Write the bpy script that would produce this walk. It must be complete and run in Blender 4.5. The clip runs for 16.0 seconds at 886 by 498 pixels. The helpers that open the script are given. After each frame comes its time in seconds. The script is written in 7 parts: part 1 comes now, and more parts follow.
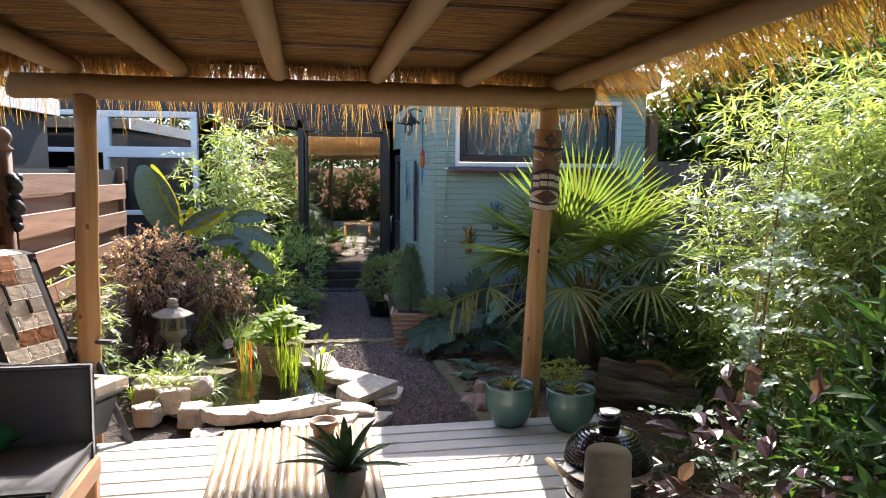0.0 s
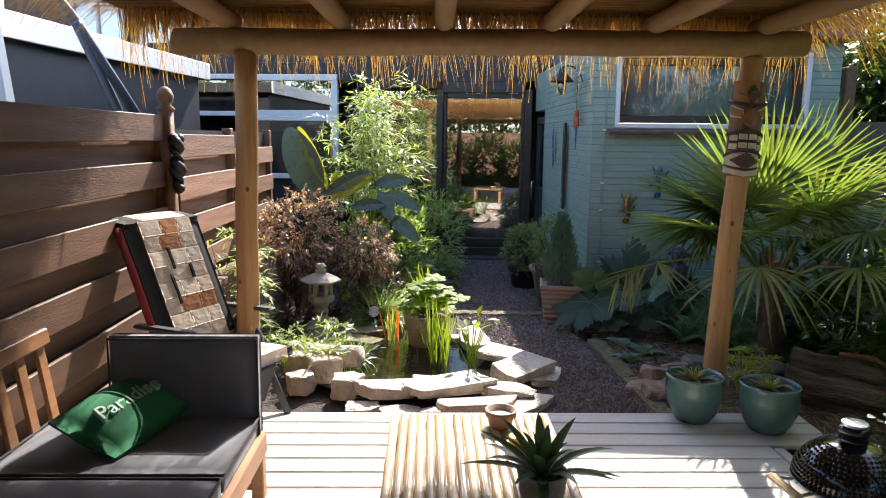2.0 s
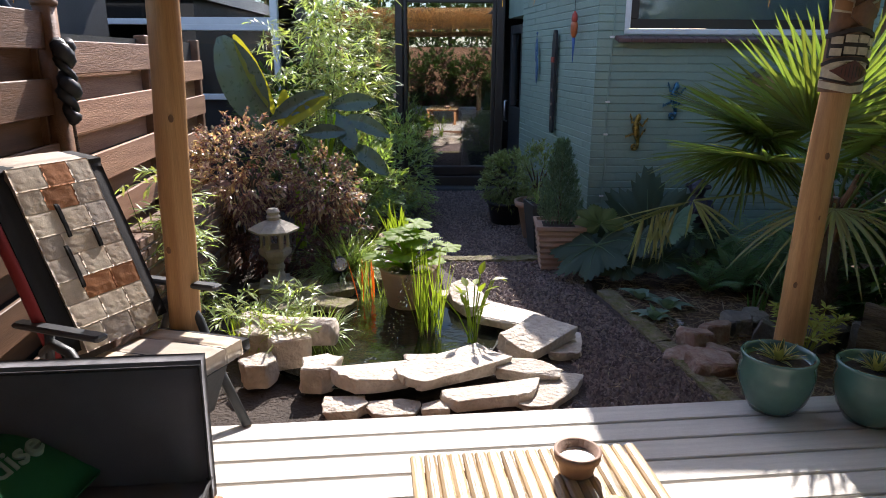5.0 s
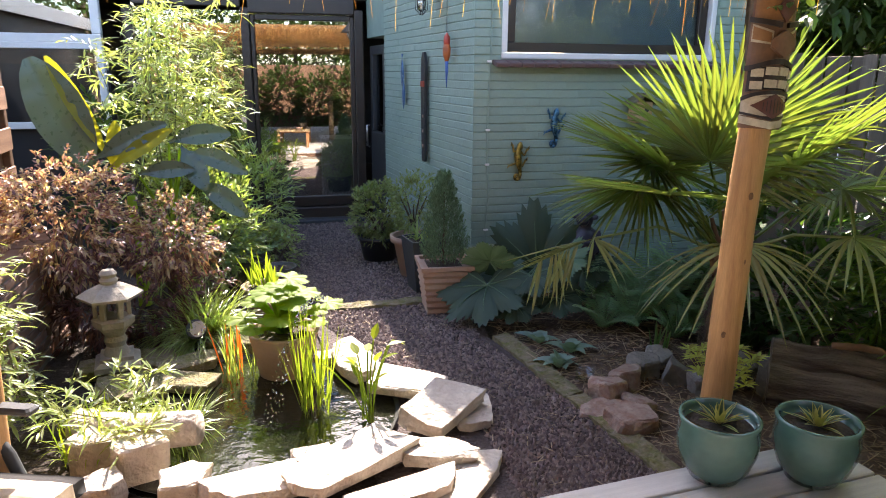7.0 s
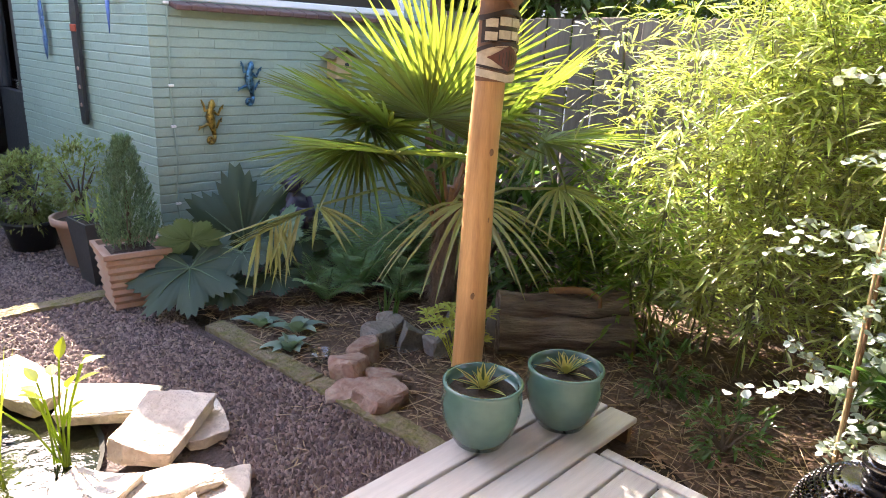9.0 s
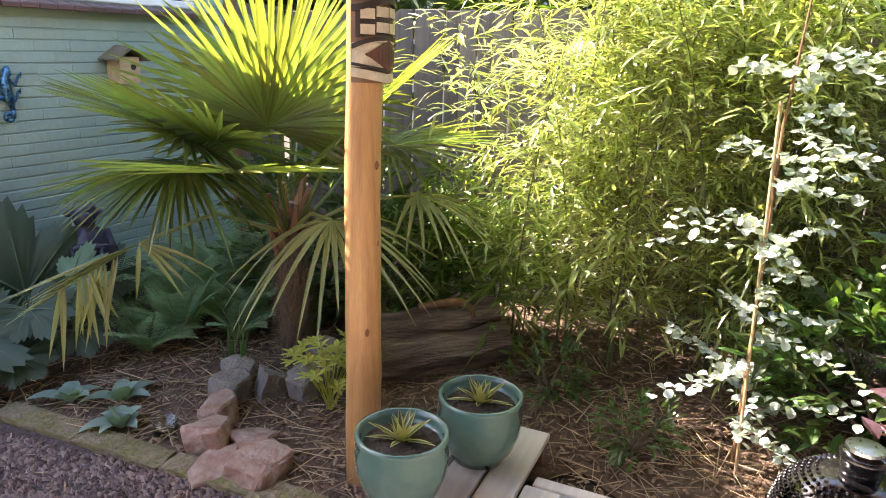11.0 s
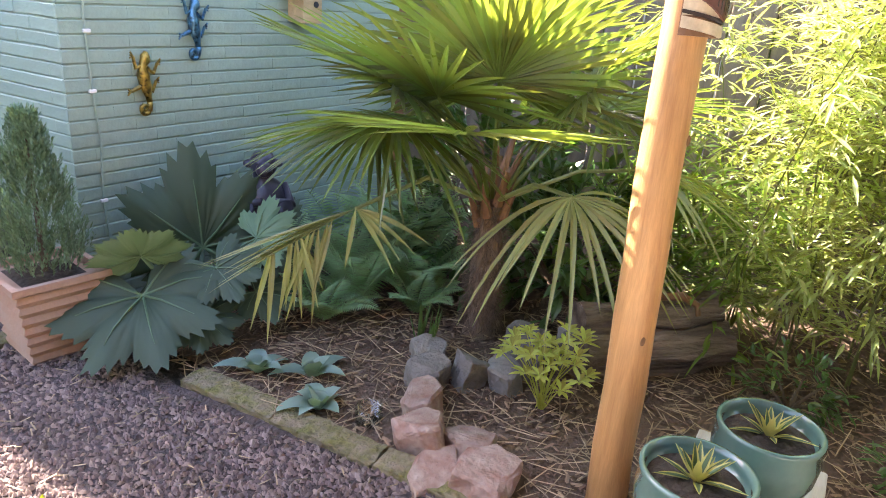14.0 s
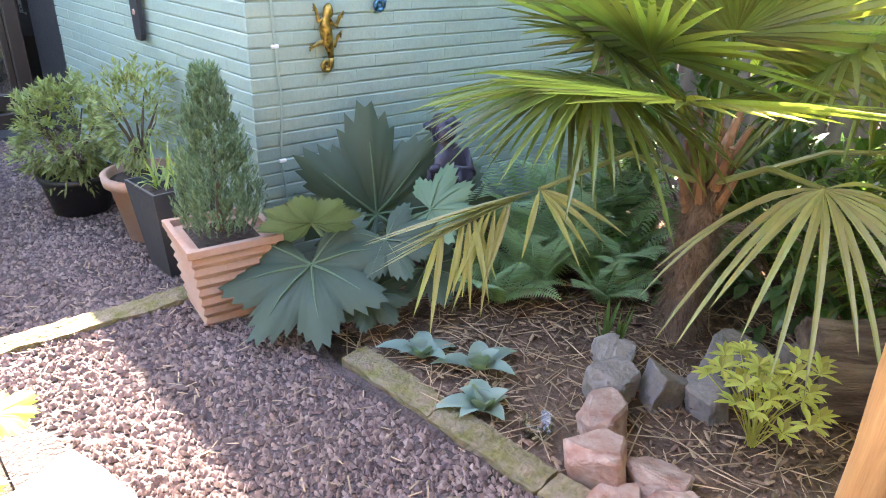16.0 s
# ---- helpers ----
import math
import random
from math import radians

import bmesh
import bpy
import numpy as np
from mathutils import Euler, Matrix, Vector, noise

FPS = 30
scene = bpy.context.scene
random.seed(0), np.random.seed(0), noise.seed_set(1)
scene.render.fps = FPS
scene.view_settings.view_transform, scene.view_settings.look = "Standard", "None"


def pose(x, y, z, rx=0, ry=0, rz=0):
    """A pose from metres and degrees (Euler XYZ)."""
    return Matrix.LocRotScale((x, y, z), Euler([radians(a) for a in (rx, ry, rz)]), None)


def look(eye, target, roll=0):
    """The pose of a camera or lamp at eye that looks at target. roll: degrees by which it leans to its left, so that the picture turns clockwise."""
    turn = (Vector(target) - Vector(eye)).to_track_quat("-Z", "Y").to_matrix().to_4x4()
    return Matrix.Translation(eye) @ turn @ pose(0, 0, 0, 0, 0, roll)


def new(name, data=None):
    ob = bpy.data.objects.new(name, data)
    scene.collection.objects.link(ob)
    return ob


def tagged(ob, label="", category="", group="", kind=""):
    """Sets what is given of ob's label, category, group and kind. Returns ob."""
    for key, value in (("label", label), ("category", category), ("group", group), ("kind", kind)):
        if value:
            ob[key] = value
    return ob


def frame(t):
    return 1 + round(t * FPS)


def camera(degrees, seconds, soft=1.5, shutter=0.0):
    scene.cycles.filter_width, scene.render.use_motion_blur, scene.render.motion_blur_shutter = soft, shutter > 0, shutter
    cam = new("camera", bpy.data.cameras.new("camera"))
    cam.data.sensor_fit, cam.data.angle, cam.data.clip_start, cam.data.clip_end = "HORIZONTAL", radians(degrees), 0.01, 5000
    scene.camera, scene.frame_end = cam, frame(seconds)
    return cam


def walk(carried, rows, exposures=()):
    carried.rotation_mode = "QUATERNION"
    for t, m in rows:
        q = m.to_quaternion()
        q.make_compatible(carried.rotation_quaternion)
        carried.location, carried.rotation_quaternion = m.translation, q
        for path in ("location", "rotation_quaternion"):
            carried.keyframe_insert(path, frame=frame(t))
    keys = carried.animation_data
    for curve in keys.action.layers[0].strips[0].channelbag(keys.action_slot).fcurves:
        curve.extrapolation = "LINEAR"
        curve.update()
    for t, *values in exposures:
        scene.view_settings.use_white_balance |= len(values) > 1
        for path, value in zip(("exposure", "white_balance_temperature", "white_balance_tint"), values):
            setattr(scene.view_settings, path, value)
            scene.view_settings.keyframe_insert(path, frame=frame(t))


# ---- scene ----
cam = camera(65.6, 16.0, 1.0)
PATH = [
    (0, (0.703, 1.697, 1.638), (0.910, 3.674, 1.422), 0.6),
    (0.5, (0.741, 1.838, 1.634), (0.840, 3.831, 1.490), 2.0),
    (1, (0.668, 1.959, 1.619), (0.691, 3.946, 1.386), 3.0),
    (1.5, (0.504, 2.080, 1.621), (0.523, 4.067, 1.397), -0.1),
    (2, (0.401, 2.125, 1.602), (0.269, 4.096, 1.285), 0.6),
    (2.5, (0.359, 2.248, 1.569), (0.182, 4.192, 1.134), -0.5),
    (3, (0.309, 2.416, 1.538), (0.203, 4.351, 1.039), 0.2),
    (3.5, (0.220, 2.558, 1.537), (0.197, 4.472, 0.962), 1.2),
    (3.7, (0.164, 2.620, 1.533), (0.201, 4.534, 0.953), 0.6),
    (5.8, (-0.033, 3.494, 1.604), (0.016, 5.426, 1.084), 0.1),
    (6, (-0.066, 3.529, 1.629), (0.055, 5.457, 1.110), -0.6),
    (6.5, (-0.090, 3.650, 1.622), (0.299, 5.544, 1.109), -0.1),
    (7, (-0.104, 3.828, 1.617), (0.361, 5.709, 1.120), 0.4),
    (7.5, (-0.076, 3.980, 1.614), (0.428, 5.842, 1.087), 0.9),
    (8, (-0.076, 4.064, 1.569), (0.600, 5.865, 1.022), 3.7),
    (8.5, (-0.133, 4.196, 1.534), (0.864, 5.844, 0.994), 2.3),
    (9, (-0.163, 4.314, 1.543), (1.110, 5.745, 0.968), 2.8),
    (9.5, (-0.140, 4.440, 1.543), (1.306, 5.710, 1.000), 3.5),
    (9.7, (-0.103, 4.505, 1.538), (1.377, 5.736, 0.994), 2.5),
    (11.8, (-0.157, 5.192, 1.522), (1.571, 6.027, 0.956), 2.9),
    (12, (-0.126, 5.261, 1.513), (1.580, 6.130, 0.936), 2.6),
    (12.5, (-0.086, 5.392, 1.498), (1.521, 6.436, 0.927), 1.9),
    (13, (-0.078, 5.442, 1.468), (1.486, 6.543, 0.882), 3.3),
    (13.5, (-0.096, 5.562, 1.474), (1.477, 6.619, 0.835), 4.0),
    (14, (-0.135, 5.735, 1.465), (1.402, 6.808, 0.767), 4.3),
    (14.5, (-0.111, 5.808, 1.478), (1.403, 6.897, 0.756), 3.9),
    (15, (-0.067, 5.884, 1.480), (1.372, 7.047, 0.719), 3.9),
    (15.5, (0.060, 5.935, 1.452), (1.349, 7.250, 0.671), 2.0),
    (16, (0.170, 6.002, 1.425), (1.302, 7.416, 0.578), 2.0),
]
walk(cam, [(t, look(eye, target, roll)) for t, eye, target, roll in PATH],
     [(0, 1.87, 6350, 16), (1.5, 1.87, 6350, 16), (2.5, 1.36, 6200, 14), (3.7, 0.95, 6100, 14), (5.8, 1.66, 6450, 19), (7, 2.32, 6900, 20), (9, 3.12, 7300, 23), (9.7, 3.12, 7350, 23), (12, 3.1, 7350, 24), (14.5, 3.84, 7300, 23), (16, 4.2, 7350, 23)])

# ---- light ----
SUN_EL, SUN_ROT = radians(40.0), radians(9.0)
sun_way = Vector((math.sin(SUN_ROT) * math.cos(SUN_EL), math.cos(SUN_ROT) * math.cos(SUN_EL), math.sin(SUN_EL)))
world = bpy.data.worlds.new("sky")
scene.world = world
world.use_nodes = True
wn = world.node_tree.nodes
sky = wn.new("ShaderNodeTexSky")
sky.sky_type, sky.sun_disc = "NISHITA", False
sky.sun_elevation, sky.sun_rotation = SUN_EL, SUN_ROT
world.node_tree.links.new(sky.outputs[0], wn["Background"].inputs[0])
wn["Background"].inputs[1].default_value = 0.15
sun = new("sun", bpy.data.lights.new("sun", "SUN"))
sun.data.energy, sun.data.angle, sun.data.color = 4.5, radians(0.6), (1.0, 0.93, 0.82)
sun.matrix_world = look(sun_way * 30, (0, 0, 0))


# ---- materials ----
def material(name, color, rough=0.6, metal=0.0, spread=0.25, scale=6.0, fine=60.0, bump=0.15, second=None, stretch=(1, 1, 1),
             island=0.0, piece=0.0, through_light=0.0, spec=0.5, tone=0.0, coat=0.0, dist=0.01, glow=(1.8, 1.85, 0.7)):
    """A mottled surface: two sizes of noise, relief, and a change from piece to piece."""
    m = bpy.data.materials.new(name)
    m.use_nodes = True
    nt = m.node_tree
    n, l = nt.nodes, nt.links
    b = n["Principled BSDF"]
    tc, mp = n.new("ShaderNodeTexCoord"), n.new("ShaderNodeMapping")
    mp.inputs["Scale"].default_value = stretch
    l.new(tc.outputs["Object"], mp.inputs[0])
    big, small = n.new("ShaderNodeTexNoise"), n.new("ShaderNodeTexNoise")
    big.inputs["Scale"].default_value, small.inputs["Scale"].default_value = scale, fine
    big.inputs["Detail"].default_value, small.inputs["Detail"].default_value = 5, 4
    l.new(mp.outputs[0], big.inputs["Vector"])
    l.new(mp.outputs[0], small.inputs["Vector"])
    c2 = second or tuple(c * (1 - spread) for c in color)
    ramp = n.new("ShaderNodeValToRGB")
    ramp.color_ramp.elements[0].position, ramp.color_ramp.elements[1].position = 0.32, 0.68
    ramp.color_ramp.elements[0].color, ramp.color_ramp.elements[1].color = (*c2, 1), (*color, 1)
    l.new(big.outputs[0], ramp.inputs[0])
    hsv = n.new("ShaderNodeHueSaturation")
    l.new(ramp.outputs[0], hsv.inputs["Color"])
    val = n.new("ShaderNodeMapRange")
    val.inputs[3].default_value, val.inputs[4].default_value = 1 - spread * 0.7, 1 + spread * 0.7
    l.new(small.outputs[0], val.inputs[0])
    last = val.outputs[0]
    for amount, kind, out in ((island, "ShaderNodeNewGeometry", "Random Per Island"), (piece, "ShaderNodeObjectInfo", "Random")):
        if amount:
            src, mr, mul = n.new(kind), n.new("ShaderNodeMapRange"), n.new("ShaderNodeMath")
            mr.inputs[3].default_value, mr.inputs[4].default_value = 1 - amount, 1 + amount
            mul.operation = "MULTIPLY"
            l.new(src.outputs[out], mr.inputs[0])
            l.new(last, mul.inputs[0])
            l.new(mr.outputs[0], mul.inputs[1])
            last = mul.outputs[0]
            if tone:
                hr = n.new("ShaderNodeMapRange")
                hr.inputs[3].default_value, hr.inputs[4].default_value = 0.5 - tone, 0.5 + tone
                l.new(src.outputs[out], hr.inputs[0])
                l.new(hr.outputs[0], hsv.inputs["Hue"])
    l.new(last, hsv.inputs["Value"])
    l.new(hsv.outputs[0], b.inputs["Base Color"])
    b.inputs["Roughness"].default_value, b.inputs["Metallic"].default_value = rough, metal
    b.inputs["Specular IOR Level"].default_value = spec
    b.inputs["Coat Weight"].default_value = coat
    rr = n.new("ShaderNodeMapRange")
    rr.inputs[3].default_value, rr.inputs[4].default_value = max(0.02, rough - 0.12), min(1, rough + 0.12)
    l.new(small.outputs[0], rr.inputs[0])
    l.new(rr.outputs[0], b.inputs["Roughness"])
    if bump:
        bp = n.new("ShaderNodeBump")
        bp.inputs["Strength"].default_value, bp.inputs["Distance"].default_value = bump, dist
        l.new(small.outputs[0], bp.inputs["Height"])
        l.new(bp.outputs[0], b.inputs["Normal"])
    if through_light:
        tr, mx = n.new("ShaderNodeBsdfTranslucent"), n.new("ShaderNodeMixShader")
        warm = n.new("ShaderNodeMix")
        warm.data_type, warm.blend_type = "RGBA", "MULTIPLY"
        warm.inputs[0].default_value = 1.0
        l.new(hsv.outputs[0], warm.inputs[6])
        warm.inputs[7].default_value = (*glow, 1)
        l.new(warm.outputs[2], tr.inputs[0])
        mx.inputs[0].default_value = through_light
        l.new(b.outputs[0], mx.inputs[1])
        l.new(tr.outputs[0], mx.inputs[2])
        l.new(mx.outputs[0], n["Material Output"].inputs[0])
    return m


def glass(name, tint=(0.9, 0.95, 0.93), rough=0.0, gloss=0.5, thin=False):
    """A pane: clear with a mirror-like sheen."""
    m = bpy.data.materials.new(name)
    m.use_nodes = True
    n, l = m.node_tree.nodes, m.node_tree.links
    n.remove(n["Principled BSDF"])
    t, g, mx, fr = n.new("ShaderNodeBsdfTransparent"), n.new("ShaderNodeBsdfGlossy"), n.new("ShaderNodeMixShader"), n.new("ShaderNodeFresnel")
    t.inputs[0].default_value, g.inputs["Roughness"].default_value = (*tint, 1), rough
    fr.inputs[0].default_value = 1.5
    add = n.new("ShaderNodeMath")
    add.operation = "ADD"
    add.inputs[1].default_value = gloss
    add.inputs[0].default_value = 0.0
    if not thin:
        l.new(fr.outputs[0], add.inputs[0])
    l.new(add.outputs[0], mx.inputs[0])
    l.new(t.outputs[0], mx.inputs[1])
    l.new(g.outputs[0], mx.inputs[2])
    l.new(mx.outputs[0], n["Material Output"].inputs[0])
    return m


M = dict(
    deck=material("deck_wood", (0.62, 0.59, 0.54), 0.7, scale=3, fine=40, stretch=(0.6, 9, 9), spread=0.22, piece=0.1, bump=0.25),
    post=material("turned_pine", (0.52, 0.295, 0.12), 0.5, scale=2.5, fine=24, stretch=(11, 11, 0.5), spread=0.4, second=(0.38, 0.19, 0.07), bump=0.15),
    rafter=material("pine_pole", (0.33, 0.2, 0.09), 0.6, scale=2.5, fine=30, stretch=(8, 0.6, 8), spread=0.2, bump=0.15),
    reed=material("thatch_reed", (0.4, 0.215, 0.075), 0.8, scale=4, fine=90, island=0.35, tone=0.02, through_light=0.35),
    mat_reed=material("reed_mat", (0.3, 0.17, 0.065), 0.8, scale=5, fine=45, stretch=(0.5, 14, 5), spread=0.5, bump=0.6, dist=0.02),
    fence=material("stained_board", (0.18, 0.092, 0.048), 0.6, scale=2, fine=22, stretch=(9, 0.6, 9), spread=0.35, piece=0.2, bump=0.25),
    # far fence panels: same stain, with the grazing sun put into a lighter colour
    sunlitfence=material("sunlit_board", (0.36, 0.2, 0.12), 0.65, scale=2, fine=22, stretch=(9, 0.6, 9), spread=0.5, second=(0.24, 0.12, 0.07), piece=0.25, bump=0.4),
    greyfence=material("weathered_plank", (0.2, 0.16, 0.12), 0.8, scale=2, fine=24, stretch=(9, 9, 0.6), spread=0.35, piece=0.25, bump=0.3),
    paint=material("green_painted_brick", (0.255, 0.35, 0.29), 0.5, scale=4, fine=35, spread=0.1, piece=0.05, bump=0.35),
    joint=material("green_painted_joint", (0.235, 0.323, 0.268), 0.6, scale=5, fine=50, spread=0.15),
    frame=material("brown_frame", (0.035, 0.025, 0.02), 0.4, spread=0.2, bump=0.05),
    white=material("white_paint", (0.78, 0.78, 0.76), 0.4, spread=0.08, bump=0.04),
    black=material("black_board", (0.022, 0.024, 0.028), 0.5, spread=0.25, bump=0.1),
    bluegrey=material("blue_grey_board", (0.06, 0.08, 0.11), 0.45, spread=0.2, bump=0.05),
    roof=material("roof_felt", (0.05, 0.05, 0.05), 0.9),
    brick=material("brown_brick", (0.22, 0.13, 0.09), 0.8, piece=0.25, spread=0.3),
    tile=material("sill_tile", (0.13, 0.075, 0.07), 0.5, piece=0.15),
    soil=material("soil", (0.055, 0.04, 0.03), 0.95, scale=3, fine=50, spread=0.5, bump=0.8, dist=0.03),
    mulch=material("bark_mulch", (0.15, 0.1, 0.07), 0.9, scale=4, fine=45, spread=0.5, bump=0.9, dist=0.03, second=(0.09, 0.055, 0.04)),
    chip=material("bark_chip", (0.25, 0.165, 0.11), 0.85, island=0.45, tone=0.02, fine=30),
    straw=material("dry_straw", (0.34, 0.255, 0.16), 0.8, island=0.4, fine=30),
    gravelbed=material("gravel_bed", (0.1, 0.075, 0.072), 0.9, scale=8, fine=60, spread=0.5, bump=0.9, dist=0.03),
    pebble=material("plum_pebble", (0.195, 0.142, 0.132), 0.75, island=0.45, tone=0.02, fine=50),
    kerb=material("mossy_kerb", (0.21, 0.17, 0.12), 0.95, second=(0.13, 0.125, 0.035), scale=16, fine=55, spread=0.5, bump=1.0, dist=0.02, piece=0.12),
    slab=material("sandstone_slab", (0.66, 0.59, 0.5), 0.8, second=(0.45, 0.37, 0.3), scale=7, fine=34, spread=0.3, bump=0.9, piece=0.18, dist=0.025),
    redrock=material("red_rock", (0.24, 0.12, 0.09), 0.85, second=(0.36, 0.28, 0.23), scale=13, fine=40, spread=0.3, bump=0.7, piece=0.15, dist=0.02),
    greyrock=material("grey_rock", (0.26, 0.24, 0.22), 0.85, scale=7, fine=40, spread=0.4, bump=0.7, piece=0.2, dist=0.02),
    concrete=material("lantern_concrete", (0.36, 0.32, 0.26), 0.85, second=(0.24, 0.22, 0.17), scale=8, fine=60, bump=0.5),
    teal=material("teal_glaze", (0.06, 0.15, 0.13), 0.14, second=(0.1, 0.18, 0.15), scale=5, fine=25, spread=0.2, bump=0.05, coat=0.4),
    terracotta=material("terracotta", (0.34, 0.195, 0.135), 0.75, second=(0.34, 0.25, 0.2), scale=5, bump=0.25),
    blackpot=material("black_plastic", (0.02, 0.02, 0.022), 0.45, bump=0.05),
    greypot=material("anthracite_pot", (0.05, 0.055, 0.06), 0.5, bump=0.1),
    cushion=material("charcoal_fabric", (0.155, 0.155, 0.17), 0.9, scale=8, fine=400, spread=0.15, bump=0.3, dist=0.003),
    piping=material("cushion_piping", (0.04, 0.04, 0.045), 0.8),
    pillow=material("green_fabric", (0.02, 0.19, 0.075), 0.85, scale=8, fine=300, spread=0.15, bump=0.3, dist=0.003),
    thread=material("pale_thread", (0.4, 0.6, 0.48), 0.7),
    teak=material("oiled_hardwood", (0.42, 0.2, 0.085), 0.5, scale=3, fine=30, stretch=(7, 0.8, 7), spread=0.3, bump=0.15),
    bamboo_pole=material("split_bamboo", (0.5, 0.36, 0.2), 0.4, scale=3, fine=25, stretch=(9, 0.7, 9), spread=0.45, piece=0.4, bump=0.2),
    plasticgrey=material("grey_plastic", (0.06, 0.065, 0.07), 0.45, bump=0.1),
    enamel=material("black_enamel", (0.012, 0.012, 0.014), 0.12, bump=0.0, coat=0.6),
    steel=material("steel", (0.55, 0.55, 0.56), 0.3, metal=1.0, spread=0.1),
    palewood=material("pale_wood", (0.5, 0.36, 0.2), 0.6, stretch=(1, 8, 8), fine=30),
    log=material("weathered_log", (0.27, 0.215, 0.17), 0.9, second=(0.08, 0.055, 0.045), scale=3, fine=20, stretch=(0.7, 6, 6), bump=0.9, dist=0.03),
    bark=material("bark", (0.12, 0.09, 0.06), 0.9, scale=5, fine=30, bump=0.8, dist=0.02),
    fibre=material("palm_fibre", (0.2, 0.145, 0.105), 0.95, scale=8, fine=60, island=0.35, bump=0.6),
    rust=material("rust_brown", (0.26, 0.14, 0.07), 0.8, scale=10, spread=0.4),
    pondbed=material("pond_liner", (0.02, 0.022, 0.016), 0.7),
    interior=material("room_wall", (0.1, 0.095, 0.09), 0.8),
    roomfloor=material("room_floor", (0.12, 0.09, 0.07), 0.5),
    cabinet=material("grey_cabinet", (0.42, 0.43, 0.44), 0.4, bump=0.02),
    blind=material("grey_blind", (0.2, 0.235, 0.255), 0.7, bump=0.03, spread=0.08),
)


def leafy(name, color, rough=0.45, light=0.45, vary=0.3, tone=0.025, spec=0.4, glow=(1.9, 1.9, 0.7)):
    return material(name, color, rough, scale=3, fine=25, spread=0.12, bump=0.08, island=vary, tone=tone, through_light=light, spec=spec, glow=glow)


L = dict(
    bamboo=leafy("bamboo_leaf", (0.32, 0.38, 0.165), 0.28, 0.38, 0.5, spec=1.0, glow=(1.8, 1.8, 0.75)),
    # shaded copy of the bamboo leaf: the shade is put into its darker green
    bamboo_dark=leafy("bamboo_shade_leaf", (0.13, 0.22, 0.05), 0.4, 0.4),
    palm=leafy("palm_leaf", (0.13, 0.175, 0.05), 0.32, 0.42, 0.3, spec=0.7),
    palm_old=leafy("palm_pale_leaf", (0.26, 0.29, 0.14), 0.45, 0.35, 0.2),
    laurel=leafy("glossy_leaf", (0.07, 0.14, 0.045), 0.3, 0.35, spec=0.7),
    fern=leafy("fern_leaf", (0.24, 0.38, 0.21), 0.5, 0.3, 0.2, spec=0.5),
    gunnera=leafy("gunnera_leaf", (0.055, 0.092, 0.062), 0.6, 0.2, 0.2, spec=0.35),
    gunnera_young=leafy("gunnera_young_leaf", (0.11, 0.19, 0.105), 0.55, 0.08, 0.2, spec=0.35),
    hosta=leafy("hosta_leaf", (0.2, 0.3, 0.26), 0.5, 0.25, 0.15),
    euc=leafy("eucalyptus_leaf", (0.44, 0.53, 0.5), 0.28, 0.16, 0.3, spec=1.0, glow=(1.4, 1.5, 0.8)),
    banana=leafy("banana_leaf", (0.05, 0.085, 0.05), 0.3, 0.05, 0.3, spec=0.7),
    # lit copy of the banana leaf: backlight put into a yellow colour
    banana_lit=leafy("banana_lit_leaf", (0.28, 0.26, 0.025), 0.4, 0.5, 0.15, 0.01),
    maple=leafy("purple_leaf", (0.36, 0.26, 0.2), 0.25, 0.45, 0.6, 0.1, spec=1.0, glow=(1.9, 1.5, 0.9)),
    # maple foliage under the crowns: shade there is put into the darker purple
    maple_dark=leafy("shaded_purple_leaf", (0.13, 0.06, 0.07), 0.45, 0.35, 0.4, 0.03),
    grass=leafy("grass_blade", (0.25, 0.33, 0.12), 0.3, 0.4, 0.4, spec=0.9),
    reeds=leafy("reed_blade", (0.19, 0.25, 0.035), 0.4, 0.45, 0.4),
    lime=leafy("lime_leaf", (0.24, 0.34, 0.04), 0.45, 0.5),
    herb=leafy("rosemary_leaf", (0.22, 0.27, 0.12), 0.6, 0.3),
    conifer=leafy("conifer_leaf", (0.13, 0.21, 0.14), 0.6, 0.2),
    agave=leafy("agave_leaf", (0.5, 0.46, 0.16), 0.45, 0.2, 0.2),
    agave_green=leafy("agave_stripe", (0.075, 0.13, 0.06), 0.45, 0.15, 0.2),
    aloe=leafy("aloe_leaf", (0.075, 0.13, 0.07), 0.35, 0.15, 0.15),
    red=leafy("red_blade", (0.4, 0.07, 0.02), 0.5, 0.4),
    tree=leafy("tree_leaf", (0.06, 0.1, 0.025), 0.5, 0.4),
)


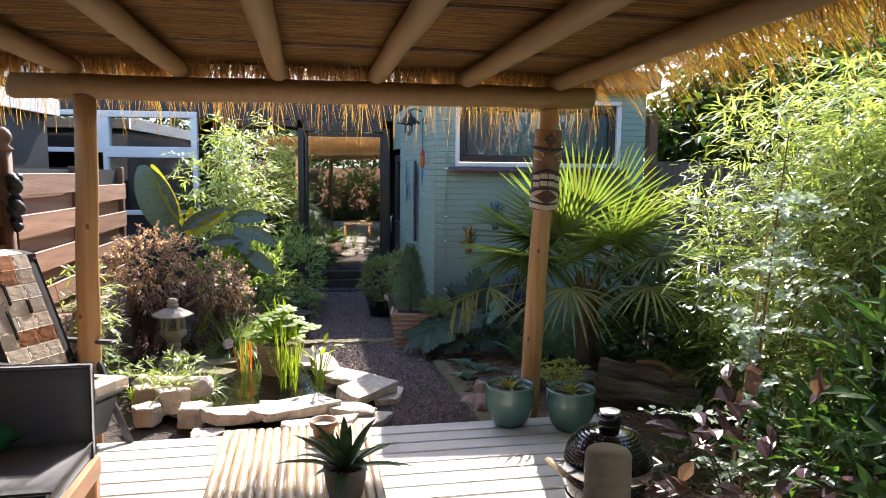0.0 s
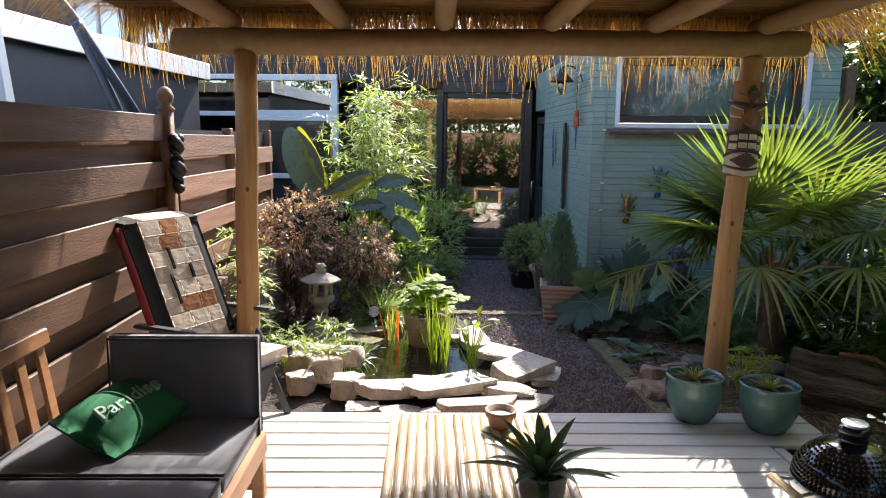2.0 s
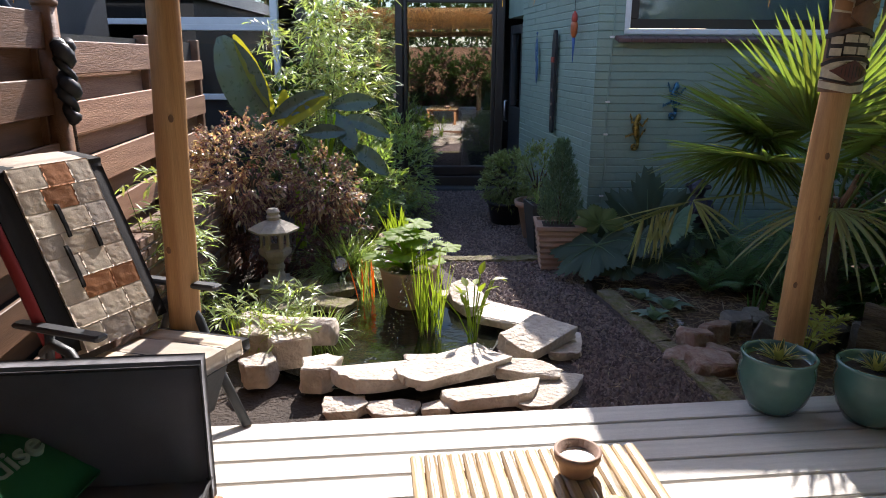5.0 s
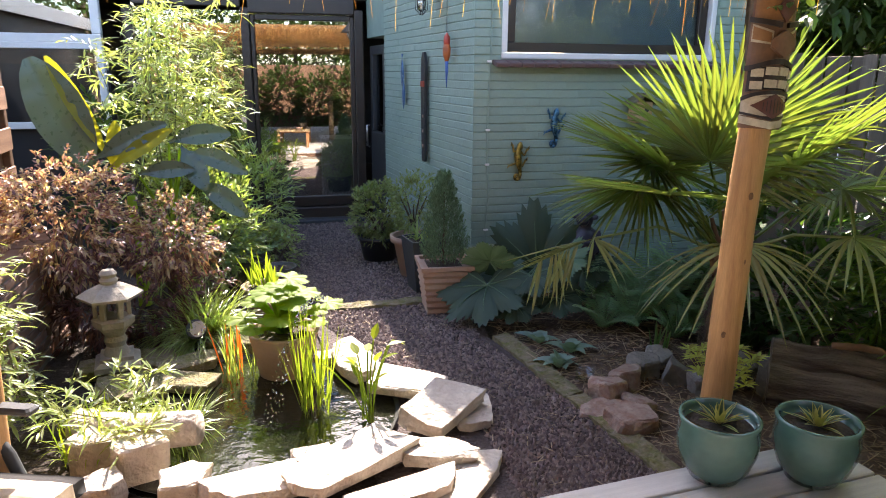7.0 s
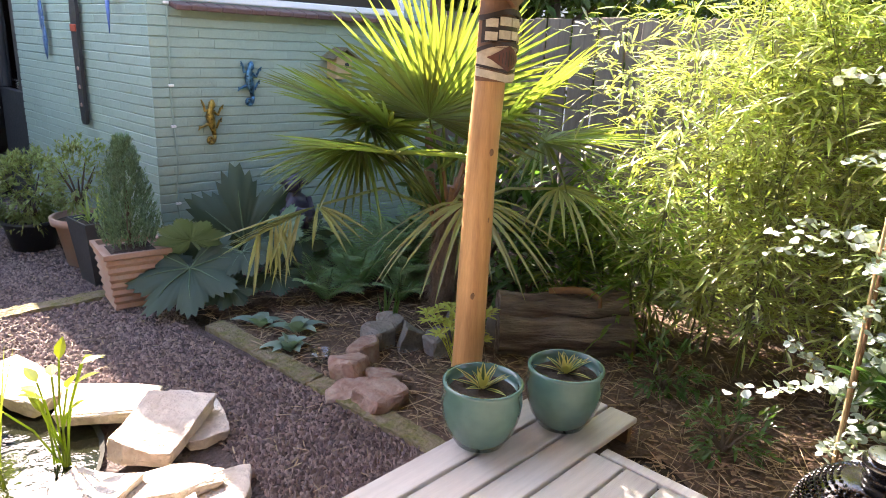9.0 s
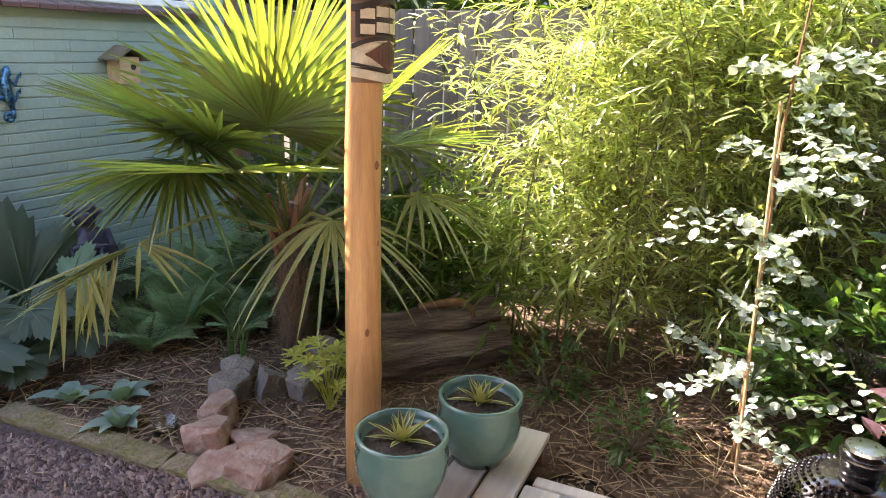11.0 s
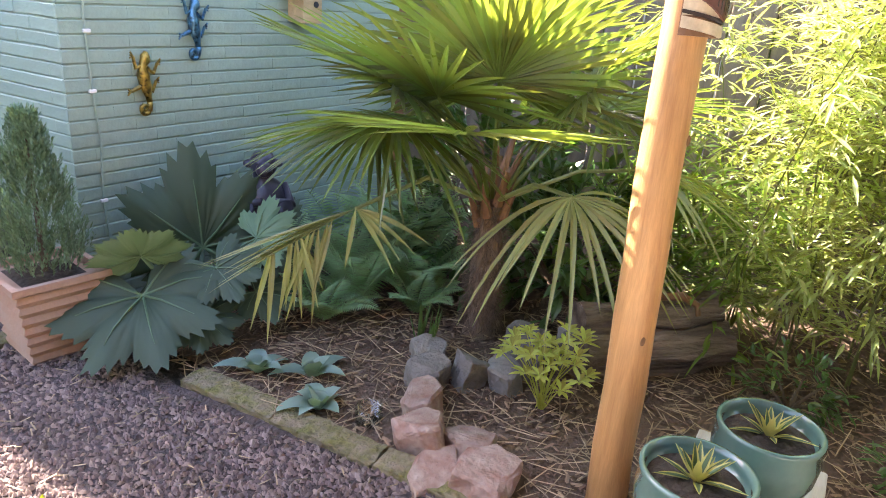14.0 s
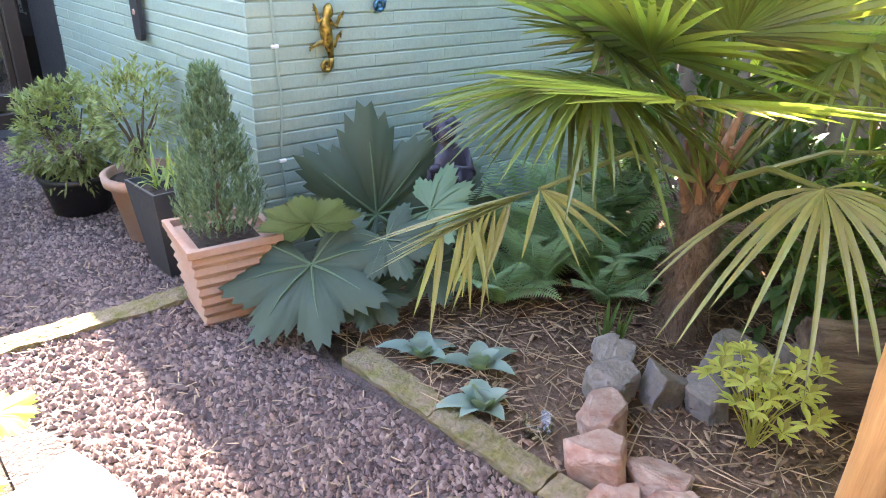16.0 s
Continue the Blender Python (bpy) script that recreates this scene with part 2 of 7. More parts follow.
# ---- builders ----
class Shape:
    """Collects vertices and faces of one mesh."""

    def __init__(self):
        self.v, self.f = [], []

    def add(self, vs, fs):
        k = len(self.v)
        self.v.extend(vs)
        self.f.extend([tuple(i + k for i in f) for f in fs])

    def box(self, m, sx, sy, sz, bevel=0.0):
        x, y, z, b = sx / 2, sy / 2, sz / 2, min(bevel, sx / 3, sy / 3, sz / 3)
        if not b:
            vs = [m @ Vector((i * x, j * y, k * z)) for i in (-1, 1) for j in (-1, 1) for k in (-1, 1)]
            self.add(vs, [(0, 1, 3, 2), (4, 6, 7, 5), (0, 4, 5, 1), (2, 3, 7, 6), (0, 2, 6, 4), (1, 5, 7, 3)])
            return
        rings = []
        for zz, d in ((-z, b), (-z + b, 0), (z - b, 0), (z, b)):
            rings.append([m @ Vector((px, py, zz)) for px, py in (
                (-x + d, -y + d + b), (-x + d + b, -y + d), (x - d - b, -y + d), (x - d, -y + d + b),
                (x - d, y - d - b), (x - d - b, y - d), (-x + d + b, y - d), (-x + d, y - d - b))])
        self.rings(rings)

    def rings(self, rings, cap=True, closed=True):
        n, k = len(rings[0]), len(self.v)
        for r in rings:
            self.v.extend(r)
        for a in range(len(rings) - 1):
            for i in range(n if closed else n - 1):
                j = (i + 1) % n
                self.f.append((k + a * n + i, k + a * n + j, k + (a + 1) * n + j, k + (a + 1) * n + i))
        if cap:
            self.f.append(tuple(k + i for i in reversed(range(n))))
            self.f.append(tuple(k + (len(rings) - 1) * n + i for i in range(n)))

    def tube(self, pts, radii, seg=8, cap=True):
        pts = [Vector(p) for p in pts]
        if not hasattr(radii, "__len__"):
            radii = [radii] * len(pts)
        rings = []
        for i, p in enumerate(pts):
            d = (pts[min(i + 1, len(pts) - 1)] - pts[max(i - 1, 0)]).normalized()
            side = d.cross(Vector((0.13, 0.21, 1)) if abs(d.z) < 0.95 else Vector((0, 1, 0.1))).normalized()
            up = side.cross(d)
            rings.append([p + (side * math.cos(a) + up * math.sin(a)) * radii[i] for a in (2 * math.pi * q / seg for q in range(seg))])
        self.rings(rings, cap)

    def lathe(self, profile, seg=24, m=Matrix(), square=False, wob=None, cap=True):
        """profile: (radius, height) from the bottom up."""
        rings = []
        for r, z in profile:
            ring = []
            for q in range(seg):
                a = 2 * math.pi * q / seg
                rr = r if not square else r / max(abs(math.cos(a)), abs(math.sin(a)))
                if wob:
                    rr *= wob(a, z)
                ring.append(m @ Vector((rr * math.cos(a), rr * math.sin(a), z)))
            rings.append(ring)
        self.rings(rings, cap)

    def leaf(self, base, way, length, width, droop=0.0, up=None, shape=(0.55, 1.0, 0.6), fold=0.15):
        """A pointed leaf with a folded midrib, that bends down along its length."""
        way = Vector(way).normalized()
        u = Vector(up) if up else Vector((0, 0, 1))
        side = way.cross(u)
        if side.length < 1e-3:
            side = way.cross(Vector((1, 0, 0)))
        side.normalize()
        nor = side.cross(way)
        p, vs, n = Vector(base), [], len(shape)
        vs.append(p.copy())
        for i, s in enumerate(shape):
            t = (i + 1) / (n + 1)
            c = p + way * length * t - Vector((0, 0, droop * length * t * t))
            w = side * (width * s / 2)
            vs += [c - w + nor * fold * width * s, c, c + w + nor * fold * width * s]
        vs.append(p + way * length - Vector((0, 0, droop * length)))
        fs = [(0, 2, 1), (0, 3, 2)]
        for i in range(n - 1):
            a, b = 1 + 3 * i, 4 + 3 * i
            fs += [(a, a + 1, b + 1, b), (a + 1, a + 2, b + 2, b + 1)]
        a, t = 1 + 3 * (n - 1), len(vs) - 1
        fs += [(a, a + 1, t), (a + 1, a + 2, t)]
        self.add(vs, fs)

    def make(self, name, mat, parent=None, label="", smooth=False):
        me = bpy.data.meshes.new(name)
        me.from_pydata([tuple(v) for v in self.v], [], self.f)
        me.materials.append(mat)
        if smooth:
            me.polygons.foreach_set("use_smooth", [True] * len(me.polygons))
        me.update()
        ob = new(name, me)
        ob.parent = parent
        if label:
            ob["label"] = label
        return ob


def thing(name, label, category, at=None, group="", kind=""):
    ob = new(name)
    ob.empty_display_size = 0.1
    if at:
        ob.matrix_basis = at if isinstance(at, Matrix) else Matrix.Translation(at)
    return tagged(ob, label, category, group, kind)


def rnd(a, b):
    return random.uniform(a, b)


def rock_mesh(name, mat, sx, sy, sz, seed, flat=0.0, cut=8):
    """An angular stone: the hull of uneven points in a box, its edges worn."""
    r = random.Random(seed)
    bm = bmesh.new()
    base_q = [r.uniform(0.8, 1.12) for _ in range(cut)]
    base_a = [2 * math.pi * (i + r.uniform(-0.33, 0.33)) / cut for i in range(cut)]
    if cut == 4:   # a broken slab: a skewed four-sided plate, its foot drawn in
        quad = [(x * sx / 2 * r.uniform(0.6, 1.12), y * sy / 2 * r.uniform(0.5, 1.15)) for x, y in ((-1, -1), (1, -1), (1, 1), (-1, 1))]
        for i in r.sample(range(4), 3):
            (xa, ya), (xb, yb) = quad[i], quad[(i + 1) % 4]
            q, out = r.uniform(0.25, 0.75), r.uniform(1.02, 1.3)
            quad.append(((xa + (xb - xa) * q) * out, (ya + (yb - ya) * q) * out))
        for k in (0, 1):
            for x, y in quad:
                f = 1 if k else r.uniform(0.84, 1.02)
                bm.verts.new((x * f, y * f, sz * (k + (r.uniform(-0.3, 0.08) if k else 0))))
    for k in (0, 1) if cut != 4 else ():
        for i in range(cut):
            a = base_a[i] + (0 if k else r.uniform(-0.06, 0.06))
            q = base_q[i] * (1 if k else r.uniform(0.9, 1.02))
            bm.verts.new((q * sx / 2 * math.cos(a) * 1.15, q * sy / 2 * math.sin(a) * 1.15, (k + (r.uniform(-0.3, 0.08) * (1 - flat) if k else r.uniform(0, 0.05))) * sz))
    bmesh.ops.convex_hull(bm, input=bm.verts)
    bmesh.ops.delete(bm, geom=[v for v in bm.verts if not v.link_faces], context="VERTS")
    bmesh.ops.dissolve_limit(bm, angle_limit=radians(9), verts=bm.verts, edges=bm.edges)
    bmesh.ops.bevel(bm, geom=list(bm.edges), offset=min(sx, sy, sz) * (0.05 if flat > 0.6 else 0.07), segments=1, affect="EDGES", clamp_overlap=True)
    bmesh.ops.triangulate(bm, faces=bm.faces)
    bmesh.ops.subdivide_edges(bm, edges=[e for e in bm.edges if e.calc_length() > min(sx, sy) * 0.22], cuts=2, use_grid_fill=True)
    size = (sx + sy + sz) / 3
    for v in bm.verts:
        d = noise.noise_vector(v.co * (2.2 / size) + Vector((seed, 0, 0))) * (0.055 if flat > 0.6 else 0.06) + noise.noise_vector(v.co * (7 / size) + Vector((0, seed, 0))) * 0.04
        v.co += Vector((d.x * sx, d.y * sy, d.z * sz * (0.45 if flat > 0.6 else 1)))
    me = bpy.data.meshes.new(name)
    bm.to_mesh(me)
    bm.free()
    me.materials.append(mat)
    return me


def worn_box(name, mat, sx, sy, sz, seed, amp=0.006):
    """A block with crumbled edges."""
    bm = bmesh.new()
    bmesh.ops.create_cube(bm, size=1)
    bmesh.ops.scale(bm, vec=(sx, sy, sz), verts=bm.verts)
    bmesh.ops.subdivide_edges(bm, edges=[e for e in bm.edges if abs(e.verts[0].co.x - e.verts[1].co.x) > 0.01], cuts=9, use_grid_fill=True)
    bmesh.ops.subdivide_edges(bm, edges=[e for e in bm.edges if abs(e.verts[0].co.y - e.verts[1].co.y) > 0.01], cuts=3, use_grid_fill=True)
    for v in bm.verts:
        v.co += noise.noise_vector(v.co * 18 + Vector((seed * 3.1, 0, 0))) * amp * 1.6
    me = bpy.data.meshes.new(name)
    bm.to_mesh(me)
    bm.free()
    me.materials.append(mat)
    return me


def rock(name, mat, m, sx, sy, sz, seed, label, category="stone", group="", flat=0.0, cut=8):
    ob = new(name, rock_mesh(name, mat, sx, sy, sz, seed, flat, cut))
    ob.matrix_basis = m
    return tagged(ob, label, category, group)


DECK = pose(0, 5.98, 0, 0, 0, 5)   # the deck and the pergola stand a little askew to the house
GROUND = -0.13
HOUSE_X, HOUSE_Y, BACK_Y = 1.36, 8.85, 12.2


# ---- ground ----
def flat_sheet(name, outline, z, mat, thick=0.0):
    s = Shape()
    n = len(outline)
    s.v = [Vector((x, y, z)) for x, y in outline]
    s.f = [tuple(range(n))]
    return s.make(name, mat)


tagged(flat_sheet("ground", [(-400, -400), (400, -400), (400, 400), (-400, 400)], GROUND - 0.02, M["soil"]), "dark garden soil", "ground", kind="structure")
tagged(flat_sheet("mulch_bed", [(1.42, 7.9), (1.6, 6.2), (2.3, 5.6), (1.9, 4.8), (2.0, -2), (4.35, -2), (4.35, 8.85), (1.42, 8.85)], GROUND - 0.004, M["mulch"]),
       "bark mulch bed with straw on it", "ground", kind="structure")
tagged(flat_sheet("gravel_path", [(-0.5, 12.2), (0.1, 8.7), (0.3, 6.0), (1.62, 6.05), (1.26, 8.0), (1.36, 8.85), (1.05, 12.2)], GROUND, M["gravelbed"]),
       "path of plum-coloured gravel", "ground", kind="structure")


# ---- deck ----
deck = thing("deck", "bleached wooden deck of wide planks", "deck", DECK, kind="structure")
def plank_mesh(name, length, width, thick, mat, bevel=0.004):
    s = Shape()
    s.box(Matrix(), length, width, thick, bevel)
    me = s.make(name, mat)
    data = me.data
    bpy.data.objects.remove(me)
    return data


PITCH, WIDE = 0.149, 0.135
long_plank = plank_mesh("plank", 4.44, WIDE, 0.028, M["deck"])
front_plank = plank_mesh("plank", 4.82, WIDE, 0.028, M["deck"])
for i in range(47):
    front = i < 3
    p = new("plank", front_plank if front else long_plank)
    p.parent = deck
    p.matrix_basis = pose((-2.55 + (4.82 if front else 4.44) / 2), -0.075 - i * PITCH, -0.014, rnd(-0.2, 0.2), 0, rnd(-0.05, 0.05))
s = Shape()
s.box(pose(1.925, -3.73, -0.012), 0.055, 6.5, 0.03, 0.004)
s.make("edge_board", M["deck"], deck)
s = Shape()
s.box(pose(-0.14, -0.03, -0.08), 4.81, 0.03, 0.1)
s.box(pose(2.255, -0.22, -0.08), 0.03, 0.4, 0.1)
s.box(pose(1.87, -3.73, -0.08), 0.03, 6.5, 0.1)
for x in (-2.3, -1.2, -0.2, 0.8, 1.7):
    s.box(pose(x, -3.6, -0.08), 0.06, 6.8, 0.1)
s.make("joist", M["fence"], deck, "dark joists under the planks")

# ---- pergola ----
pergola = thing("pergola", "pergola of round pine poles with a thatched reed roof", "pergola", DECK)


def pole(name, a, b, ra, rb, mat, seg=20, wobble=0.004):
    s = Shape()
    a, b = Vector(a), Vector(b)
    pts = [a.lerp(b, i / 10) + Vector((rnd(-wobble, wobble), rnd(-wobble, wobble), rnd(-wobble, wobble))) for i in range(11)]
    rr = [ra + (rb - ra) * i / 10 for i in range(11)]
    d = (b - a).normalized()
    pts = [a - d * 0.012] + pts + [b + d * 0.012]
    rr = [ra * 0.86] + rr + [rb * 0.86]
    s.tube(pts, rr, seg)
    return s.make(name, mat, pergola, smooth=True)


pole("post", (-1.05, 0.2, -0.13), (-1.0, 0.24, 2.08), 0.069, 0.063, M["post"])
pole("post", (1.824, 0.192, -0.13), (1.955, 0.26, 2.08), 0.069, 0.063, M["post"])
pole("post", (-1.08, -5.6, -0.02), (-1.08, -5.6, 2.08), 0.069, 0.063, M["post"])
pole("post", (1.93, -5.6, -0.02), (1.93, -5.6, 2.08), 0.069, 0.063, M["post"])
pole("beam", (-1.4, 0.24, 2.14), (2.25, 0.24, 2.17), 0.075, 0.072, M["rafter"])
pole("beam", (-1.5, -5.6, 2.14), (2.25, -5.6, 2.17), 0.075, 0.072, M["rafter"])
RAFTERS = (-1.1, -0.46, 0.14, 0.76, 1.36, 2.0)
for x in RAFTERS:
    pole("rafter", (x, 0.33, 2.265), (x, -5.9, 2.265), 0.056, 0.06, M["rafter"])
for y in (0.42, -0.35, -1.4, -2.5, -3.6, -4.7):
    s = Shape()
    s.tube([(-1.7, y, 2.345), (0.3, y, 2.345), (2.3, y, 2.345)], 0.014, 8)
    s.make("batten", M["fence"], pergola)
s = Shape()
s.box(pose(0.3, -2.75, 2.42), 4.2, 6.6, 0.13)
s.make("reed_mat", M["mat_reed"], pergola, "woven reed mat")
s = Shape()
for i in range(9000):
    # reeds on the underside, lying across the rafters
    y, x = rnd(-5.8, 0.5), rnd(-1.85, 2.35)
    ln, a = rnd(0.2, 0.6), rnd(-0.12, 0.12)
    z = 2.352 - rnd(0, 0.01)
    w = rnd(0.002, 0.005)
    d = Vector((math.cos(a), math.sin(a), rnd(-0.01, 0.01))) * ln / 2
    e = Vector((0, w, 0))
    c = Vector((x, y, z))
    s.add([c - d - e, c + d - e, c + d + e, c - d + e], [(0, 1, 2, 3)])
tagged(s.make("underside_reeds", M["reed"], pergola), kind="stuff")
s = Shape()


def strand(p, way, length, droop, w):
    way = Vector(way).normalized()
    side = way.cross(Vector((0, 0, 1)))
    side = side.normalized() * w if side.length > 0.01 else Vector((w, 0, 0))
    a = Vector(p)
    prev = (a - side, a + side)
    vs, fs = [prev[0], prev[1]], []
    for i in (1, 2, 3):
        t = i / 3
        c = a + way * length * t - Vector((0, 0, droop * length * t * t))
        vs += [c - side * (1 - t * 0.7), c + side * (1 - t * 0.7)]
        k = 2 * i
        fs.append((k - 2, k - 1, k + 1, k))
    s.add(vs, fs)


for i in range(3200):
    x = rnd(-1.8, 2.4)
    if noise.noise(Vector((x * 5, 0, 0))) > rnd(-0.6, 0.5):
        strand((x, rnd(0.3, 0.55), rnd(2.34, 2.47)), (rnd(-0.5, 0.5), rnd(0.2, 0.7), rnd(-0.9, 0.0)), rnd(0.1, 0.34), rnd(0.3, 1.0), rnd(0.0015, 0.004))
for i in range(5000):
    strand((rnd(2.1, 2.4), rnd(-5.8, 0.5), rnd(2.34, 2.47)), (rnd(0.5, 1.0), rnd(-0.4, 0.7), rnd(-0.35, 0.15)), rnd(0.15, 0.5), rnd(0.1, 0.5), rnd(0.0015, 0.004))
for i in range(2500):
    strand((rnd(-1.8, -1.7), rnd(-5.8, 0.5), rnd(2.34, 2.47)), (rnd(-1, -0.5), rnd(-0.4, 0.4), rnd(-0.4, 0.1)), rnd(0.1, 0.35), rnd(0.1, 0.5), rnd(0.0015, 0.004))
for i in range(2400):
    xx = rnd(-1.75, 2.3)
    if noise.noise(Vector((xx * 9, 3.0, 0))) + 0.35 * noise.noise(Vector((xx * 40, 0, 0))) < rnd(-0.5, 0.6):
        continue
    strand((xx, rnd(0.34, 0.5), rnd(2.33, 2.36)), (rnd(-0.4, 0.4), rnd(0.1, 0.5), -1), rnd(0.06, 0.2), 0.1, rnd(0.002, 0.005))
for i in range(4200):
    strand((rnd(-1.75, 2.3), rnd(0.46, 0.6), rnd(2.36, 2.44)), (rnd(-0.35, 0.35), rnd(-0.05, 0.3), -1), rnd(0.08, 0.2), 0.05, rnd(0.002, 0.005))
for i in range(2200):
    strand((rnd(-1.7, 2.4), rnd(0.1, 0.5), rnd(2.43, 2.5)), (rnd(-0.2, 0.2), 1, rnd(-0.2, 0.1)), rnd(0.15, 0.35), rnd(0.1, 0.6), rnd(0.002, 0.004))
tagged(s.make("thatch_fringe", M["reed"], pergola, "ragged hanging thatch ends"), kind="stuff")

# ---- house: painted extension ----
W_DIR = Vector((-0.34, 3.35, 0)).normalized()     # the side wall runs back to the glass doors
SIDE = Matrix.Translation((HOUSE_X, HOUSE_Y, 0)) @ Matrix.Rotation(math.atan2(W_DIR.y, W_DIR.x), 4, "Z")
TOP = 2.5
front_wall = thing("wall_front", "sage-green painted brick wall", "wall", (0, 0, 0), kind="structure")
side_wall = thing("wall_side", "sage-green painted brick side wall", "wall", SIDE, kind="structure")
WIN = (1.57, 3.34, 1.72, 2.42)   # the wide window in the front wall
s = Shape()
y0 = HOUSE_Y + 0.125
s.box(pose((HOUSE_X + WIN[0]) / 2 + 0.004, y0, (GROUND + TOP) / 2), WIN[0] - HOUSE_X - 0.008, 0.25, TOP - GROUND)
s.box(pose((3.6 + WIN[1]) / 2, y0, (GROUND + TOP) / 2), 3.6 - WIN[1], 0.25, TOP - GROUND)
s.box(pose((WIN[0] + WIN[1]) / 2, y0, (GROUND + WIN[2]) / 2), WIN[1] - WIN[0], 0.25, WIN[2] - GROUND)
s.box(pose((WIN[0] + WIN[1]) / 2, y0, (TOP + WIN[3]) / 2), WIN[1] - WIN[0], 0.25, TOP - WIN[3])
s.make("mortar", M["joint"], front_wall)
s = Shape()
s.box(pose(1.28, -0.13, (GROUND + TOP) / 2), 2.55, 0.24, TOP - GROUND)
s.box(pose(2.95, -0.13, 2.25), 0.82, 0.24, 0.5)
s.make("mortar", M["joint"], side_wall)
s = Shape()
s.box(pose(2.48, HOUSE_Y + 1.7, TOP + 0.12), 2.45, 3.7, 0.2, 0.02)
tagged(s.make("roof_1", M["bluegrey"]), "flat roof with a dark blue-grey fascia", "roof", kind="structure")
s = Shape()
s.box(pose(3.54, HOUSE_Y + 1.7, 1.2), 0.1, 3.2, 2.6)
tagged(s.make("wall_right", M["joint"]), "green painted end wall", "wall", kind="structure")
s = Shape()
s.box(pose(3.72, HOUSE_Y + 0.1, 1.1), 0.1, 0.12, 2.4, 0.01)
tagged(s.make("corner_post", M["fence"]), "dark brown timber post beside the house", "post")

window = thing("window_1", "wide white-framed window with a dark sash", "window", (0, 0, 0), kind="structure")


def frame_bars(x0, x1, z0, z1, y, w, d, mat, name, parent, bevel=0.006):
    for cx, cz, sx, sz in (((x0 + x1) / 2, z0 + w / 2, x1 - x0, w), ((x0 + x1) / 2, z1 - w / 2, x1 - x0, w),
                           (x0 + w / 2, (z0 + z1) / 2, w, z1 - z0 - 2 * w), (x1 - w / 2, (z0 + z1) / 2, w, z1 - z0 - 2 * w)):
        b = Shape()
        b.box(pose(cx, y, cz), sx, d, sz, bevel)
        b.make(name, mat, parent)


frame_bars(WIN[0], WIN[1], WIN[2], WIN[3], HOUSE_Y + 0.04, 0.045, 0.1, M["white"], "window_frame", window)
frame_bars(WIN[0] + 0.05, WIN[1] - 0.05, WIN[2] + 0.05, WIN[3] - 0.05, HOUSE_Y + 0.065, 0.07, 0.05, M["frame"], "sash", window)
PANE = glass("window_glass", (0.82, 0.88, 0.88), 0.02, 0.0)
s = Shape()
s.box(pose((WIN[0] + WIN[1]) / 2, HOUSE_Y + 0.07, (WIN[2] + WIN[3]) / 2), WIN[1] - WIN[0] - 0.2, 0.006, WIN[3] - WIN[2] - 0.2)
g = s.make("pane", PANE, window)
g.visible_shadow = False
s = Shape()
s.box(pose((WIN[0] + WIN[1]) / 2, HOUSE_Y + 0.12, (WIN[2] + WIN[3]) / 2), WIN[1] - WIN[0] - 0.16, 0.004, WIN[3] - WIN[2] - 0.16)
s.make("blind", M["blind"], window, "drawn grey roller blind")
sill_tile = Shape()
sill_tile.box(Matrix(), 0.098, 0.16, 0.035, 0.006)
sill_tile = sill_tile.make("sill_tile", M["tile"], window)
sill_tile.matrix_basis = pose(WIN[0] - 0.02, HOUSE_Y - 0.03, WIN[2] - 0.03, 12)
for i in range(1, 19):
    t = sill_tile.copy()
    scene.collection.objects.link(t)
    t.matrix_basis = pose(WIN[0] - 0.02 + i * 0.1, HOUSE_Y - 0.03, WIN[2] - 0.03, 12 + rnd(-1, 1))

# ---- house: glass front ----
back = thing("wall_back", "dark timber house front with a deep black fascia", "wall", (0, 0, 0), kind="structure")
s = Shape()
s.box(pose(-1.6, BACK_Y + 0.1, 2.54), 7.2, 0.25, 0.26, 0.01)
s.make("fascia", M["black"], back)
# added board, set back so the sun clears it: blocks the sky above the fascia
s = Shape()
s.box(pose(-1.6, BACK_Y + 1.2, 2.88), 7.2, 0.2, 0.42, 0.01)
s.make("upstand", M["black"], back, "black board added behind the fascia to cover the sky")
s = Shape()
s.box(pose(-3.4, BACK_Y + 0.12, 0.75), 3.2, 0.16, 1.86)
s.make("panel", M["black"], back, "black boarding under the windows")
s = Shape()
s.box(pose(-2.0, BACK_Y + 2.3, 2.65), 8.0, 4.15, 0.04)
tagged(s.make("roof_2", M["roof"]), "flat felt roof", "roof", kind="structure")
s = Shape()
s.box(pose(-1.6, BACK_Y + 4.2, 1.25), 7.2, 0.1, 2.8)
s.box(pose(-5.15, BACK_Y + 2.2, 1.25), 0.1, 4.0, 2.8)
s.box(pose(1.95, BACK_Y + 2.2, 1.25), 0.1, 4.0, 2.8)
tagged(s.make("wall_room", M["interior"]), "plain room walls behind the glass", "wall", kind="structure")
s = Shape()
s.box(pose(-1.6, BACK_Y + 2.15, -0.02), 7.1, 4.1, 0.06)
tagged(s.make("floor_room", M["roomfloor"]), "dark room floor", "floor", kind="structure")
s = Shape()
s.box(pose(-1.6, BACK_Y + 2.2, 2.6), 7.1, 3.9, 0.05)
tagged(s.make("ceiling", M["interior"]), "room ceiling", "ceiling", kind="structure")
door = thing("door_1", "wide sliding glass door in a dark brown frame", "door", (0, 0, 0), kind="structure")
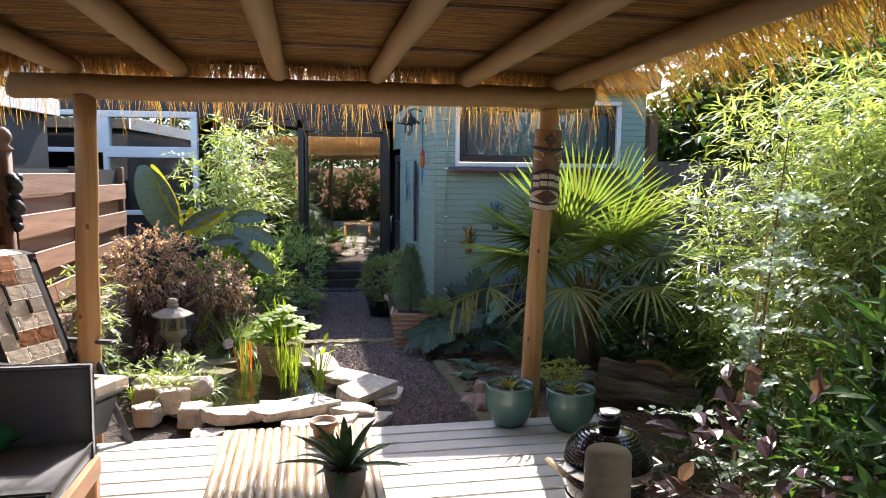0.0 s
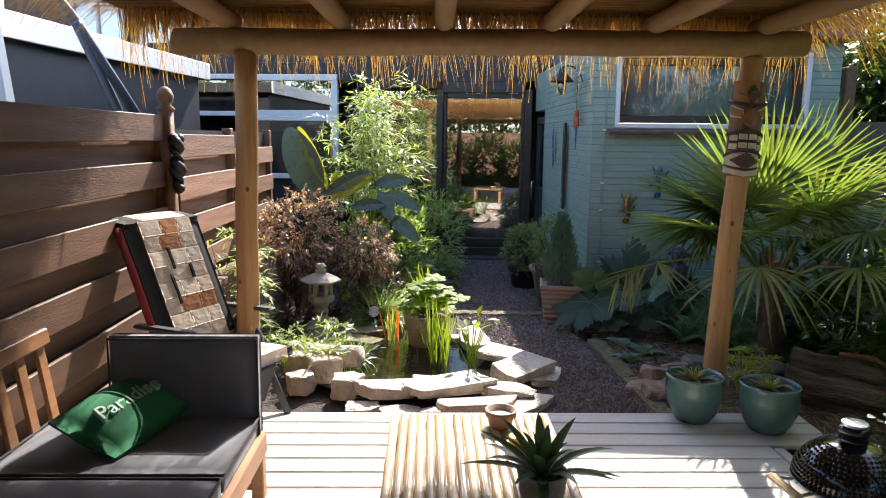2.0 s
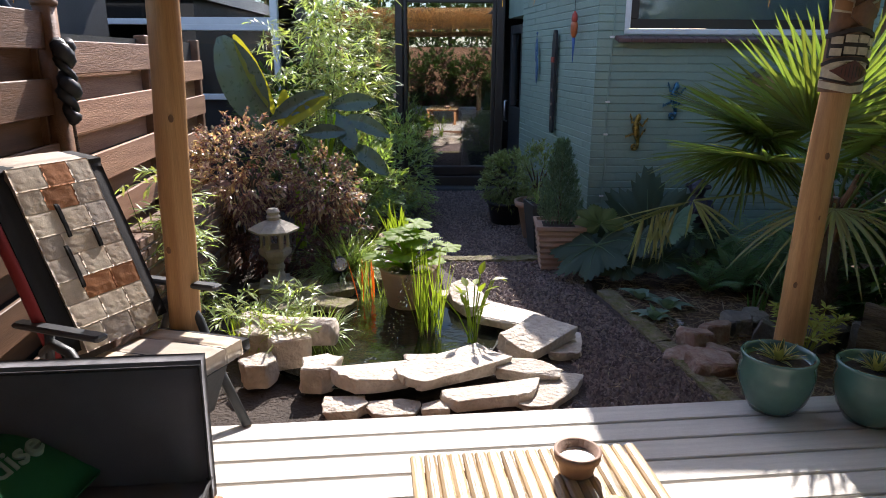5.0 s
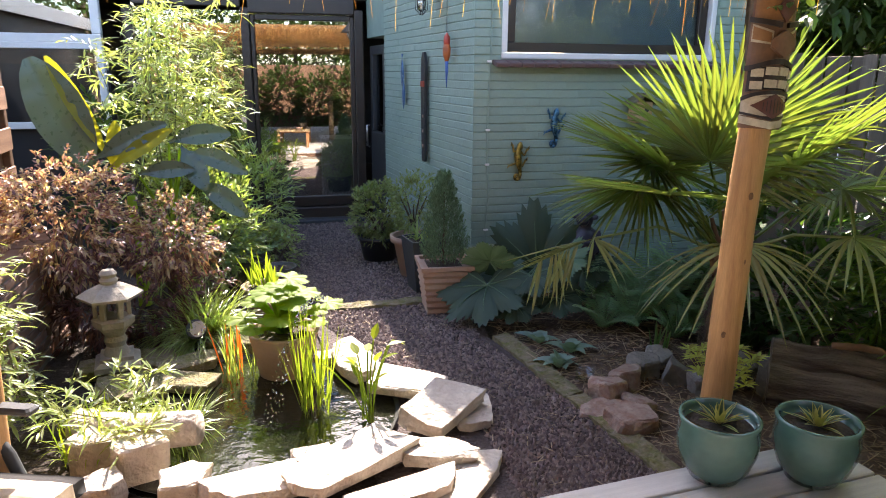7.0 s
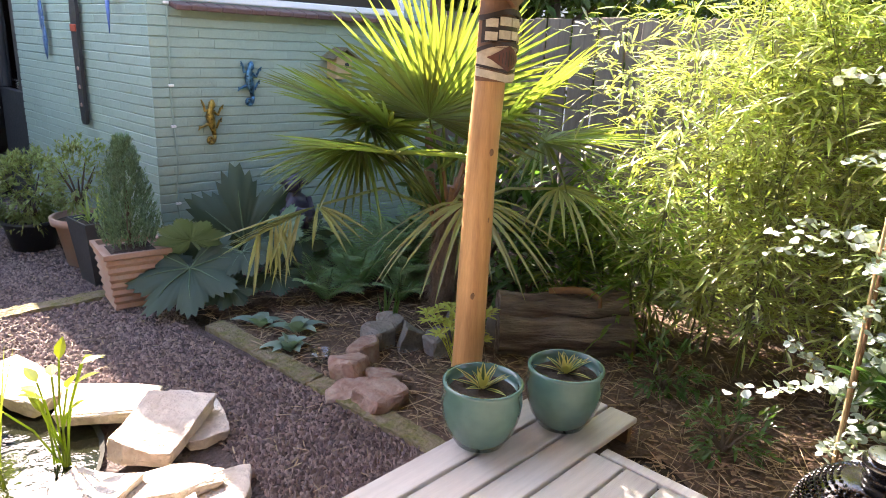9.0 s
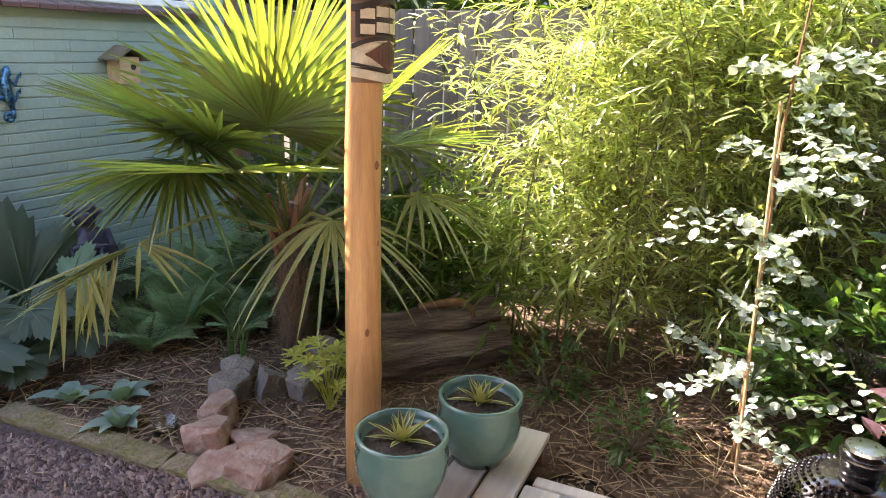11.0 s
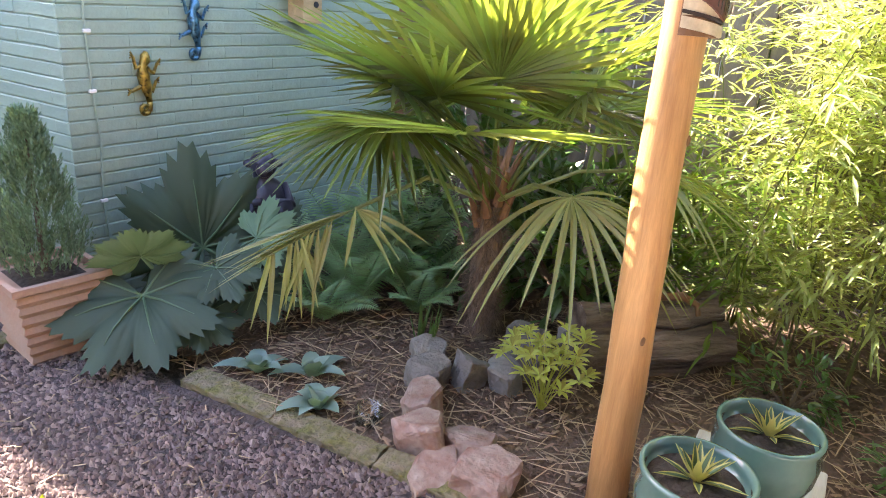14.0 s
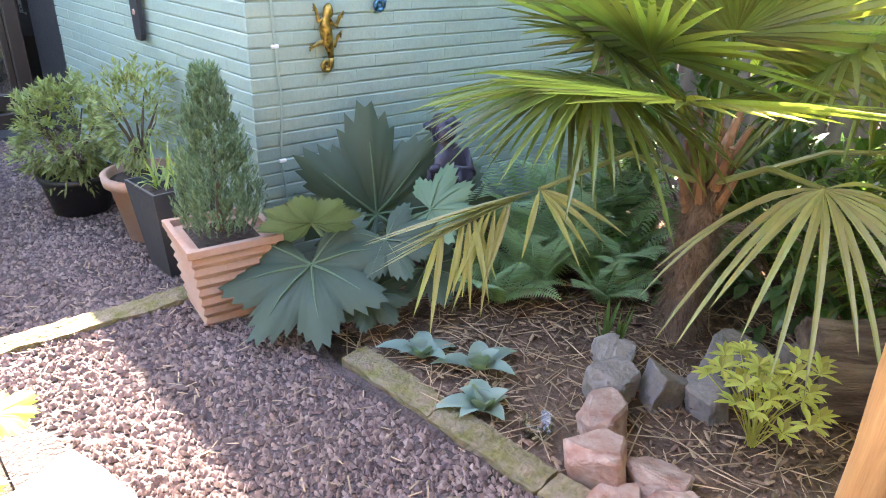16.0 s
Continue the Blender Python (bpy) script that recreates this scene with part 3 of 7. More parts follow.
for nm, cx, cz, sx, sz, dd in (("jamb", -0.335, 1.1, 0.09, 2.4, 0.14), ("jamb", 0.93, 1.1, 0.1, 2.4, 0.14), ("head", 0.29, 2.33, 1.18, 0.16, 0.13), ("threshold", 0.29, -0.04, 1.18, 0.14, 0.16),
                               ("stile", -0.26, 1.13, 0.05, 2.2, 0.06), ("stile", 0.855, 1.13, 0.05, 2.2, 0.06), ("rail", 0.3, 0.1, 1.06, 0.12, 0.06), ("rail", 0.3, 2.21, 1.06, 0.06, 0.06),
                               ("jamb", -1.55, 1.1, 0.1, 2.4, 0.14), ("head", -0.94, 2.36, 1.12, 0.1, 0.13), ("rail", -0.94, 0.08, 1.12, 0.2, 0.08)):
    b = Shape()
    b.box(pose(cx, BACK_Y, cz), sx, dd, sz, 0.008)
    b.make(nm, M["frame"], door)
DOORGLASS = glass("door_glass", (0.78, 0.82, 0.8), 0.0, 0.34)
for cx, sx in ((0.3, 1.06), (-0.94, 1.12)):
    b = Shape()
    b.box(pose(cx, BACK_Y + 0.01, 1.2), sx, 0.008, 2.15)
    g = b.make("pane", DOORGLASS, door)
    g.visible_shadow = False
s = Shape()
s.box(pose(0.25, BACK_Y - 0.16, -0.115), 1.35, 0.22, 0.05, 0.008)
tagged(s.make("doorstep", M["greypot"]), "dark stone doorstep", "step", kind="structure")
cab = thing("cabinet", "pale grey cabinet behind the glass door", "cabinet", (0.72, BACK_Y + 0.6, 0.01))
b = Shape()
b.box(pose(0, 0, 0.4), 0.44, 0.4, 0.78, 0.01)
b.make("body", M["cabinet"], cab)
b = Shape()
b.box(pose(0, 0, 0.8), 0.47, 0.42, 0.02, 0.004)
b.make("top", M["white"], cab)

win2 = thing("window_2", "white-framed windows above black boarding", "window", (0, 0, 0), kind="structure")
frame_bars(-3.14, -1.82, 1.9, 2.5, BACK_Y - 0.02, 0.09, 0.1, M["white"], "window_frame", win2)
frame_bars(-4.6, -3.14, 1.9, 2.5, BACK_Y - 0.02, 0.07, 0.1, M["white"], "window_frame", win2)
frame_bars(-3.14, -1.82, 1.0, 1.905, BACK_Y - 0.022, 0.07, 0.1, M["white"], "window_frame", win2)
for cx, cz, sx, sz in ((-2.48, 2.2, 1.14, 0.42), (-3.87, 2.2, 1.32, 0.46), (-2.48, 1.45, 1.18, 0.76)):
    b = Shape()
    b.box(pose(cx, BACK_Y, cz), sx, 0.008, sz)
    g = b.make("pane", DOORGLASS, win2)
    g.visible_shadow = False

sdoor = thing("door_2", "dark half-glazed side door", "door", SIDE, kind="structure")
for nm, cx, cz, sx, sz, mt in (("jamb", 2.59, 0.95, 0.05, 2.15, "white"), ("leaf", 2.96, 0.42, 0.66, 1.05, "black"), ("stile", 2.68, 1.43, 0.1, 0.96, "black"), ("stile", 3.24, 1.43, 0.1, 0.96, "black"), ("rail", 2.96, 1.86, 0.46, 0.1, "black")):
    b = Shape()
    b.box(pose(cx, -0.06, cz), sx, 0.07, sz, 0.006)
    b.make(nm, M[mt], sdoor)
b = Shape()
b.box(pose(2.96, -0.07, 1.38), 0.46, 0.006, 0.86)
b.make("pane", PANE, sdoor).visible_shadow = False
b = Shape()
b.box(pose(2.96, -0.13, 1.38), 0.5, 0.004, 0.88)
b.make("blind", M["blind"], sdoor)
b = Shape()
b.tube([(3.27, 0.0, 0.75), (3.27, 0.03, 0.76), (3.27, 0.03, 1.0), (3.27, 0.0, 1.01)], 0.012, 8)
b.make("handle", M["steel"], sdoor, "steel bar handle", True)

# ---- fences ----
fence = thing("fence_left", "stained timber fence of wide boards with gaps", "fence", DECK @ pose(-1.72, 0, 0), kind="structure")
for k, (ya, yb) in enumerate(((-7.0, -4.0), (-4.0, -1.7), (-1.7, 0.72), (0.78, 2.4), (2.4, 3.9))):
    # panels past the third use the board colour that has sunlight in it
    fm = plank_mesh("fence_board", 0.022, yb - ya - 0.01, 0.165, M["fence" if k < 3 else "sunlitfence"], 0.004)
    top = 1.74 if k < 3 else (1.62 if k == 3 else 1.5)
    for i in range(12 if k < 3 else 8):
        o = new("fence_board", fm)
        o.parent = fence
        o.matrix_basis = pose((-0.035 if i % 2 else 0.04) - 0.02 * (k > 2), (ya + yb) / 2, top - 0.09 - i * 0.147 - (rnd(-0.004, 0.004)), 0, rnd(-1, 1), 0)
for y in (-4.0, -1.7, 0.75, 2.4, 3.9):
    b = Shape()
    b.box(pose(-0.03, y, 0.75), 0.08, 0.08, 1.85, 0.006)
    b.make("fence_post", M["fence"], fence)
# black sheet added behind both rows of boards as the shade in the gaps
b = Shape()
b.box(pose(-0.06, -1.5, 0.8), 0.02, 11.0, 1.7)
b.make("backing", M["black"], fence, "black sheet standing in for the shade in the gaps")
b = Shape()
b.box(pose(0.05, 0.75, 0.8), 0.08, 0.09, 1.94, 0.01)
b.lathe([(0.055, 1.76), (0.06, 1.78), (0.035, 1.8), (0.05, 1.83), (0.056, 1.86), (0.04, 1.9), (0.01, 1.92)], 14, pose(0.05, 0.75, 0))
b.make("gate_post", M["fence"], fence, "dark post with a ball finial", True)

rfence = thing("fence_right", "weathered grey fence of upright planks", "fence", (4.3, 0, 0), kind="structure")
fm = plank_mesh("fence_board", 0.02, 0.125, 1.88, M["greyfence"], 0.004)
for i in range(84):
    o = new("fence_board", fm)
    o.parent = rfence
    o.matrix_basis = pose(0.0 if i % 2 else 0.024, -2 + i * 0.13, 0.83 + rnd(-0.01, 0.01), 0, 0, 0)
b = Shape()
for z in (0.2, 0.8, 1.5):
    b.box(pose(0.06, 3.4, z), 0.05, 11, 0.07)
b.make("rail", M["greyfence"], rfence)
b = Shape()
b.box(pose(0, -2.6, 0.85), 9.0, 0.05, 1.95)
tagged(b.make("fence_back", M["fence"]), "plain timber fence closing the garden", "fence", kind="structure")


# ---- stones and kerbs ----
kerb = thing("kerb", "mossy concrete edging blocks along the gravel", "kerb", (0, 0, 0), kind="structure")
for a, b in (((1.56, 6.2), (1.45, 7.05)), ((1.45, 7.05), (1.335, 8.0)), ((1.0, 8.85), (-0.02, 8.82))):
    a, b = Vector((*a, 0)), Vector((*b, 0))
    d = b - a
    n = max(1, round(d.length / 0.46))
    for i in range(n):
        o = new("kerb_block", worn_box("kerb_block", M["kerb"], d.length / n - 0.004, 0.125, 0.1, i + d.x, 0.009))
        o.parent = kerb
        c = a + d * ((i + 0.5) / n)
        o.matrix_basis = pose(c.x, c.y, GROUND - 0.026, rnd(-1, 1), rnd(-1, 1), math.degrees(math.atan2(d.y, d.x)) + rnd(-1.5, 1.5))

SLAB = "pale flat sandstone slab at the pond edge"
slabs = (  # x, y, base, long, wide, thick, turn, tip
    (-0.73, 6.75, -0.13, 0.25, 0.21, 0.2, 20, 2), (-0.92, 6.86, -0.13, 0.24, 0.2, 0.19, 5, 0), (-0.86, 6.56, -0.13, 0.2, 0.2, 0.14, 0, 0), (-0.54, 6.5, -0.13, 0.23, 0.2, 0.15, 35, 3),
    (-0.22, 6.43, -0.07, 0.48, 0.22, 0.075, 15, 3), (-0.38, 6.24, -0.13, 0.26, 0.16, 0.06, 8, 0), (-0.13, 6.2, -0.13, 0.28, 0.15, 0.06, -4, 0), (0.06, 6.2, -0.13, 0.15, 0.12, 0.06, 10, 0),
    (-0.02, 6.6, -0.1, 0.24, 0.14, 0.09, 20, 4), (0.19, 6.55, -0.07, 0.74, 0.27, 0.085, 40, 4), (0.35, 6.31, -0.11, 0.58, 0.19, 0.075, 22, 2),
    (0.55, 6.57, -0.1, 0.4, 0.2, 0.06, -10, 0), (0.64, 6.92, -0.08, 0.46, 0.33, 0.09, 48, -3), (0.54, 7.26, -0.08, 0.54, 0.32, 0.07, -28, 2), (0.3, 7.63, -0.08, 0.4, 0.27, 0.08, -60, 2),
    (0.68, 6.43, -0.13, 0.48, 0.2, 0.05, 55, 0), (0.84, 6.95, -0.13, 0.4, 0.2, 0.055, 82, 0), (0.78, 7.2, -0.13, 0.3, 0.24, 0.05, 40, 0), (0.5, 7.5, -0.13, 0.3, 0.2, 0.05, -40, 0),
    (0.2, 7.85, -0.12, 0.3, 0.2, 0.06, 10, 0))
for i, (x, y, z, sx, sy, sz, rz, tip) in enumerate(slabs):
    rock("stone_slab", M["slab"], pose(x, y, z, rnd(-4, 4) if -0.12 < z else 0, tip * 1.5, rz), sx * 0.95, sy * 0.95, sz, 100 + i, SLAB if sz < 0.12 else "squared pale sandstone block at the pond edge", "stone", "stones round the pond", 0.8, 4 if sz < 0.12 else 6)
for i, (x, y, sx, sy, sz, rz) in enumerate(((-0.95, 7.6, 0.5, 0.3, 0.1, 10), (-1.02, 7.98, 0.5, 0.28, 0.065, 5), (-0.35, 8.15, 0.5, 0.22, 0.1, -10), (-0.66, 7.9, 0.4, 0.22, 0.09, 20), (-0.62, 7.62, 0.3, 0.2, 0.08, -15))):
    rock("mossy_stone", M["kerb"], pose(x, y, GROUND, 0, 0, rz), sx, sy, sz, 170 + i, "dark mossy stone on the bank of the pond", "stone", "stones round the pond", 0.8, 4)
for i, (x, y, sx, sy, sz, rz, mt) in enumerate((
        (1.8, 7.12, 0.2, 0.15, 0.17, 20, "redrock"), (1.63, 6.98, 0.2, 0.16, 0.19, 48, "redrock"), (1.51, 6.86, 0.2, 0.15, 0.1, 10, "redrock"), (1.7, 6.84, 0.18, 0.15, 0.13, 60, "redrock"), (1.6, 6.7, 0.24, 0.19, 0.16, 30, "redrock"),
        (1.98, 7.25, 0.18, 0.15, 0.2, 0, "greyrock"), (2.1, 7.12, 0.17, 0.14, 0.19, 40, "greyrock"), (2.22, 6.98, 0.19, 0.14, 0.18, 45, "greyrock"), (2.16, 7.38, 0.18, 0.14, 0.16, 30, "greyrock"), (2.42, 7.05, 0.28, 0.2, 0.26, 40, "greyrock"), (2.58, 6.8, 0.14, 0.24, 0.3, 40, "greyrock"))):
    rock("rock", M[mt], pose(x, y, GROUND - 0.035, rnd(-16, 16), rnd(-16, 16), rz), sx * 1.15, sy * 1.15, sz * 0.82, 300 + i,
         "broken reddish rock with pale veins on mulch" if mt == "redrock" else "rough grey edging stone on mulch", "rock", "rocks in the bed", 0.2, 6)

# ---- pond ----
bed = Shape()
bed.rings([[Vector((-0.28 + rr * 0.72 * math.cos(a), 7.22 + rr * 0.72 * math.sin(a), z)) for a in (2 * math.pi * i / 40 for i in range(40))] for rr, z in ((0.0, -0.125), (1.0, -0.123), (1.06, -0.09))], cap=False)
tagged(bed.make("pond_liner", M["pondbed"]), "black pond liner", "pond", kind="structure")
wm = bpy.data.materials.new("pond_water")
wm.use_nodes = True
wb = wm.node_tree.nodes["Principled BSDF"]
wb.inputs["Base Color"].default_value, wb.inputs["Roughness"].default_value, wb.inputs["Specular IOR Level"].default_value = (0.012, 0.014, 0.008, 1), 0.03, 0.6
wv, wbp = wm.node_tree.nodes.new("ShaderNodeTexNoise"), wm.node_tree.nodes.new("ShaderNodeBump")
wv.inputs["Scale"].default_value, wv.inputs["Detail"].default_value = 22, 3
wbp.inputs["Strength"].default_value, wbp.inputs["Distance"].default_value = 0.3, 0.015
wm.node_tree.links.new(wv.outputs[0], wbp.inputs["Height"])
wm.node_tree.links.new(wbp.outputs[0], wb.inputs["Normal"])
s = Shape()
s.v = [Vector((-0.28 + 0.74 * math.cos(a), 7.2 + 0.78 * math.sin(a), -0.105)) for a in (2 * math.pi * i / 48 for i in range(48))]
s.f = [tuple(range(48))]
tagged(s.make("pond_water", wm), "dark rippled pond water", "water", kind="structure")
s = Shape()
for i in range(260):
    t = rnd(0, 1)
    a = rnd(-0.5, 0.5)
    p = Vector((0.12 - 0.32 * t + a * 0.1 * t, 7.45 - 0.35 * t + rnd(-0.04, 0.04), 0.42 + 0.25 * t - 0.85 * t * t))
    if p.z > -0.1:
        r = rnd(0.002, 0.005)
        s.lathe([(r * 0.4, -r * 1.6), (r, 0), (r * 0.4, r * 1.6)], 6, Matrix.Translation(p))
DROP = glass("water_drop", (0.95, 0.97, 1.0), 0.0, 0.35)
tagged(s.make("fountain_drops", DROP), "falling drops of a small fountain", "water", kind="stuff")

# ---- lantern ----
lan = thing("stone_lantern", "small weathered concrete Japanese garden lantern", "lantern", pose(-1.06, 7.95, -0.07, 0, 0, 10) @ Matrix.Scale(1.06, 4))
for nm, prof, sq in (("base", [(0.115, 0), (0.115, 0.03), (0.085, 0.05), (0.085, 0.07)], True), ("column", [(0.07, 0.07), (0.05, 0.12), (0.06, 0.15), (0.05, 0.18), (0.075, 0.22)], False),
                     ("platform", [(0.085, 0.22), (0.105, 0.24), (0.11, 0.275), (0.09, 0.29)], False), ("roof", [(0.085, 0.385), (0.165, 0.4), (0.17, 0.415), (0.12, 0.445), (0.06, 0.47), (0.04, 0.475)], False),
                     ("finial", [(0.04, 0.475), (0.048, 0.495), (0.036, 0.51), (0.046, 0.53), (0.03, 0.55), (0.008, 0.556)], False)):
    b = Shape()
    b.lathe(prof, 6 if nm in ("roof", "platform") else (24 if not sq else 24), square=sq)
    b.make(nm, M["concrete"], lan)
for k in range(6):
    a = 2 * math.pi * k / 6
    b = Shape()
    b.box(pose(0.085 * math.cos(a), 0.085 * math.sin(a), 0.337, 0, 0, math.degrees(a)), 0.022, 0.03, 0.1, 0.004)
    b.make("pillar", M["concrete"], lan)

spot = thing("spotlight", "small round garden spotlight with a steel rim", "lamp", pose(-0.62, 8.2, -0.02))
b = Shape()
b.lathe([(0.03, 0), (0.055, 0.02), (0.062, 0.09), (0.05, 0.09)], 18, pose(0, 0, 0.03, 62, 0, -10))
b.make("housing", M["plasticgrey"], spot, smooth=True)
b = Shape()
b.lathe([(0.05, 0), (0.05, 0.004)], 18, pose(0, -0.078, 0.072, 62, 0, -10))
b.make("lens", M["steel"], spot)
b = Shape()
b.tube([(0, 0, -0.1), (0, 0, 0.03)], 0.012, 8)
b.make("stake", M["plasticgrey"], spot)


# ---- pots ----
def pot(name, label, at, profile, mat, soil_r, soil_z, square=False, seg=32, group="", wob=None, soil="soil"):
    p = thing(name, label, "plant pot", at, group)
    b = Shape()
    b.lathe(profile, seg, square=square, wob=wob, cap=True)
    b.make("body", mat, p, smooth=not square)
    b = Shape()
    b.lathe([(soil_r, soil_z - 0.01), (soil_r * 0.6, soil_z + 0.008)], seg, square=square)
    b.make("soil", M[soil], p, "dark potting soil")
    return p


def glazed(at):
    return pot("glazed_pot", "teal glazed ceramic pot on the deck holding a small agave", at,
               [(0.085, 0), (0.1, 0.004), (0.135, 0.06), (0.158, 0.13), (0.163, 0.19), (0.157, 0.245), (0.163, 0.262), (0.16, 0.272), (0.148, 0.272), (0.142, 0.25), (0.14, 0.225)], M["teal"], 0.145, 0.232, group="teal pots")


def rosette(name, label, at, mat, n, length, width, rise=(20, 75), droop=0.1, edge=None, category="plant", group=""):
    p = thing(name, label, category, at, group)
    for i in range(n):
        b = Shape()
        a, e = i * 2.4 + rnd(-0.2, 0.2), radians(rise[0] + (rise[1] - rise[0]) * i / n)
        w = Vector((math.cos(a) * math.cos(e), math.sin(a) * math.cos(e), math.sin(e)))
        b.leaf((0.012 * math.cos(a), 0.012 * math.sin(a), 0), w, length * rnd(0.8, 1.1) * (1 - 0.25 * i / n), width, droop * rnd(0.6, 1.4), shape=(0.85, 1, 0.8, 0.5), fold=0.25)
        lf = b.make("leaf", mat, p, smooth=True)
        if edge:   # a dark stripe along the middle, pale margins left bare
            top = Shape()
            mid = [1 + 3 * k for k in range(4)]
            top.v = [v.copy() for v in b.v]
            for k in mid:
                top.v[k], top.v[k + 2] = b.v[k + 1].lerp(b.v[k], 0.5), b.v[k + 1].lerp(b.v[k + 2], 0.5)
            top.v = [v + Vector((0, 0, 0.0025)) for v in top.v]
            top.f = list(b.f)
            top.make("stripe", edge, lf, "dark green middle stripe", True)
    return p


for x, y in ((1.61, 6.03), (1.99, 5.92)):
    glazed(Matrix.Translation((x, y, 0.0)))
    rosette("agave", "small variegated agave growing in a teal pot", pose(x, y, 0.235), L["agave"], 18, 0.135, 0.026, (12, 82), edge=L["agave_green"], group="agaves")

pot("round_pot", "black round plastic pot with a herb bush", (0.84, 10.2, GROUND), [(0.13, 0), (0.15, 0.01), (0.19, 0.2), (0.205, 0.21), (0.205, 0.235), (0.185, 0.235), (0.18, 0.2)], M["blackpot"], 0.18, 0.2)
pot("terracotta_pot", "tall terracotta pot by the green wall", (1.07, 9.62, GROUND), [(0.12, 0), (0.13, 0.01), (0.185, 0.3), (0.215, 0.31), (0.22, 0.36), (0.19, 0.36), (0.185, 0.32)], M["terracotta"], 0.185, 0.33)
pot("square_pot", "tapered anthracite square planter", pose(1.06, 9.18, GROUND, 0, 0, 8), [(0.1, 0), (0.105, 0.01), (0.15, 0.42), (0.15, 0.44), (0.138, 0.44), (0.13, 0.4)], M["greypot"], 0.13, 0.41, True)
ridges = [(0.118, 0)] + [(0.122 + 0.036 * i / 28 + 0.006 * math.sin(i * math.pi / 2), 0.0105 * i + 0.005) for i in range(28)] + [(0.17, 0.3), (0.17, 0.325), (0.148, 0.325), (0.144, 0.3)]
pot("ridged_planter", "square terracotta planter with wavy ridged sides", pose(1.1, 8.67, GROUND, 0, 0, -4) @ Matrix.Scale(1.16, 4), ridges, M["terracotta"], 0.144, 0.3, True, seg=48)
pot("fern_pot", "small round dark pot", (-0.1, 9.35, GROUND), [(0.09, 0), (0.1, 0.01), (0.13, 0.2), (0.14, 0.22), (0.125, 0.22), (0.12, 0.2)], M["greypot"], 0.12, 0.2)
pot("bucket_pot", "grey bucket-shaped pot by the path", (-0.32, 9.5, GROUND), [(0.09, 0), (0.1, 0.01), (0.14, 0.24), (0.15, 0.26), (0.135, 0.26), (0.13, 0.23)], M["greypot"], 0.13, 0.23)
pot("bowl_pot", "terracotta bowl with pitcher plants", (-0.22, 8.85, GROUND), [(0.1, 0), (0.11, 0.01), (0.16, 0.2), (0.17, 0.22), (0.155, 0.22), (0.15, 0.2)], M["terracotta"], 0.15, 0.2)
pot("pond_pot", "terracotta pot standing in the pond", (-0.1, 7.72, -0.12), [(0.14, 0), (0.15, 0.01), (0.2, 0.26), (0.21, 0.28), (0.19, 0.28), (0.185, 0.25)], M["terracotta"], 0.185, 0.25)

# ---- garden bed logs ----
for k, (x, y, z, r, rz, ln) in enumerate(((2.78, 6.55, -0.02, 0.12, -36, 0.78), (2.8, 6.6, 0.13, 0.085, -36, 0.74))):
    b = Shape()
    pts = [Vector((ln * (i / 16 - 0.5), 0.01 * math.sin(i * 0.5), 0.012 * math.cos(i * 0.85))) for i in range(17)]
    rings = []
    for p in pts:
        rings.append([p + Vector((0, math.cos(a), math.sin(a))) * r * (1 + 0.16 * noise.noise(Vector((p.x * 4, 3 * math.cos(a), 3 * math.sin(a) + k))) + 0.2 * min(0.0, noise.noise(Vector((p.x * 1.5, 6 * math.cos(a), 6 * math.sin(a) + k))))) for a in (2 * math.pi * q / 44 for q in range(44))])
    b.rings(rings)
    o = b.make("log", M["log"], smooth=False)
    o.matrix_basis = pose(x, y, z, 0, 0, rz)
    tagged(o, "weathered grooved log lying on the mulch", "log", "stacked logs")
b = Shape()
b.tube([(2.72, 6.64, 0.23), (2.8, 6.54, 0.25), (2.86, 6.48, 0.25), (2.9, 6.42, 0.21), (2.88, 6.4, 0.17)], [0.018, 0.02, 0.02, 0.016, 0.012], 10)
tagged(b.make("drift_branch", M["rust"], smooth=True), "curved reddish branch lying on the log", "branch")
b = Shape()
b.tube([(-1.05, 7.05, 0.0), (-0.78, 6.9, 0.02), (-0.5, 6.83, 0.05)], [0.085, 0.085, 0.078], 18)
tagged(b.make("log", M["slab"], smooth=True), "pale sawn log beside the pond", "log")
jar = thing("glass_jar", "low clear glass jar on the mulch", "jar", (1.6, 7.24, GROUND))
b = Shape()
b.lathe([(0.05, 0), (0.055, 0.01), (0.055, 0.07), (0.05, 0.07), (0.048, 0.012)], 20)
b.make("body", glass("jar_glass", (0.88, 0.91, 0.9), 0.05, 0.07, True), jar, smooth=True).visible_shadow = False

# ---- table and what stands on it ----
TAB = DECK @ pose(0.255, -1.55, 0)
table = thing("coffee_table", "low table topped with split bamboo slats", "table", TAB)
slat = Shape()
rings = []
for i in range(9):
    y = -0.66 + i * 0.165
    kn = 0.0022 if i % 2 else 0
    rings.append([Vector(((0.0185 + kn) * math.cos(a), y, (0.011 + kn) * math.sin(a))) for a in (math.pi * q / 6 for q in range(7))])
slat.rings(rings, closed=True)
sm = slat.make("slat", M["bamboo_pole"])
sd = sm.data
bpy.data.objects.remove(sm)
for i in range(18):
    o = new("slat", sd)
    o.parent = table
    o.matrix_basis = pose(-0.34 + i * 0.04, 0, 0.352, 0, 0, rnd(-0.3, 0.3))
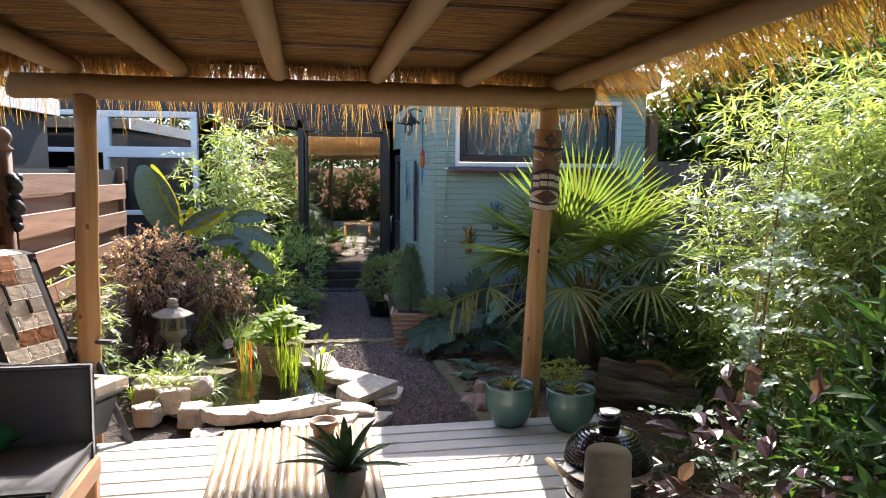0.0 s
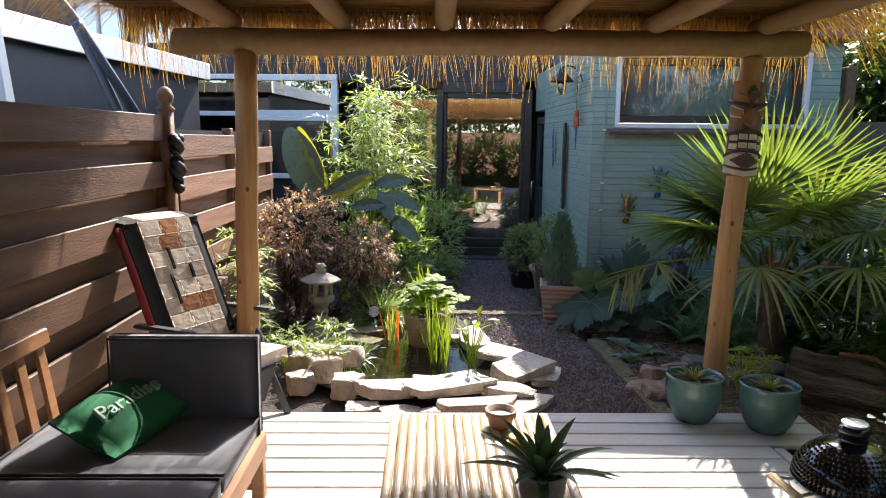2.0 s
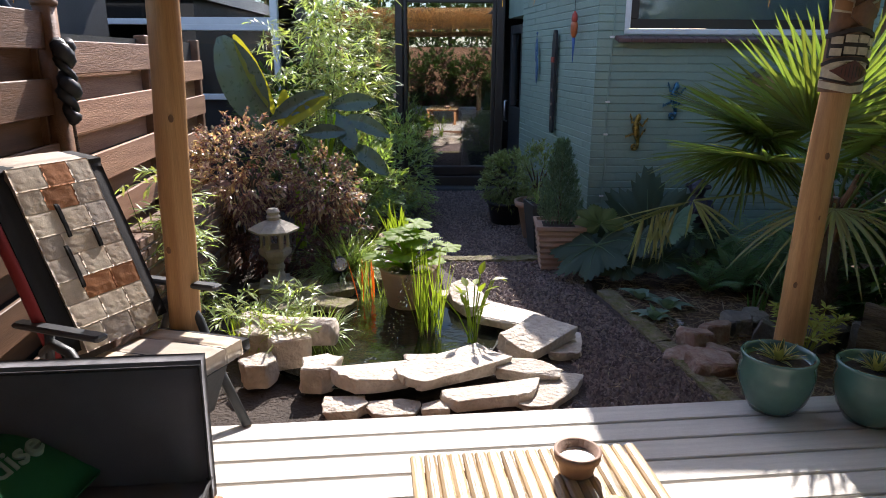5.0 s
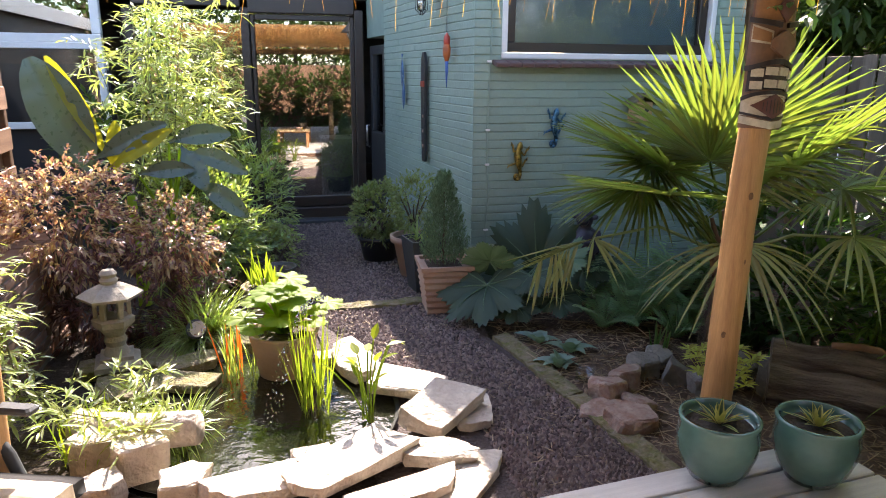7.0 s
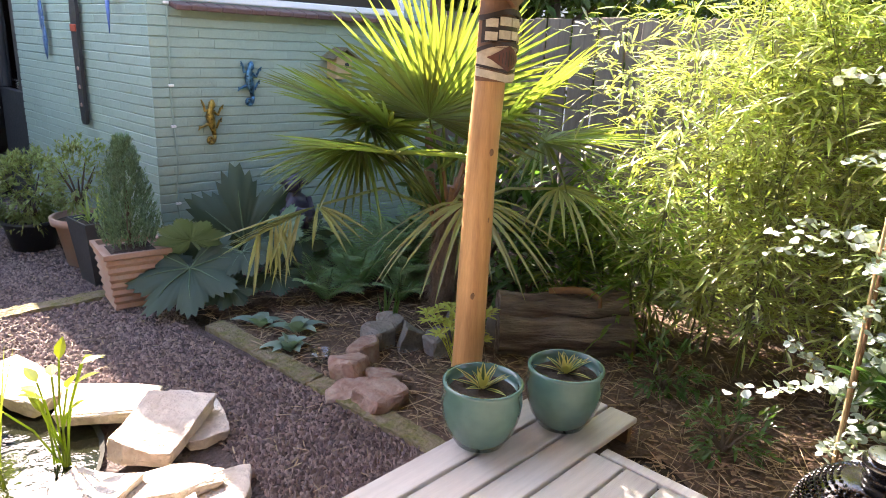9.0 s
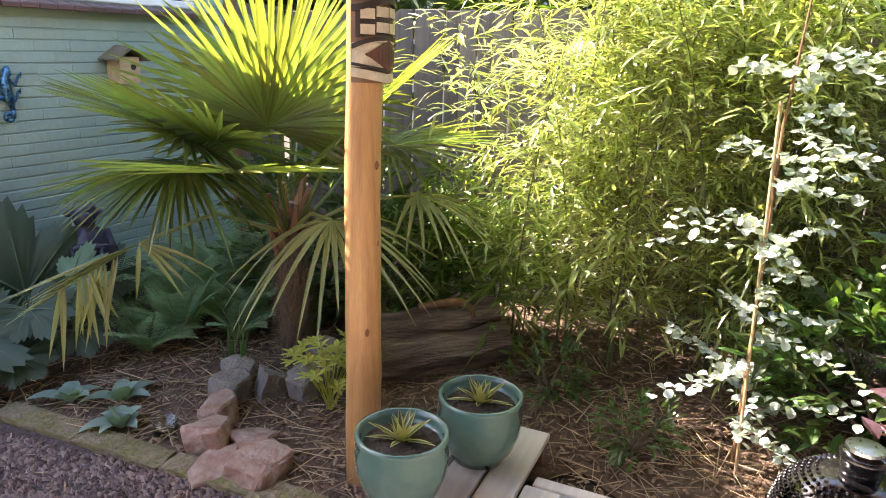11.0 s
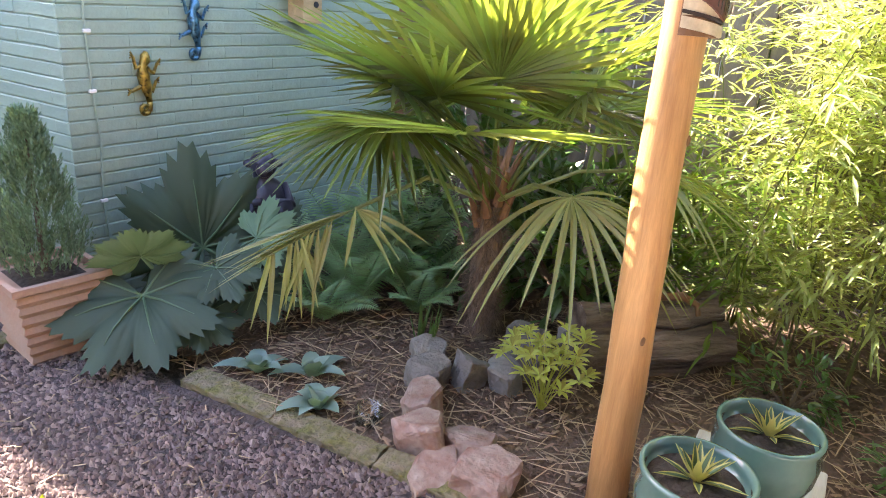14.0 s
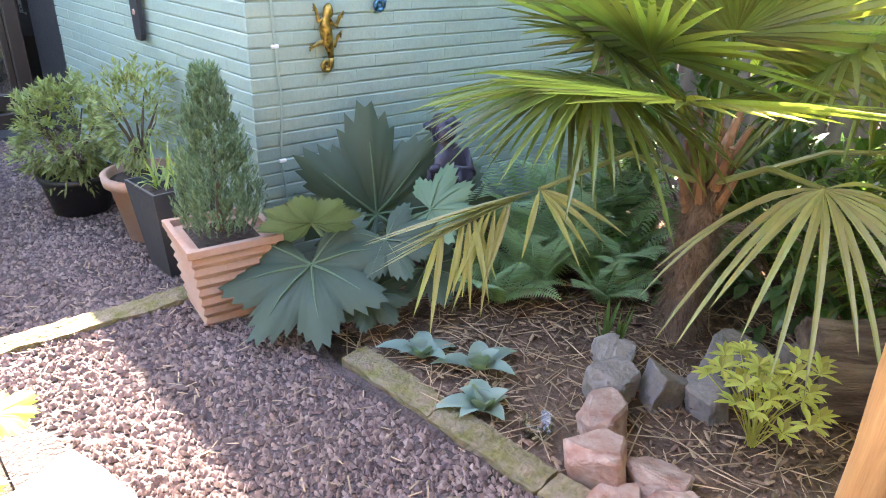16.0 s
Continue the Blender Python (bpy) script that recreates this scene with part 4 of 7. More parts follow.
for nm, x, y, z, sx, sy, sz in (("rail", 0, 0.6, 0.335, 0.68, 0.05, 0.03), ("rail", 0, -0.6, 0.335, 0.68, 0.05, 0.03), ("rail", 0, 0, 0.335, 0.68, 0.05, 0.03),
                                ("leg", -0.31, 0.58, 0.16, 0.06, 0.06, 0.32), ("leg", 0.31, 0.58, 0.16, 0.06, 0.06, 0.32), ("leg", -0.31, -0.58, 0.16, 0.06, 0.06, 0.32), ("leg", 0.31, -0.58, 0.16, 0.06, 0.06, 0.32)):
    b = Shape()
    b.box(pose(x, y, z), sx, sy, sz, 0.006)
    b.make(nm, M["teak"], table)
TT = 0.363
bowl = thing("candle_bowl", "terracotta bowl with a white candle on the table", "candle", (0.47, 4.99, TT))
b = Shape()
b.lathe([(0.045, 0), (0.05, 0.005), (0.058, 0.045), (0.068, 0.05), (0.07, 0.075), (0.06, 0.075), (0.052, 0.03)], 24)
b.make("bowl", M["terracotta"], bowl, smooth=True)
b = Shape()
b.lathe([(0.05, 0.035), (0.05, 0.052), (0.01, 0.054)], 20)
b.make("wax", M["white"], bowl, "white wax")
wax = material("yellow_wax", (0.75, 0.45, 0.05), 0.4, through_light=0.3, spread=0.1)
cg = thing("candle_glass", "yellow candle in a clear glass", "candle", (0.53, 4.77, TT))
b = Shape()
b.lathe([(0.034, 0), (0.036, 0.003), (0.036, 0.085), (0.033, 0.085), (0.032, 0.006)], 20)
b.make("glass", glass("candle_glass", (0.93, 0.95, 0.94), 0.02, 0.06, True), cg, smooth=True).visible_shadow = False
b = Shape()
b.lathe([(0.031, 0.006), (0.031, 0.055), (0.005, 0.057)], 18)
b.make("wax", wax, cg)
basket = pot("planter_basket", "woven grey-brown planter with an aloe on the table", (0.6, 4.33, TT), [(0.06, 0), (0.065, 0.004), (0.078, 0.06), (0.085, 0.12), (0.088, 0.13), (0.078, 0.13), (0.072, 0.1)], M["concrete"], 0.073, 0.11, wob=lambda a, z: 1 + 0.04 * math.sin(a * 16))
rosette("aloe", "dark green spiky aloe in a woven planter", pose(0.6, 4.33, TT + 0.11), L["aloe"], 26, 0.33, 0.042, (8, 85), 0.28)

# ---- daybed ----
SOFA = DECK @ pose(-1.13, -2.05, 0)
sofa = thing("garden_sofa", "low hardwood garden sofa with charcoal cushions", "sofa", SOFA)
for nm, x, y, z, sx, sy, sz in (("rail", 0.455, 0, 0.255, 0.035, 2.2, 0.1), ("rail", -0.43, 0, 0.255, 0.035, 2.2, 0.1), ("rail", 0, 1.08, 0.255, 0.86, 0.035, 0.09), ("rail", 0, -1.08, 0.255, 0.86, 0.035, 0.09),
                                ("leg", 0.44, 1.06, 0.125, 0.055, 0.06, 0.25), ("leg", -0.42, 1.06, 0.125, 0.055, 0.06, 0.25), ("leg", 0.44, -1.06, 0.125, 0.055, 0.06, 0.25), ("leg", -0.42, -1.06, 0.125, 0.055, 0.06, 0.25),
                                ("stretcher", 0.2, 1.06, 0.06, 0.46, 0.04, 0.03), ("slat", 0, 0.5, 0.29, 0.84, 0.09, 0.02), ("slat", 0, 0, 0.29, 0.84, 0.09, 0.02), ("slat", 0, -0.5, 0.29, 0.84, 0.09, 0.02)):
    b = Shape()
    b.box(pose(x, y, z), sx, sy, sz, 0.006)
    b.make(nm, M["teak"], sofa)

b = Shape()
b.box(pose(-0.47, 0, 0.74, 0, -8, 0), 0.03, 2.2, 0.07, 0.006)
b.make("back_rail", M["teak"], sofa)
for k in range(15):
    b = Shape()
    b.box(pose(-0.455, -1.05 + k * 0.15, 0.52, 0, -8, 0), 0.02, 0.06, 0.42, 0.004)
    b.make("back_slat", M["teak"], sofa)


def soft_box(name, m, sx, sy, sz, mat, parent=None, puff=0.25, edge=8, rim=0.62):
    b, nx, ny = Shape(), 12, 12
    for side in (1, -1):
        k = len(b.v)
        for i in range(nx + 1):
            for j in range(ny + 1):
                u, v = 2 * i / nx - 1, 2 * j / ny - 1
                e = (1 - abs(u) ** edge) * (1 - abs(v) ** edge)
                h = sz / 2 * (rim + (1 - rim + puff * 0.2) * max(0, e) ** 0.5) + 0.003 * noise.noise(Vector((u * 4, v * 4, side * 3 + sx)))
                q = 1 - 0.03 * (1 - max(0, e)) if edge == 8 else 1 - 0.05 * (1 - abs(abs(u) - abs(v)))
                b.v.append(m @ Vector((u * sx / 2 * q, v * sy / 2 * q, side * h)))
        for i in range(nx):
            for j in range(ny):
                a = k + i * (ny + 1) + j
                f = (a, a + ny + 1, a + ny + 2, a + 1)
                b.f.append(f if side > 0 else f[::-1])
    n1 = (nx + 1) * (ny + 1)
    loop = [i * (ny + 1) for i in range(nx + 1)] + [nx * (ny + 1) + j for j in range(1, ny + 1)] + [i * (ny + 1) + ny for i in range(nx - 1, -1, -1)] + [j for j in range(ny - 1, 0, -1)]
    for i in range(len(loop)):
        p, q = loop[i], loop[(i + 1) % len(loop)]
        b.f.append((p, q, q + n1, p + n1))
    return b.make(name, mat, parent, smooth=True)


for yy, ln in ((0.8, 0.56), (0.24, 0.55), (-0.31, 0.55), (-0.86, 0.54)):
    c = soft_box("seat_cushion", pose(0.01, yy, 0.345), 0.9, ln, 0.1, M["cushion"], sofa)
    b = Shape()
    e = 0.44
    for sx in (-1, 1):
        b.tube([(0.01 + sx * e, yy - ln / 2 + 0.01, 0.383), (0.01 + sx * e, yy + ln / 2 - 0.01, 0.383)], 0.006, 6)
        b.tube([(0.01 - e, yy + sx * (ln / 2 - 0.01), 0.383), (0.01 + e, yy + sx * (ln / 2 - 0.01), 0.383)], 0.006, 6)
    b.make("piping", M["piping"], c)
c = soft_box("arm_cushion", pose(0.13, 1.1, 0.52, 88, 0, 0), 0.66, 0.46, 0.085, M["cushion"], sofa)
b = Shape()
b.tube([(0.45, 1.055, 0.3), (0.45, 1.06, 0.735), (-0.19, 1.06, 0.735), (-0.19, 1.055, 0.3)], 0.006, 6)
b.make("piping", M["piping"], c)
along, upw = Vector((0.22, 0.97, 0.07)).normalized(), Vector((-0.9, 0.18, 0.33))
upw = (upw - along * along.dot(upw)).normalized()
facing = along.cross(upw)
PILLOW = Matrix.Translation((-1.07, 4.7, 0.475)) @ Matrix((along, upw, facing)).transposed().to_4x4()
pil = thing("cushion", "green scatter cushion with the word Paradise, leaning on the sofa arm", "cushion", PILLOW)
pb = soft_box("cover", Matrix(), 0.48, 0.33, 0.14, M["pillow"], pil, 0.8, 2, 0.08)
fc = bpy.data.curves.new("lettering", "FONT")
fc.body, fc.size, fc.extrude, fc.align_x, fc.align_y, fc.shear, fc.bevel_depth = "Paradise", 0.1, 0.012, "CENTER", "CENTER", 0.25, 0.0012
tx = new("lettering_curve", fc)
me = bpy.data.meshes.new_from_object(tx.evaluated_get(bpy.context.evaluated_depsgraph_get()))
bpy.data.objects.remove(tx)
me.materials.clear()
me.materials.append(M["thread"])
lo = new("lettering", me)
lo.parent, lo.matrix_basis = pil, pose(0, 0.0, 0.068)
lo["label"] = "pale raised lettering"

# ---- reclining chair ----
CH = pose(-1.1, 5.8, 0, 0, 0, -24)
chair = thing("recliner_chair", "grey plastic reclining chair with a patchwork cushion", "chair", CH)
for sy in (-0.3, 0.3):
    b = Shape()
    b.tube([(0.28, sy * 0.75, 0.0), (0.12, sy * 0.9, 0.2), (0.0, sy, 0.42), (-0.06, sy, 0.5), (-0.14, sy, 0.52), (-0.2, sy, 0.47)], 0.02, 8)
    b.make("front_leg", M["plasticgrey"], chair, smooth=True)
    b = Shape()
    b.tube([(-0.36, sy, 0.0), (-0.26, sy, 0.25), (-0.17, sy, 0.45), (-0.15, sy, 0.56)], 0.018, 8)
    b.make("rear_leg", M["plasticgrey"], chair, smooth=True)
    b = Shape()
    b.box(pose(-0.1, sy, 0.58, 0, -2, 0), 0.44, 0.055, 0.025, 0.008)
    b.make("armrest", M["plasticgrey"], chair)
b = Shape()
b.box(pose(0.02, 0, 0.31, 0, -5, 0), 0.46, 0.46, 0.03, 0.01)
b.make("seat", M["plasticgrey"], chair)
b = Shape()
b.box(pose(0.17, 0, 0.18, 0, 22, 0), 0.02, 0.4, 0.26, 0.006)
b.make("leg_rest", M["plasticgrey"], chair)
b = Shape()
b.box(pose(-0.36, 0, 0.73, 0, -24, 0), 0.025, 0.44, 0.7, 0.01)
b.make("backrest", M["plasticgrey"], chair)
cc = thing("chair_cushion", "long patchwork chair cushion in cream and orange with black borders", "cushion", CH)
BLK = material("black_cotton", (0.02, 0.02, 0.022), 0.9, fine=200)
CRM = material("cream_cotton", (0.66, 0.57, 0.45), 0.9, fine=200, second=(0.47, 0.38, 0.29))
TAUPE = material("taupe_cotton", (0.4, 0.34, 0.28), 0.9, fine=200, second=(0.46, 0.4, 0.34))
ORG = material("orange_cotton", (0.46, 0.2, 0.085), 0.9, fine=200)
REDC = material("red_cotton", (0.35, 0.04, 0.04), 0.9, fine=200)
BK = pose(-0.315, 0, 0.765, 0, -24, 0) @ pose(0, 0, 0, 0, 90, 0)   # x runs down the backrest, y across
soft_box("back_pad", BK, 0.74, 0.54, 0.08, BLK, cc)
soft_box("seat_pad", pose(0.06, 0, 0.365, 0, -4, 0), 0.5, 0.52, 0.08, BLK, cc)
soft_box("head_pad", pose(-0.5, 0, 1.105, 0, 6, 0), 0.15, 0.53, 0.07, BLK, cc)
soft_box("patch", pose(-0.5, 0, 1.112, 0, 6, 0), 0.145, 0.37, 0.066, TAUPE, cc)
for j, (y, w, mt) in enumerate(((-0.12, 0.125, CRM), (0.02, 0.15, TAUPE), (0.145, 0.1, CRM))):
    soft_box("patch", pose(0.075, y, 0.373, 0, -4, 0), 0.49, w, 0.076, mt, cc, 0.5, 8, 0.85)
PATCH = ((CRM, ORG, CRM), (CRM, ORG, CRM), (CRM, CRM, TAUPE), (TAUPE, CRM, CRM), (TAUPE, CRM, CRM), (CRM, ORG, ORG), (CRM, CRM, CRM), (CRM, TAUPE, CRM))
for k in range(8):
    w = (0.1, 0.14, 0.12) if k % 2 else (0.14, 0.12, 0.1)
    y = -0.18
    for j in range(3):
        tuft = 0.012 if k % 2 else 0.014
        soft_box("patch", BK @ pose(-0.325 + k * 0.093, y + w[j] / 2, tuft, 0, -2.5 if k % 2 == 0 else 2.5, 0), 0.1, w[j] + 0.008, 0.08, PATCH[k][j], cc, 0.1, 8, 0.985)
        y += w[j]
for k, y, ln in ((2, -0.045, 0.16), (4, -0.08, 0.2), (3, 0.07, 0.1)):
    soft_box("stripe", BK @ pose(-0.325 + k * 0.093, y, 0.0175), ln, 0.022, 0.082, BLK, cc, 0.3)
b = Shape()
b.tube([tuple(BK @ Vector((-0.36, -0.275, 0.0))), tuple(BK @ Vector((0.0, -0.28, 0.01))), tuple(BK @ Vector((0.37, -0.275, 0)))], 0.022, 8)
b.make("trim", REDC, cc, "red edging", True)

# ---- kamado grill ----
KX, KY = 1.81, 4.71
kam = thing("kamado_grill", "black dimpled ceramic kamado grill in a metal stand", "grill", pose(KX, KY, -0.02, 0, 0, 12) @ Matrix.Scale(0.95, 4))
b = Shape()
b.lathe([(0.13, 0.07), (0.18, 0.12), (0.208, 0.22), (0.21, 0.3)], 40)
b.make("bowl", M["enamel"], kam, smooth=True)
b = Shape()
b.lathe([(0.213, 0.3), (0.216, 0.31), (0.216, 0.335), (0.213, 0.345)], 40)
b.make("band", M["steel"], kam, "steel band", True)
b = Shape()
b.lathe([(0.21, 0.345), (0.2, 0.4), (0.165, 0.46), (0.11, 0.5), (0.06, 0.512)], 40)
lid = b.make("lid", M["enamel"], kam, smooth=True)
dim = Shape()
for i in range(11):
    rr, zz = [(0.212, 0.352), (0.209, 0.37), (0.205, 0.388), (0.2, 0.405), (0.192, 0.422), (0.182, 0.438), (0.17, 0.453), (0.157, 0.467), (0.142, 0.48), (0.126, 0.491), (0.108, 0.5)][i]
    n = int(rr * 2 * math.pi / 0.02)
    for q in range(n):
        a = 2 * math.pi * (q + 0.5 * (i % 2)) / n
        dim.lathe([(0.007, -0.003), (0.0055, 0.003), (0.002, 0.005)], 6, Matrix.Translation((rr * math.cos(a), rr * math.sin(a), zz)) @ Vector((math.cos(a), math.sin(a), 0.9)).to_track_quat("Z", "Y").to_matrix().to_4x4())
tagged(dim.make("dimple", M["enamel"], lid), kind="stuff")
b = Shape()
b.lathe([(0.05, 0.505), (0.055, 0.53), (0.05, 0.55), (0.06, 0.555), (0.062, 0.58), (0.045, 0.59)], 24)
b.make("chimney", M["enamel"], kam, smooth=True)
b = Shape()
b.lathe([(0.05, 0.59), (0.05, 0.6), (0.02, 0.604)], 24)
b.make("vent_cap", M["steel"], kam)
b = Shape()
b.tube([(-0.2, -0.06, 0.34), (-0.27, -0.08, 0.345), (-0.28, 0, 0.345), (-0.27, 0.08, 0.345), (-0.2, 0.06, 0.34)], 0.008, 8)
b.make("handle_bracket", M["steel"], kam)
b = Shape()
b.box(pose(-0.285, 0, 0.345), 0.035, 0.2, 0.03, 0.01)
b.make("handle", M["palewood"], kam, "pale wooden handle")
b = Shape()
b.tube([(0.2, -0.05, 0.3), (0.28, -0.05, 0.31), (0.28, 0.05, 0.31), (0.2, 0.05, 0.3)], 0.007, 8)
b.make("side_handle", M["steel"], kam)
for k in range(3):
    a = 2 * math.pi * k / 3 + 0.4
    b = Shape()
    b.tube([(0.17 * math.cos(a), 0.17 * math.sin(a), 0.14), (0.2 * math.cos(a), 0.2 * math.sin(a), 0.08), (0.24 * math.cos(a), 0.24 * math.sin(a), 0.045)], 0.01, 8)
    b.make("leg", M["steel"], kam)
b = Shape()
b.lathe([(0.19, 0.13), (0.205, 0.16), (0.205, 0.18), (0.19, 0.15)], 30)
b.make("stand_ring", M["steel"], kam)
b = Shape()
b.tube([(1.315, 3.36, 0.0), (1.315, 3.36, 0.5), (1.315, 3.36, 0.92), (1.315, 3.36, 0.93)], [0.062, 0.061, 0.06, 0.054], 24)
tagged(b.make("wooden_post", M["palewood"], smooth=True), "short weathered round wooden post on the deck", "post")


# ---- plants ----
def twig_leaves(b, base, way, length, n, ll, lw, spreadout=0.8, droop=0.3, shape=(0.7, 1.0, 0.6)):
    """Leaves set along one twig."""
    base, way = Vector(base), Vector(way).normalized()
    for i in range(n):
        t = (i + 0.6) / n
        p = base + way * length * t - Vector((0, 0, 0.25 * length * t * t))
        w = way + Vector((rnd(-1, 1), rnd(-1, 1), rnd(-0.7, 0.7))) * spreadout
        b.leaf(p, w, ll * rnd(0.7, 1.15), lw * rnd(0.8, 1.2), droop * rnd(0.3, 1.5), shape=shape, up=(rnd(-0.5, 0.5), rnd(-0.5, 0.5), 1))


def bamboo(label, at, culms, height, lean, mat, twigs, ll=0.1, lw=0.014, box=(0.5, 0.5), low=0.2, out=0.35, per=7):
    p = thing("bamboo", label, "bamboo", at)
    stalk = material("bamboo_stalk", (0.11, 0.13, 0.04), 0.4, stretch=(6, 6, 1))
    tops, crown = [], Shape()
    for i in range(culms):
        x, y = rnd(-box[0], box[0]), rnd(-box[1], box[1])
        h = height * rnd(0.65, 1.05)
        lx, ly = rnd(-lean, lean), rnd(-lean, lean)
        path = [Vector((x + lx * t * t, y + ly * t * t, h * t)) for t in (0, 0.25, 0.5, 0.75, 1)]
        b = Shape()
        b.tube(path, [0.006, 0.005, 0.004, 0.003, 0.0015], 6)
        b.make("culm", stalk, p)
        tops.append((path, h))
    for i in range(twigs):
        path, h = random.choice(tops)
        t = low + (1 - low) * random.random() ** 0.8
        k = min(3, int(t * 4))
        q = path[k].lerp(path[k + 1], t * 4 - k)
        a = rnd(0, 2 * math.pi)
        way = Vector((math.cos(a), math.sin(a), rnd(-0.2, 0.6)))
        twig_leaves(crown, q, way, rnd(0.3, 1.0) * out, per, ll, lw)
    crown.make("foliage", mat, p)
    return p


def shrub(name, label, at, size, mat, n, ll, lw, shape=(0.7, 1.0, 0.6), hollow=0.5, droop=0.2, rough=0.25, stems=7, per=5, category="shrub", outward=0.8, foot=0.0):
    """A bush: stems from one root and leaves gathered in an uneven shell."""
    p = thing(name, label, category, at)
    for i in range(stems):
        b = Shape()
        a = 2 * math.pi * i / stems + rnd(-0.3, 0.3)
        e = Vector((size[0] * 0.7 * math.cos(a), size[1] * 0.7 * math.sin(a), size[2] * rnd(0.8, 1.4)))
        b.tube([(0, 0, -foot), e * 0.45 + Vector((0, 0, 0.1 * size[2])), e], [0.012, 0.008, 0.003], 6)
        b.make("stem", M["bark"], p)
    b, seed = Shape(), rnd(0, 50)
    for i in range(n):
        d = Vector((random.gauss(0, 1), random.gauss(0, 1), random.gauss(0, 1))).normalized()
        r = (hollow + (1 - hollow) * random.random() ** 0.5) * (1 + rough * 2 * noise.noise(d * 2.2 + Vector((seed, 0, 0))))
        c = Vector((d.x * size[0] * r, d.y * size[1] * r, size[2] * (1 + d.z * r)))
        if c.z < 0.01:
            continue
        twig_leaves(b, c, d * outward + Vector((0, 0, 0.3)), ll * 1.2, per, ll, lw, 0.9, droop, shape)
    b.make("foliage", mat, p)
    return p


def blades(name, label, at, n, length, width, mat, spread=0.06, lean=(0.2, 0.9), droop=0.8, category="grass"):
    p = thing(name, label, category, at)
    b = Shape()
    for i in range(n):
        if n <= 45:
            b = Shape()
        a, q = rnd(0, 2 * math.pi), rnd(*lean)
        base = Vector((rnd(-spread, spread), rnd(-spread, spread), 0))
        b.leaf(base, (math.cos(a) * q, math.sin(a) * q, 1), length * rnd(0.6, 1.15), width * rnd(0.7, 1.2), droop * q * rnd(0.5, 1.2), shape=(0.9, 1.0, 0.95, 0.8, 0.5), fold=0.2)
        if n <= 45:
            b.make("blade", mat, p)
    if n > 45:
        tagged(b.make("blade", mat, p), kind="stuff")
    return p


def fan_frond(parent, hub, way, petiole_from, radius, mat, droop=0.1, spanned=280, n=44, lift=0.1):
    """A palmate frond: a petiole and a fan of narrow folded segments, joined near the hub."""
    f = Shape()
    hub, way = Vector(hub), Vector(way).normalized()
    mid = (Vector(petiole_from) + hub) / 2 + Vector((0, 0, 0.06))
    f.tube([petiole_from, mid, hub], [0.013, 0.01, 0.008], 6)
    side = way.cross(Vector((0, 0, 1))).normalized()
    up = side.cross(way)
    for i in range(n):
        a = radians(spanned) * (i / (n - 1) - 0.5)
        d = way * math.cos(a) + side * math.sin(a)
        ln = radius * (0.7 + 0.3 * math.cos(a / 2)) * rnd(0.9, 1.06)
        f.leaf(hub, d + up * (lift + rnd(-0.035, 0.035)), ln, radius * 0.046, droop * (0.5 + 0.7 * abs(math.sin(a / 2))) * rnd(0.5, 1.5), up=up + side * rnd(-0.25, 0.25), shape=(0.5, 1.0, 0.95, 0.78, 0.6, 0.45), fold=0.35)
    return f.make("frond", mat, parent)


palm = thing("windmill_palm", "fan palm with a hairy fibrous trunk", "palm", (2.55, 7.35, GROUND))
b = Shape()
b.lathe([(0.085, -0.01), (0.068, 0.1), (0.074, 0.3), (0.072, 0.45), (0.056, 0.58), (0.04, 0.72), (0.028, 0.85)], 20, wob=lambda a, z: 1 + 0.12 * math.sin(a * 5 + z * 25) * math.sin(z * 31))
tr = b.make("trunk", M["fibre"], palm)
b = Shape()
for i in range(5200):
    a, z = rnd(0, 2 * math.pi), rnd(0.02, 0.72)
    r = (0.07 if z < 0.45 else 0.07 - 0.12 * (z - 0.45)) * (1 + 0.2 * noise.noise(Vector((3 * math.cos(a), 3 * math.sin(a), z * 9))))
    b.leaf((r * math.cos(a), r * math.sin(a), z), (math.cos(a) * 0.5 + rnd(-0.9, 0.9), math.sin(a) * 0.5 + rnd(-0.9, 0.9), rnd(-0.9, 0.9)), rnd(0.025, 0.085), 0.003, rnd(-0.1, 0.4), shape=(1.0, 0.7))
tagged(b.make("fibre", M["fibre"], tr), kind="stuff")
for i in range(14):
    b = Shape()
    a = i * 2.4
    b.tube([(0.05 * math.cos(a), 0.05 * math.sin(a), 0.55 + 0.02 * i), (0.08 * math.cos(a), 0.08 * math.sin(a), 0.63 + 0.02 * i), (0.11 * math.cos(a), 0.11 * math.sin(a), 0.71 + 0.022 * i)], [0.03, 0.018, 0.012], 6)
    b.make("leaf_base", M["rust"], palm, "orange-brown stub of an old leaf stalk")
